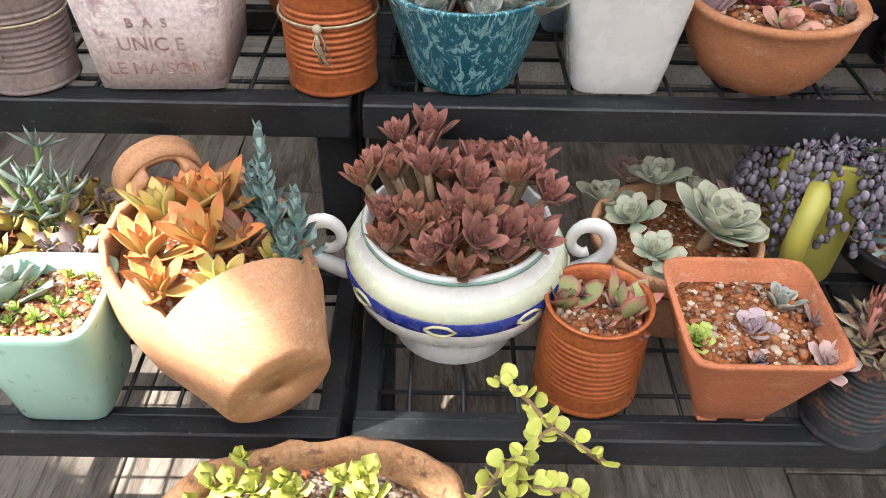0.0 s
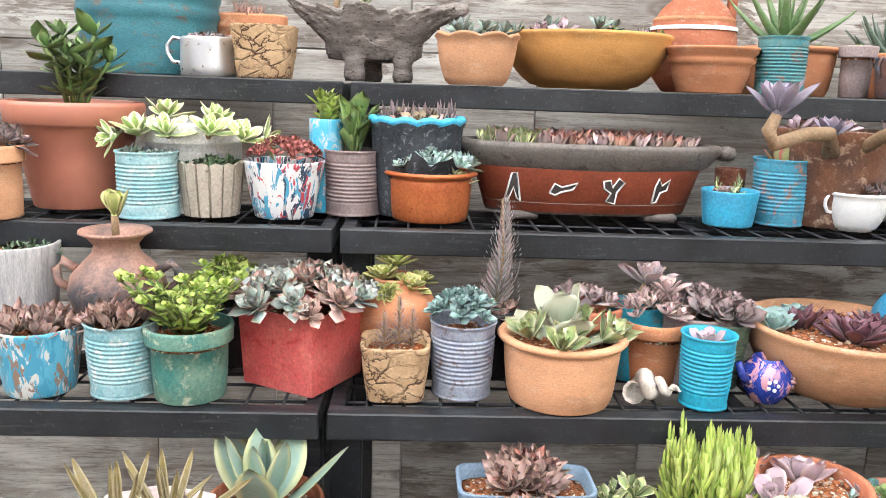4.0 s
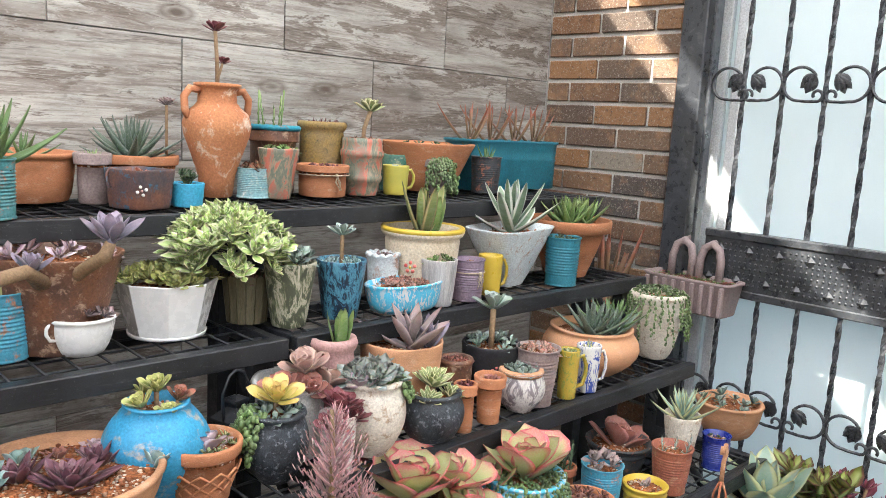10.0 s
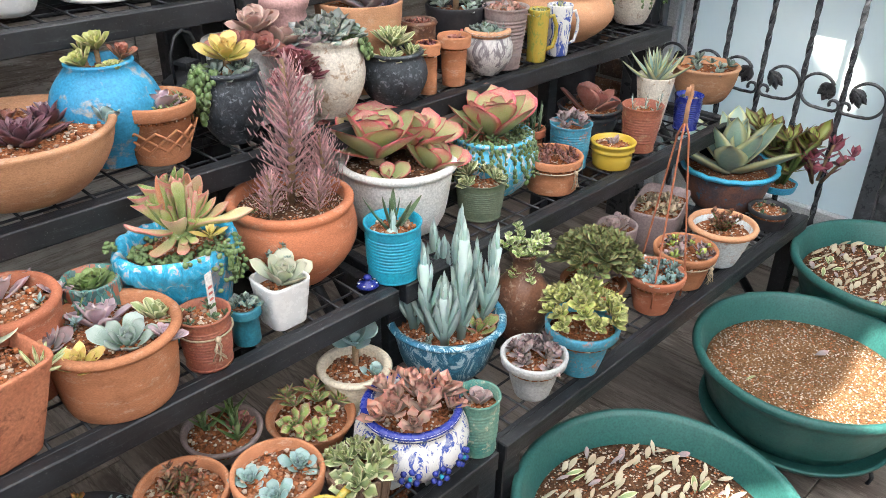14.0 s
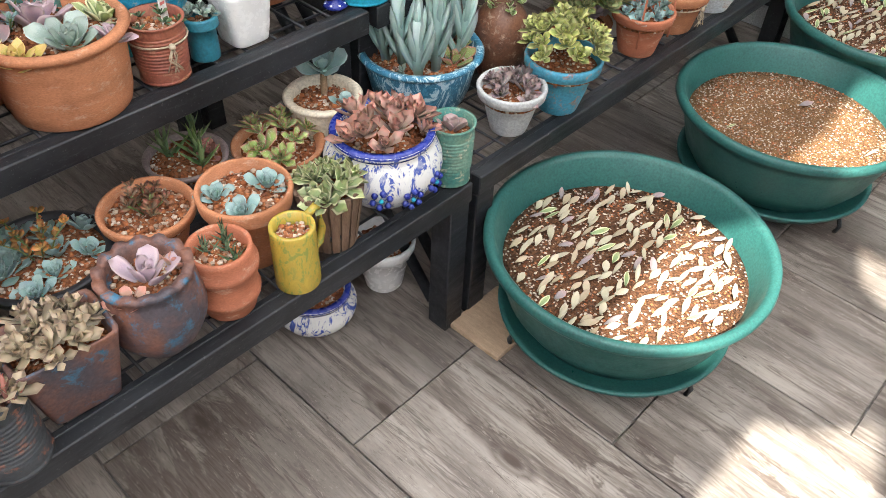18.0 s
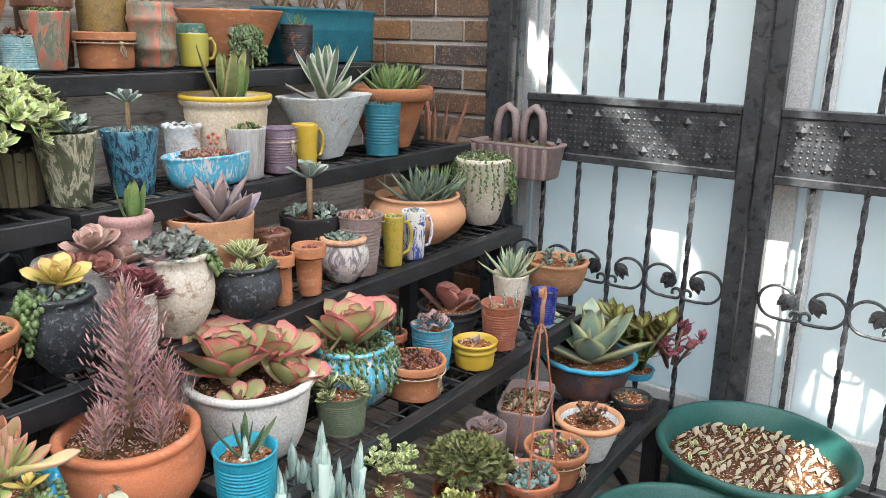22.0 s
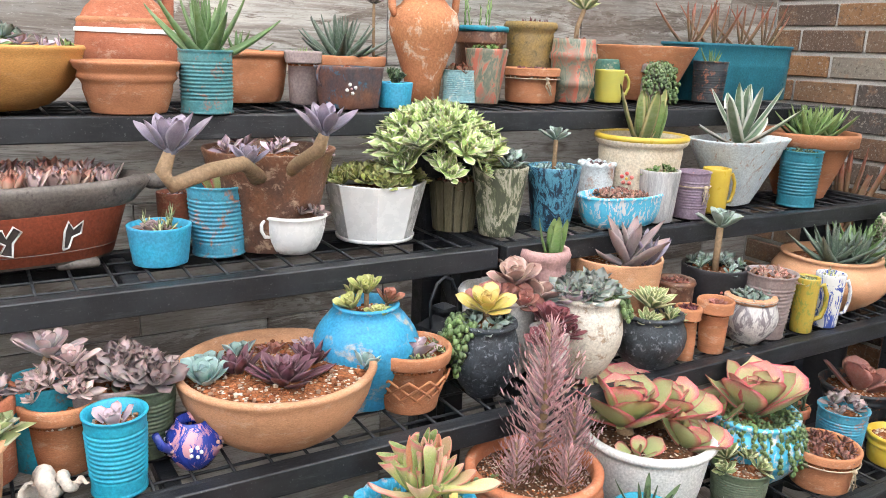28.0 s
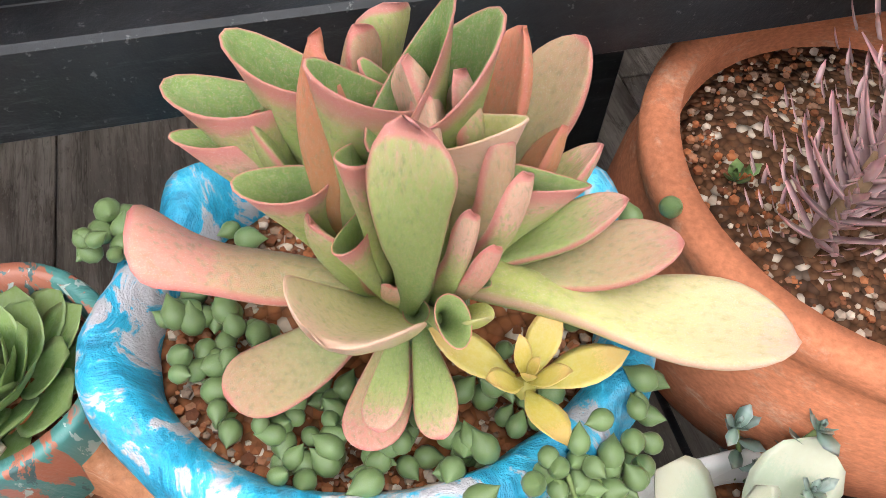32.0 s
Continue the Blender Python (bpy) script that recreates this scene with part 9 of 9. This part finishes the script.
def jade_pot(x, y):
    """The bright blue pot of trumpet-leaved jade, spoon leaves and trailing beads."""
    ob = thing("blue_clay_pot", "bright blue hand-painted clay pot with jade and trailing beads", "pot", at(x, y, 0.545))

    def wave(th, r, z):
        c, s = math.cos(th), math.sin(th)
        q = noise.noise(Vector((c * 1.5, s * 1.5, z * 14)))
        w = noise.noise(Vector((c * 4.5, s * 4.5, z * 36)))
        groove = noise.noise(Vector((c * 8, s * 8, 3 + z * 5)))
        top = max(0.0, min(1.0, (z - 0.09) / 0.03))
        return r * (1 + 0.04 * q + 0.03 * w * (0.4 + top) + 0.05 * groove * (1 - top)), z + (0.007 * q + 0.006 * w) * top
    prof = [(0.062, 0), (0.069, 0.003), (0.072, 0.03), (0.078, 0.06), (0.084, 0.09), (0.087, 0.104), (0.092, 0.112), (0.097, 0.122), (0.098, 0.132), (0.095, 0.142), (0.089, 0.147), (0.082, 0.145), (0.077, 0.136), (0.076, 0.12), (0.074, 0.11)]
    solid("body", lathe(prof, 120, 2.0, 1.0, 0.84, wave), blue_paint(), ob, m=at(0, 0.008, 0))
    zs = 0.126
    soil(ob, 0.078, zs, GRIT, ay=0.9, grains=1500, grain=0.55)
    r = random.Random(11)
    shapes = {}
    for kind in ("paddle", "trumpet", "cup", "wedge"):
        v, f, u = jade_leaf(kind)
        shapes[kind] = {c: mesh("leaf", v, f, LEAF[c], u) for c in ("gollum", "russet", "rusty", "spoon", "yellowg")}
    hub = part("jade_plant", mesh("jade_plant", *ball(0.02, (0.006, -0.004, zs + 0.03), 6, 10)[:2], LEAF["gollum"]), ob, label="cluster of green trumpet leaves with red rims")
    def leaf(kind, col, az, el, size, wide, roll):
        """One leaf from the heart of the plant: its way round, its rise, its length and its breadth."""
        a = radians(az)
        base = Vector((0.006 + 0.007 * math.cos(a), -0.004 + 0.007 * math.sin(a), zs + 0.037))
        part("leaf", shapes[kind][col], hub, leaf_pose(base, a, radians(el), size, wide, roll))

    leaf("paddle", "russet", 127, 77, 0.089, 0.31, 0.0)
    leaf("wedge", "gollum", 98, 74, 0.088, 0.36, 0.2)
    leaf("trumpet", "gollum", 17, 82, 0.093, 0.51, 0.0)
    leaf("paddle", "rusty", 23, 65, 0.085, 0.44, -0.2)
    leaf("paddle", "russet", 22, 47, 0.084, 0.62, -0.2)
    leaf("trumpet", "gollum", 144, 62, 0.087, 0.44, 0.2)
    leaf("trumpet", "gollum", 151, 48, 0.084, 0.54, 0.3)
    leaf("paddle", "rusty", 173, 75, 0.095, 0.22, 0.3)
    leaf("trumpet", "gollum", -173, 80, 0.093, 0.30, 0.0)
    leaf("trumpet", "gollum", 37, 88, 0.097, 0.25, 0.0)
    leaf("trumpet", "gollum", 157, 44, 0.075, 0.30, 0.4)
    leaf("trumpet", "gollum", -179, 58, 0.067, 0.57, 0.3)
    leaf("wedge", "russet", 170, 18, 0.076, 0.85, 0.3)
    leaf("wedge", "gollum", -105, 74, 0.093, 0.4, 0.0)
    leaf("trumpet", "gollum", -134, 75, 0.085, 0.26, 0.3)
    leaf("paddle", "russet", -41, 72, 0.076, 0.31, -0.3)
    leaf("trumpet", "spoon", -30, 77, 0.079, 0.43, -0.2)
    leaf("paddle", "rusty", -5, 56, 0.069, 0.28, -0.3)
    leaf("paddle", "gollum", -3, 43, 0.068, 0.37, -0.2)
    leaf("trumpet", "gollum", -25, 58, 0.067, 0.36, -0.3)
    leaf("paddle", "gollum", -40, 65, 0.068, 0.37, -0.3)
    leaf("paddle", "gollum", -14, 34, 0.066, 0.41, 0.0)
    leaf("paddle", "russet", -20, 21, 0.075, 0.58, 0.0)
    leaf("cup", "spoon", -130, 38, 0.056, 1.1, 0.0)
    leaf("paddle", "russet", -161, -19, 0.056, 0.95, 0.0)
    leaf("paddle", "russet", -118, -24, 0.044, 0.91, 0.0)
    leaf("paddle", "gollum", -114, -4, 0.042, 0.61, 0.0)
    leaf("paddle", "gollum", -93, -4, 0.044, 0.62, 0.2)
    leaf("paddle", "yellowg", -70, 40, 0.042, 0.44, 0.0)
    leaf("trumpet", "gollum", -85, 41, 0.041, 0.59, -0.2)
    leaf("trumpet", "gollum", -134, 65, 0.063, 0.26, 0.3)
    leaf("paddle", "gollum", -180, 74, 0.059, 0.38, 0.0)
    leaf("paddle", "gollum", -161, 60, 0.054, 0.60, 0.2)
    leaf("paddle", "gollum", -71, 68, 0.062, 0.27, -0.2)
    leaf("paddle", "russet", -63, 59, 0.055, 0.32, -0.2)
    leaf("paddle", "gollum", 29, 90, 0.092, 0.23, 0.0)
    leaf("trumpet", "gollum", 145, 86, 0.082, 0.20, 0.2)
    leaf("paddle", "gollum", -68, 86, 0.082, 0.21, 0.0)
    leaf("paddle", "gollum", -3, 81, 0.083, 0.27, -0.2)
    leaf("paddle", "gollum", 158, 68, 0.072, 0.33, 0.2)
    leaf("paddle", "gollum", 155, 54, 0.070, 0.36, 0.2)
    for i in range(26):
        leaf("paddle" if i % 3 else "trumpet", "gollum", i * 137.5, r.uniform(40, 85), r.uniform(0.016, 0.032), r.uniform(0.5, 0.9), r.uniform(-0.4, 0.4))
    part("spoon_leaf", shapes["paddle"]["spoon"], ob, leaf_pose((0.018, -0.01, zs + 0.049), radians(-33), radians(2), 0.094, 0.66, -0.1), "long pale yellow-pink spoon leaf")
    q = (0.03, -0.044, zs + 0.034)
    star = part("yellow_star", mesh("yellow_star", *ball(0.004, q, 4, 6)[:2], LEAF["yellow"]), ob)
    for m in rosette_poses(0.03, 9, 4, 70, 0.75, q):
        part("leaf", leaf_mesh("oval", "yellow"), star, m)
    # round beads in the pot and over its rim
    bead = mesh("bead", *lathe([(1e-4, -1), (0.5, -0.86), (0.87, -0.48), (1, 0), (0.87, 0.48), (0.5, 0.9), (0.16, 1.3), (1e-4, 1.55)], 12, cap=False)[:2], LEAF["pearl"], [(0.7, 0.2)] * 96)
    for i in range(236):
        d = i / 236
        if d < 0.28:
            a, w, pz = radians(r.uniform(150, 255)), r.uniform(0.038, 0.071), zs + r.uniform(0.004, 0.016)
        elif d < 0.5:
            a, w, pz = radians(r.uniform(-125, -40)), r.uniform(0.046, 0.077), zs + r.uniform(0.004, 0.018)
        elif d < 0.62:
            a, w, pz = radians(r.uniform(-30, 150)), r.uniform(0.056, 0.074), zs + r.uniform(0.003, 0.014)
        elif d < 0.94:
            f = r.random() ** 1.3
            a, w, pz = radians(-62) + r.gauss(0, 0.24) * (1 - 0.4 * f), 0.092 + 0.014 * min(1, f * 4) + r.uniform(-0.004, 0.006), 0.152 - 0.065 * f
        else:
            a, w, pz = radians(r.choice((152, 152, 5))) + r.gauss(0, 0.07), 0.096 + r.uniform(-0.01, 0.01), 0.149 + r.uniform(-0.004, 0.006)
        s = r.uniform(0.0028, 0.0047)
        part("bead", bead, ob, Matrix.Translation((w * math.cos(a), 0.84 * w * math.sin(a) + 0.008, pz)) @ Euler((r.uniform(-1.5, 1.5), r.uniform(-1.5, 1.5), r.uniform(0, 6))).to_matrix().to_4x4() @ Matrix.Diagonal((s, s, s * 1.1, 1)))
    for i in range(4):
        a = radians(-62) + r.gauss(0, 0.15)
        solid("strand", tube([(q * math.cos(a), 0.84 * q * math.sin(a) + 0.008, z) for q, z in ((0.085, zs + 0.012), (0.098, 0.15), (0.112, 0.13), (0.112, 0.095))], 0.0008, 5), STEMG, ob)


driftwood_trough()
water_jug()
amphora()
oval_planter()
metal_box()
printed_box()
lying_jug()
tureen()
yellow_jug()
trunk_pot()
tub(1.468, 0.27, "round green plastic tub of leaf cuttings in gravel on a saucer", PEAT, 170, 1)
tub(2.085, 0.266, "round green plastic tub of brown seed grit, half in the sun", gritmat("sown_grit", (0.2, 0.1, 0.045), (0.27, 0.15, 0.07), (0.15, 0.08, 0.04), 0.1, 330), 3, 2)
tub(2.545, 0.25, "round green plastic tub of small leaf cuttings by the gate", PEAT, 150, 3, 0.115)
rack()
sprayer()
seashell()
teapot(0.734, 1.026, 0.75)
lantern(1.19, 1.14, 0.75)
gate_basket(0.935, 1.23, 0.86, 0.965)
vase()
knobbed_lid(1.268, 0.765, 0.545)
jade_pot(0.998, 0.876)
hanger(1.862, 0.533, 0.336, 0.45)


def plant_tag(x, y, z):
    ob = thing("plant_tag", "narrow white plastic plant tag stuck in grit", "plant tag", at(x, y, z, 20))
    solid("tag_blade", box(-0.007, -0.0006, -0.01, 0.007, 0.0006, 0.075, 0.0003), WHITE_MATT, ob, smooth=False)
    for k in range(3):
        solid("print_bar", box(-0.0045, -0.0014, 0.03 + 0.01 * k, 0.0035, -0.0008, 0.034 + 0.01 * k, 0.0002), REDCUBE, ob, smooth=False)


def foot_plate(x, y):
    ob = thing("foot_plate", "pale wooden plate on the floor under the stand leg", "plate", at(x, y, 0))
    PALEWOOD = mottled("pale_wood", (0.46, 0.33, 0.22), (0.38, 0.27, 0.18), rough=0.8, stretch=(8, 1, 1))
    solid("board", box(-0.07, -0.06, 0, 0.07, 0.06, 0.012, 0.002), PALEWOOD, ob, smooth=False)


plant_tag(0.984, 0.772, 0.612)
foot_plate(1.34, 0.43)


def crooked_stems(owner):
    """Bare bent stems with blue-grey heads, growing out over the barrel's rim."""
    ways = (((-0.04, -0.08, 0.13), (-0.09, -0.15, 0.165), (-0.15, -0.2, 0.165), (-0.205, -0.215, 0.15), (-0.215, -0.215, 0.17), (-0.205, -0.215, 0.195)),
            ((0.0, -0.07, 0.13), (0.005, -0.13, 0.16), (0.015, -0.18, 0.185), (0.02, -0.19, 0.21)),
            ((-0.05, -0.08, 0.13), (-0.07, -0.12, 0.15), (-0.075, -0.13, 0.16)))
    for pts, s in zip(ways, (0.062, 0.055, 0.04)):
        solid("bent_stem", tube(pts, [0.011] * (len(pts) - 1) + [0.008], 8), STEMC, owner)
        head = part("blue_head", mesh("blue_head", *ball(s * 0.14, pts[-1])[:2], LEAF["plum"]), owner)
        for m in rosette_poses(s, 20, 30, 85, 0.95, pts[-1]):
            part("leaf", leaf_mesh("oval", "plum"), head, m)


crooked_stems(next(o for o in bpy.data.objects if o.name == "brown_barrel"))


# ---- painted and pressed ornament on some of the pots ----
def skin(owner, f):
    """Radius and height of a pot's side at the fraction f of its height."""
    body = next(o for o in owner.children if o.name.startswith("body"))
    top = max(v.co.z for v in body.data.vertices)
    rows = sorted((abs(v.co.z - f * top), math.hypot(v.co.x, v.co.y)) for v in body.data.vertices)
    near = rows[0][0] + 0.13 * top
    return max(r for d, r in rows if d <= near), f * top, body


def blossoms(name, ways, f, size, mat, heart, n=5):
    owner = next(o for o in bpy.data.objects if o.name == name)
    r, z, body = skin(owner, f)
    for k, az in enumerate(ways):
        a = radians(az) - owner.matrix_basis.to_euler().z
        out, side = Vector((math.cos(a), math.sin(a), 0)), Vector((-math.sin(a), math.cos(a), 0))
        c = out * (r + 0.0005) + Vector((0, 0, z + 0.12 * z * (k % 2)))
        for i in range(n):
            q = 2 * math.pi * i / n + 0.3
            solid("petal", ball(size * 0.42, c + size * (math.cos(q) * side + math.sin(q) * Vector((0, 0, 1))), 4, 8), mat, body)
        solid("flower_heart", ball(size * 0.3, c + out * 0.0015, 4, 8), heart, body)


def lattice(name, n=12):
    owner = next(o for o in bpy.data.objects if o.name == name)
    r0, z0, body = skin(owner, 0.14)
    r1, z1, _ = skin(owner, 0.62)
    for k in range(n):
        for s in (1, -1):
            pts = []
            for i in range(9):
                t = i / 8
                a, r = 2 * math.pi * k / n + s * t * 1.05, (r0 + (r1 - r0) * t) - 0.0012
                pts.append((r * math.cos(a), r * math.sin(a), z0 + (z1 - z0) * t))
            solid("lattice_rib", tube(pts, 0.0022, 5), TERRA, body)


blossoms("cream_pot", (-150, -120, -95), 0.5, 0.011, REDCUBE, YELLOW)
blossoms("black_star_pot", (-150, -125, -100), 0.55, 0.009, REDCUBE, YELLOW)
blossoms("talavera_pot", (-165, -135, -105, -75), 0.42, 0.013, NAVY, TURQ, 6)
blossoms("square_tin", (-110,), 0.5, 0.008, WHITE_MATT, PINK, 4)
lattice("lattice_pot")


# ---- the pieces of wall and floor ----
def tile_mesh(name, w, h, t, mat, axis):
    b = (0, 0, 0, w, t, h) if axis == 'y' else (0, 0, 0, w, h, t)
    v, f, u = box(*b, 0.0012)
    return mesh(name, v, f, mat, u, False)


wt = tile_mesh("wall_tile", 0.597, 0.297, 0.008, WALLTILE, 'y')
for row in range(-5, 6):
    z = 1.558 + 0.3 * row
    if z + 0.3 < 0 or z > 3.2:
        continue
    x = -3.6 + (0.49 if row % 2 == 0 else 0.2)
    while x < 2.25:
        part("wall_tile", wt, wall_north, at(x + 0.0015, WALL_Y, z + 0.0015))
        x += 0.6
    part("wall_tile", tile_mesh("wall_tile", 2.82 - x - 0.003, 0.297, 0.008, WALLTILE, 'y'), wall_north, at(x + 0.0015, WALL_Y, z + 0.0015))
ft = tile_mesh("floor_tile", 0.302, 0.597, 0.006, FLOORTILE, 'z')
OFF = {0: 0.425, 1: 0.12, 2: -0.16, 3: -0.44, 4: 0.08}
for c in range(-10, 7):
    x = 0.97 + 0.305 * c
    y0 = OFF.get(c % 5, 0.0)
    y = y0 - 0.6 * 6
    while y < 1.75:
        if y > -2.2:
            part("floor_tile", ft, floor, at(x + 0.0015, y + 0.0015, -0.0055))
        y += 0.6
BRICK = Nodes("brown_brick", 0.85, 0, 0.25)
kb = BRICK
co = kb.coords((1, 1, 1))
oi = kb.add("ShaderNodeObjectInfo")
bc = kb.ramp(oi.outputs["Random"], (0.0, (0.075, 0.068, 0.066)), (0.2, (0.2, 0.105, 0.055)), (0.38, (0.12, 0.095, 0.078)), (0.56, (0.27, 0.14, 0.065)), (0.72, (0.15, 0.11, 0.085)), (0.86, (0.3, 0.27, 0.22)), (1.0, (0.22, 0.12, 0.07)))
bc = kb.mix(kb.ramp(kb.noise(co, 130, 7, 0.8, 0.5), (0.54, 0.0), (0.62, 0.75)), bc, (0.4, 0.36, 0.3))
bc = kb.mix(kb.ramp(kb.noise(co, 70, 7, 0.8, 0.4), (0.54, 0.0), (0.64, 0.8)), bc, (0.05, 0.04, 0.036))
bc = kb.mix(kb.ramp(kb.noise(co, 14, 5, 0.7), (0.52, 0.0), (0.66, 0.5)), bc, (0.34, 0.19, 0.1))
kb.colour(bc)
kb.bump(kb.noise(co, 60, 7, 0.8), 0.9, 0.005)
bk = mesh("brick", *box(0, 0, 0, 0.012, 0.205, 0.064, 0.003)[:2], BRICK.mat, None, False)
bh = mesh("brick", *box(0, 0, 0, 0.012, 0.09, 0.064, 0.003)[:2], BRICK.mat, None, False)
for row in range(0, 40):
    z = 0.01 + row * 0.078
    y = WALL_Y - 0.005
    first = row % 2
    while y > 1.26:
        w = 0.09 if first or y - 0.205 < 1.25 else 0.205
        first = 0
        if y - w < 1.245:
            break
        part("brick", bh if w < 0.1 else bk, wall_east, at(GATE_X + rng.uniform(-0.002, 0.002), y - w, z))
        y -= w + 0.011
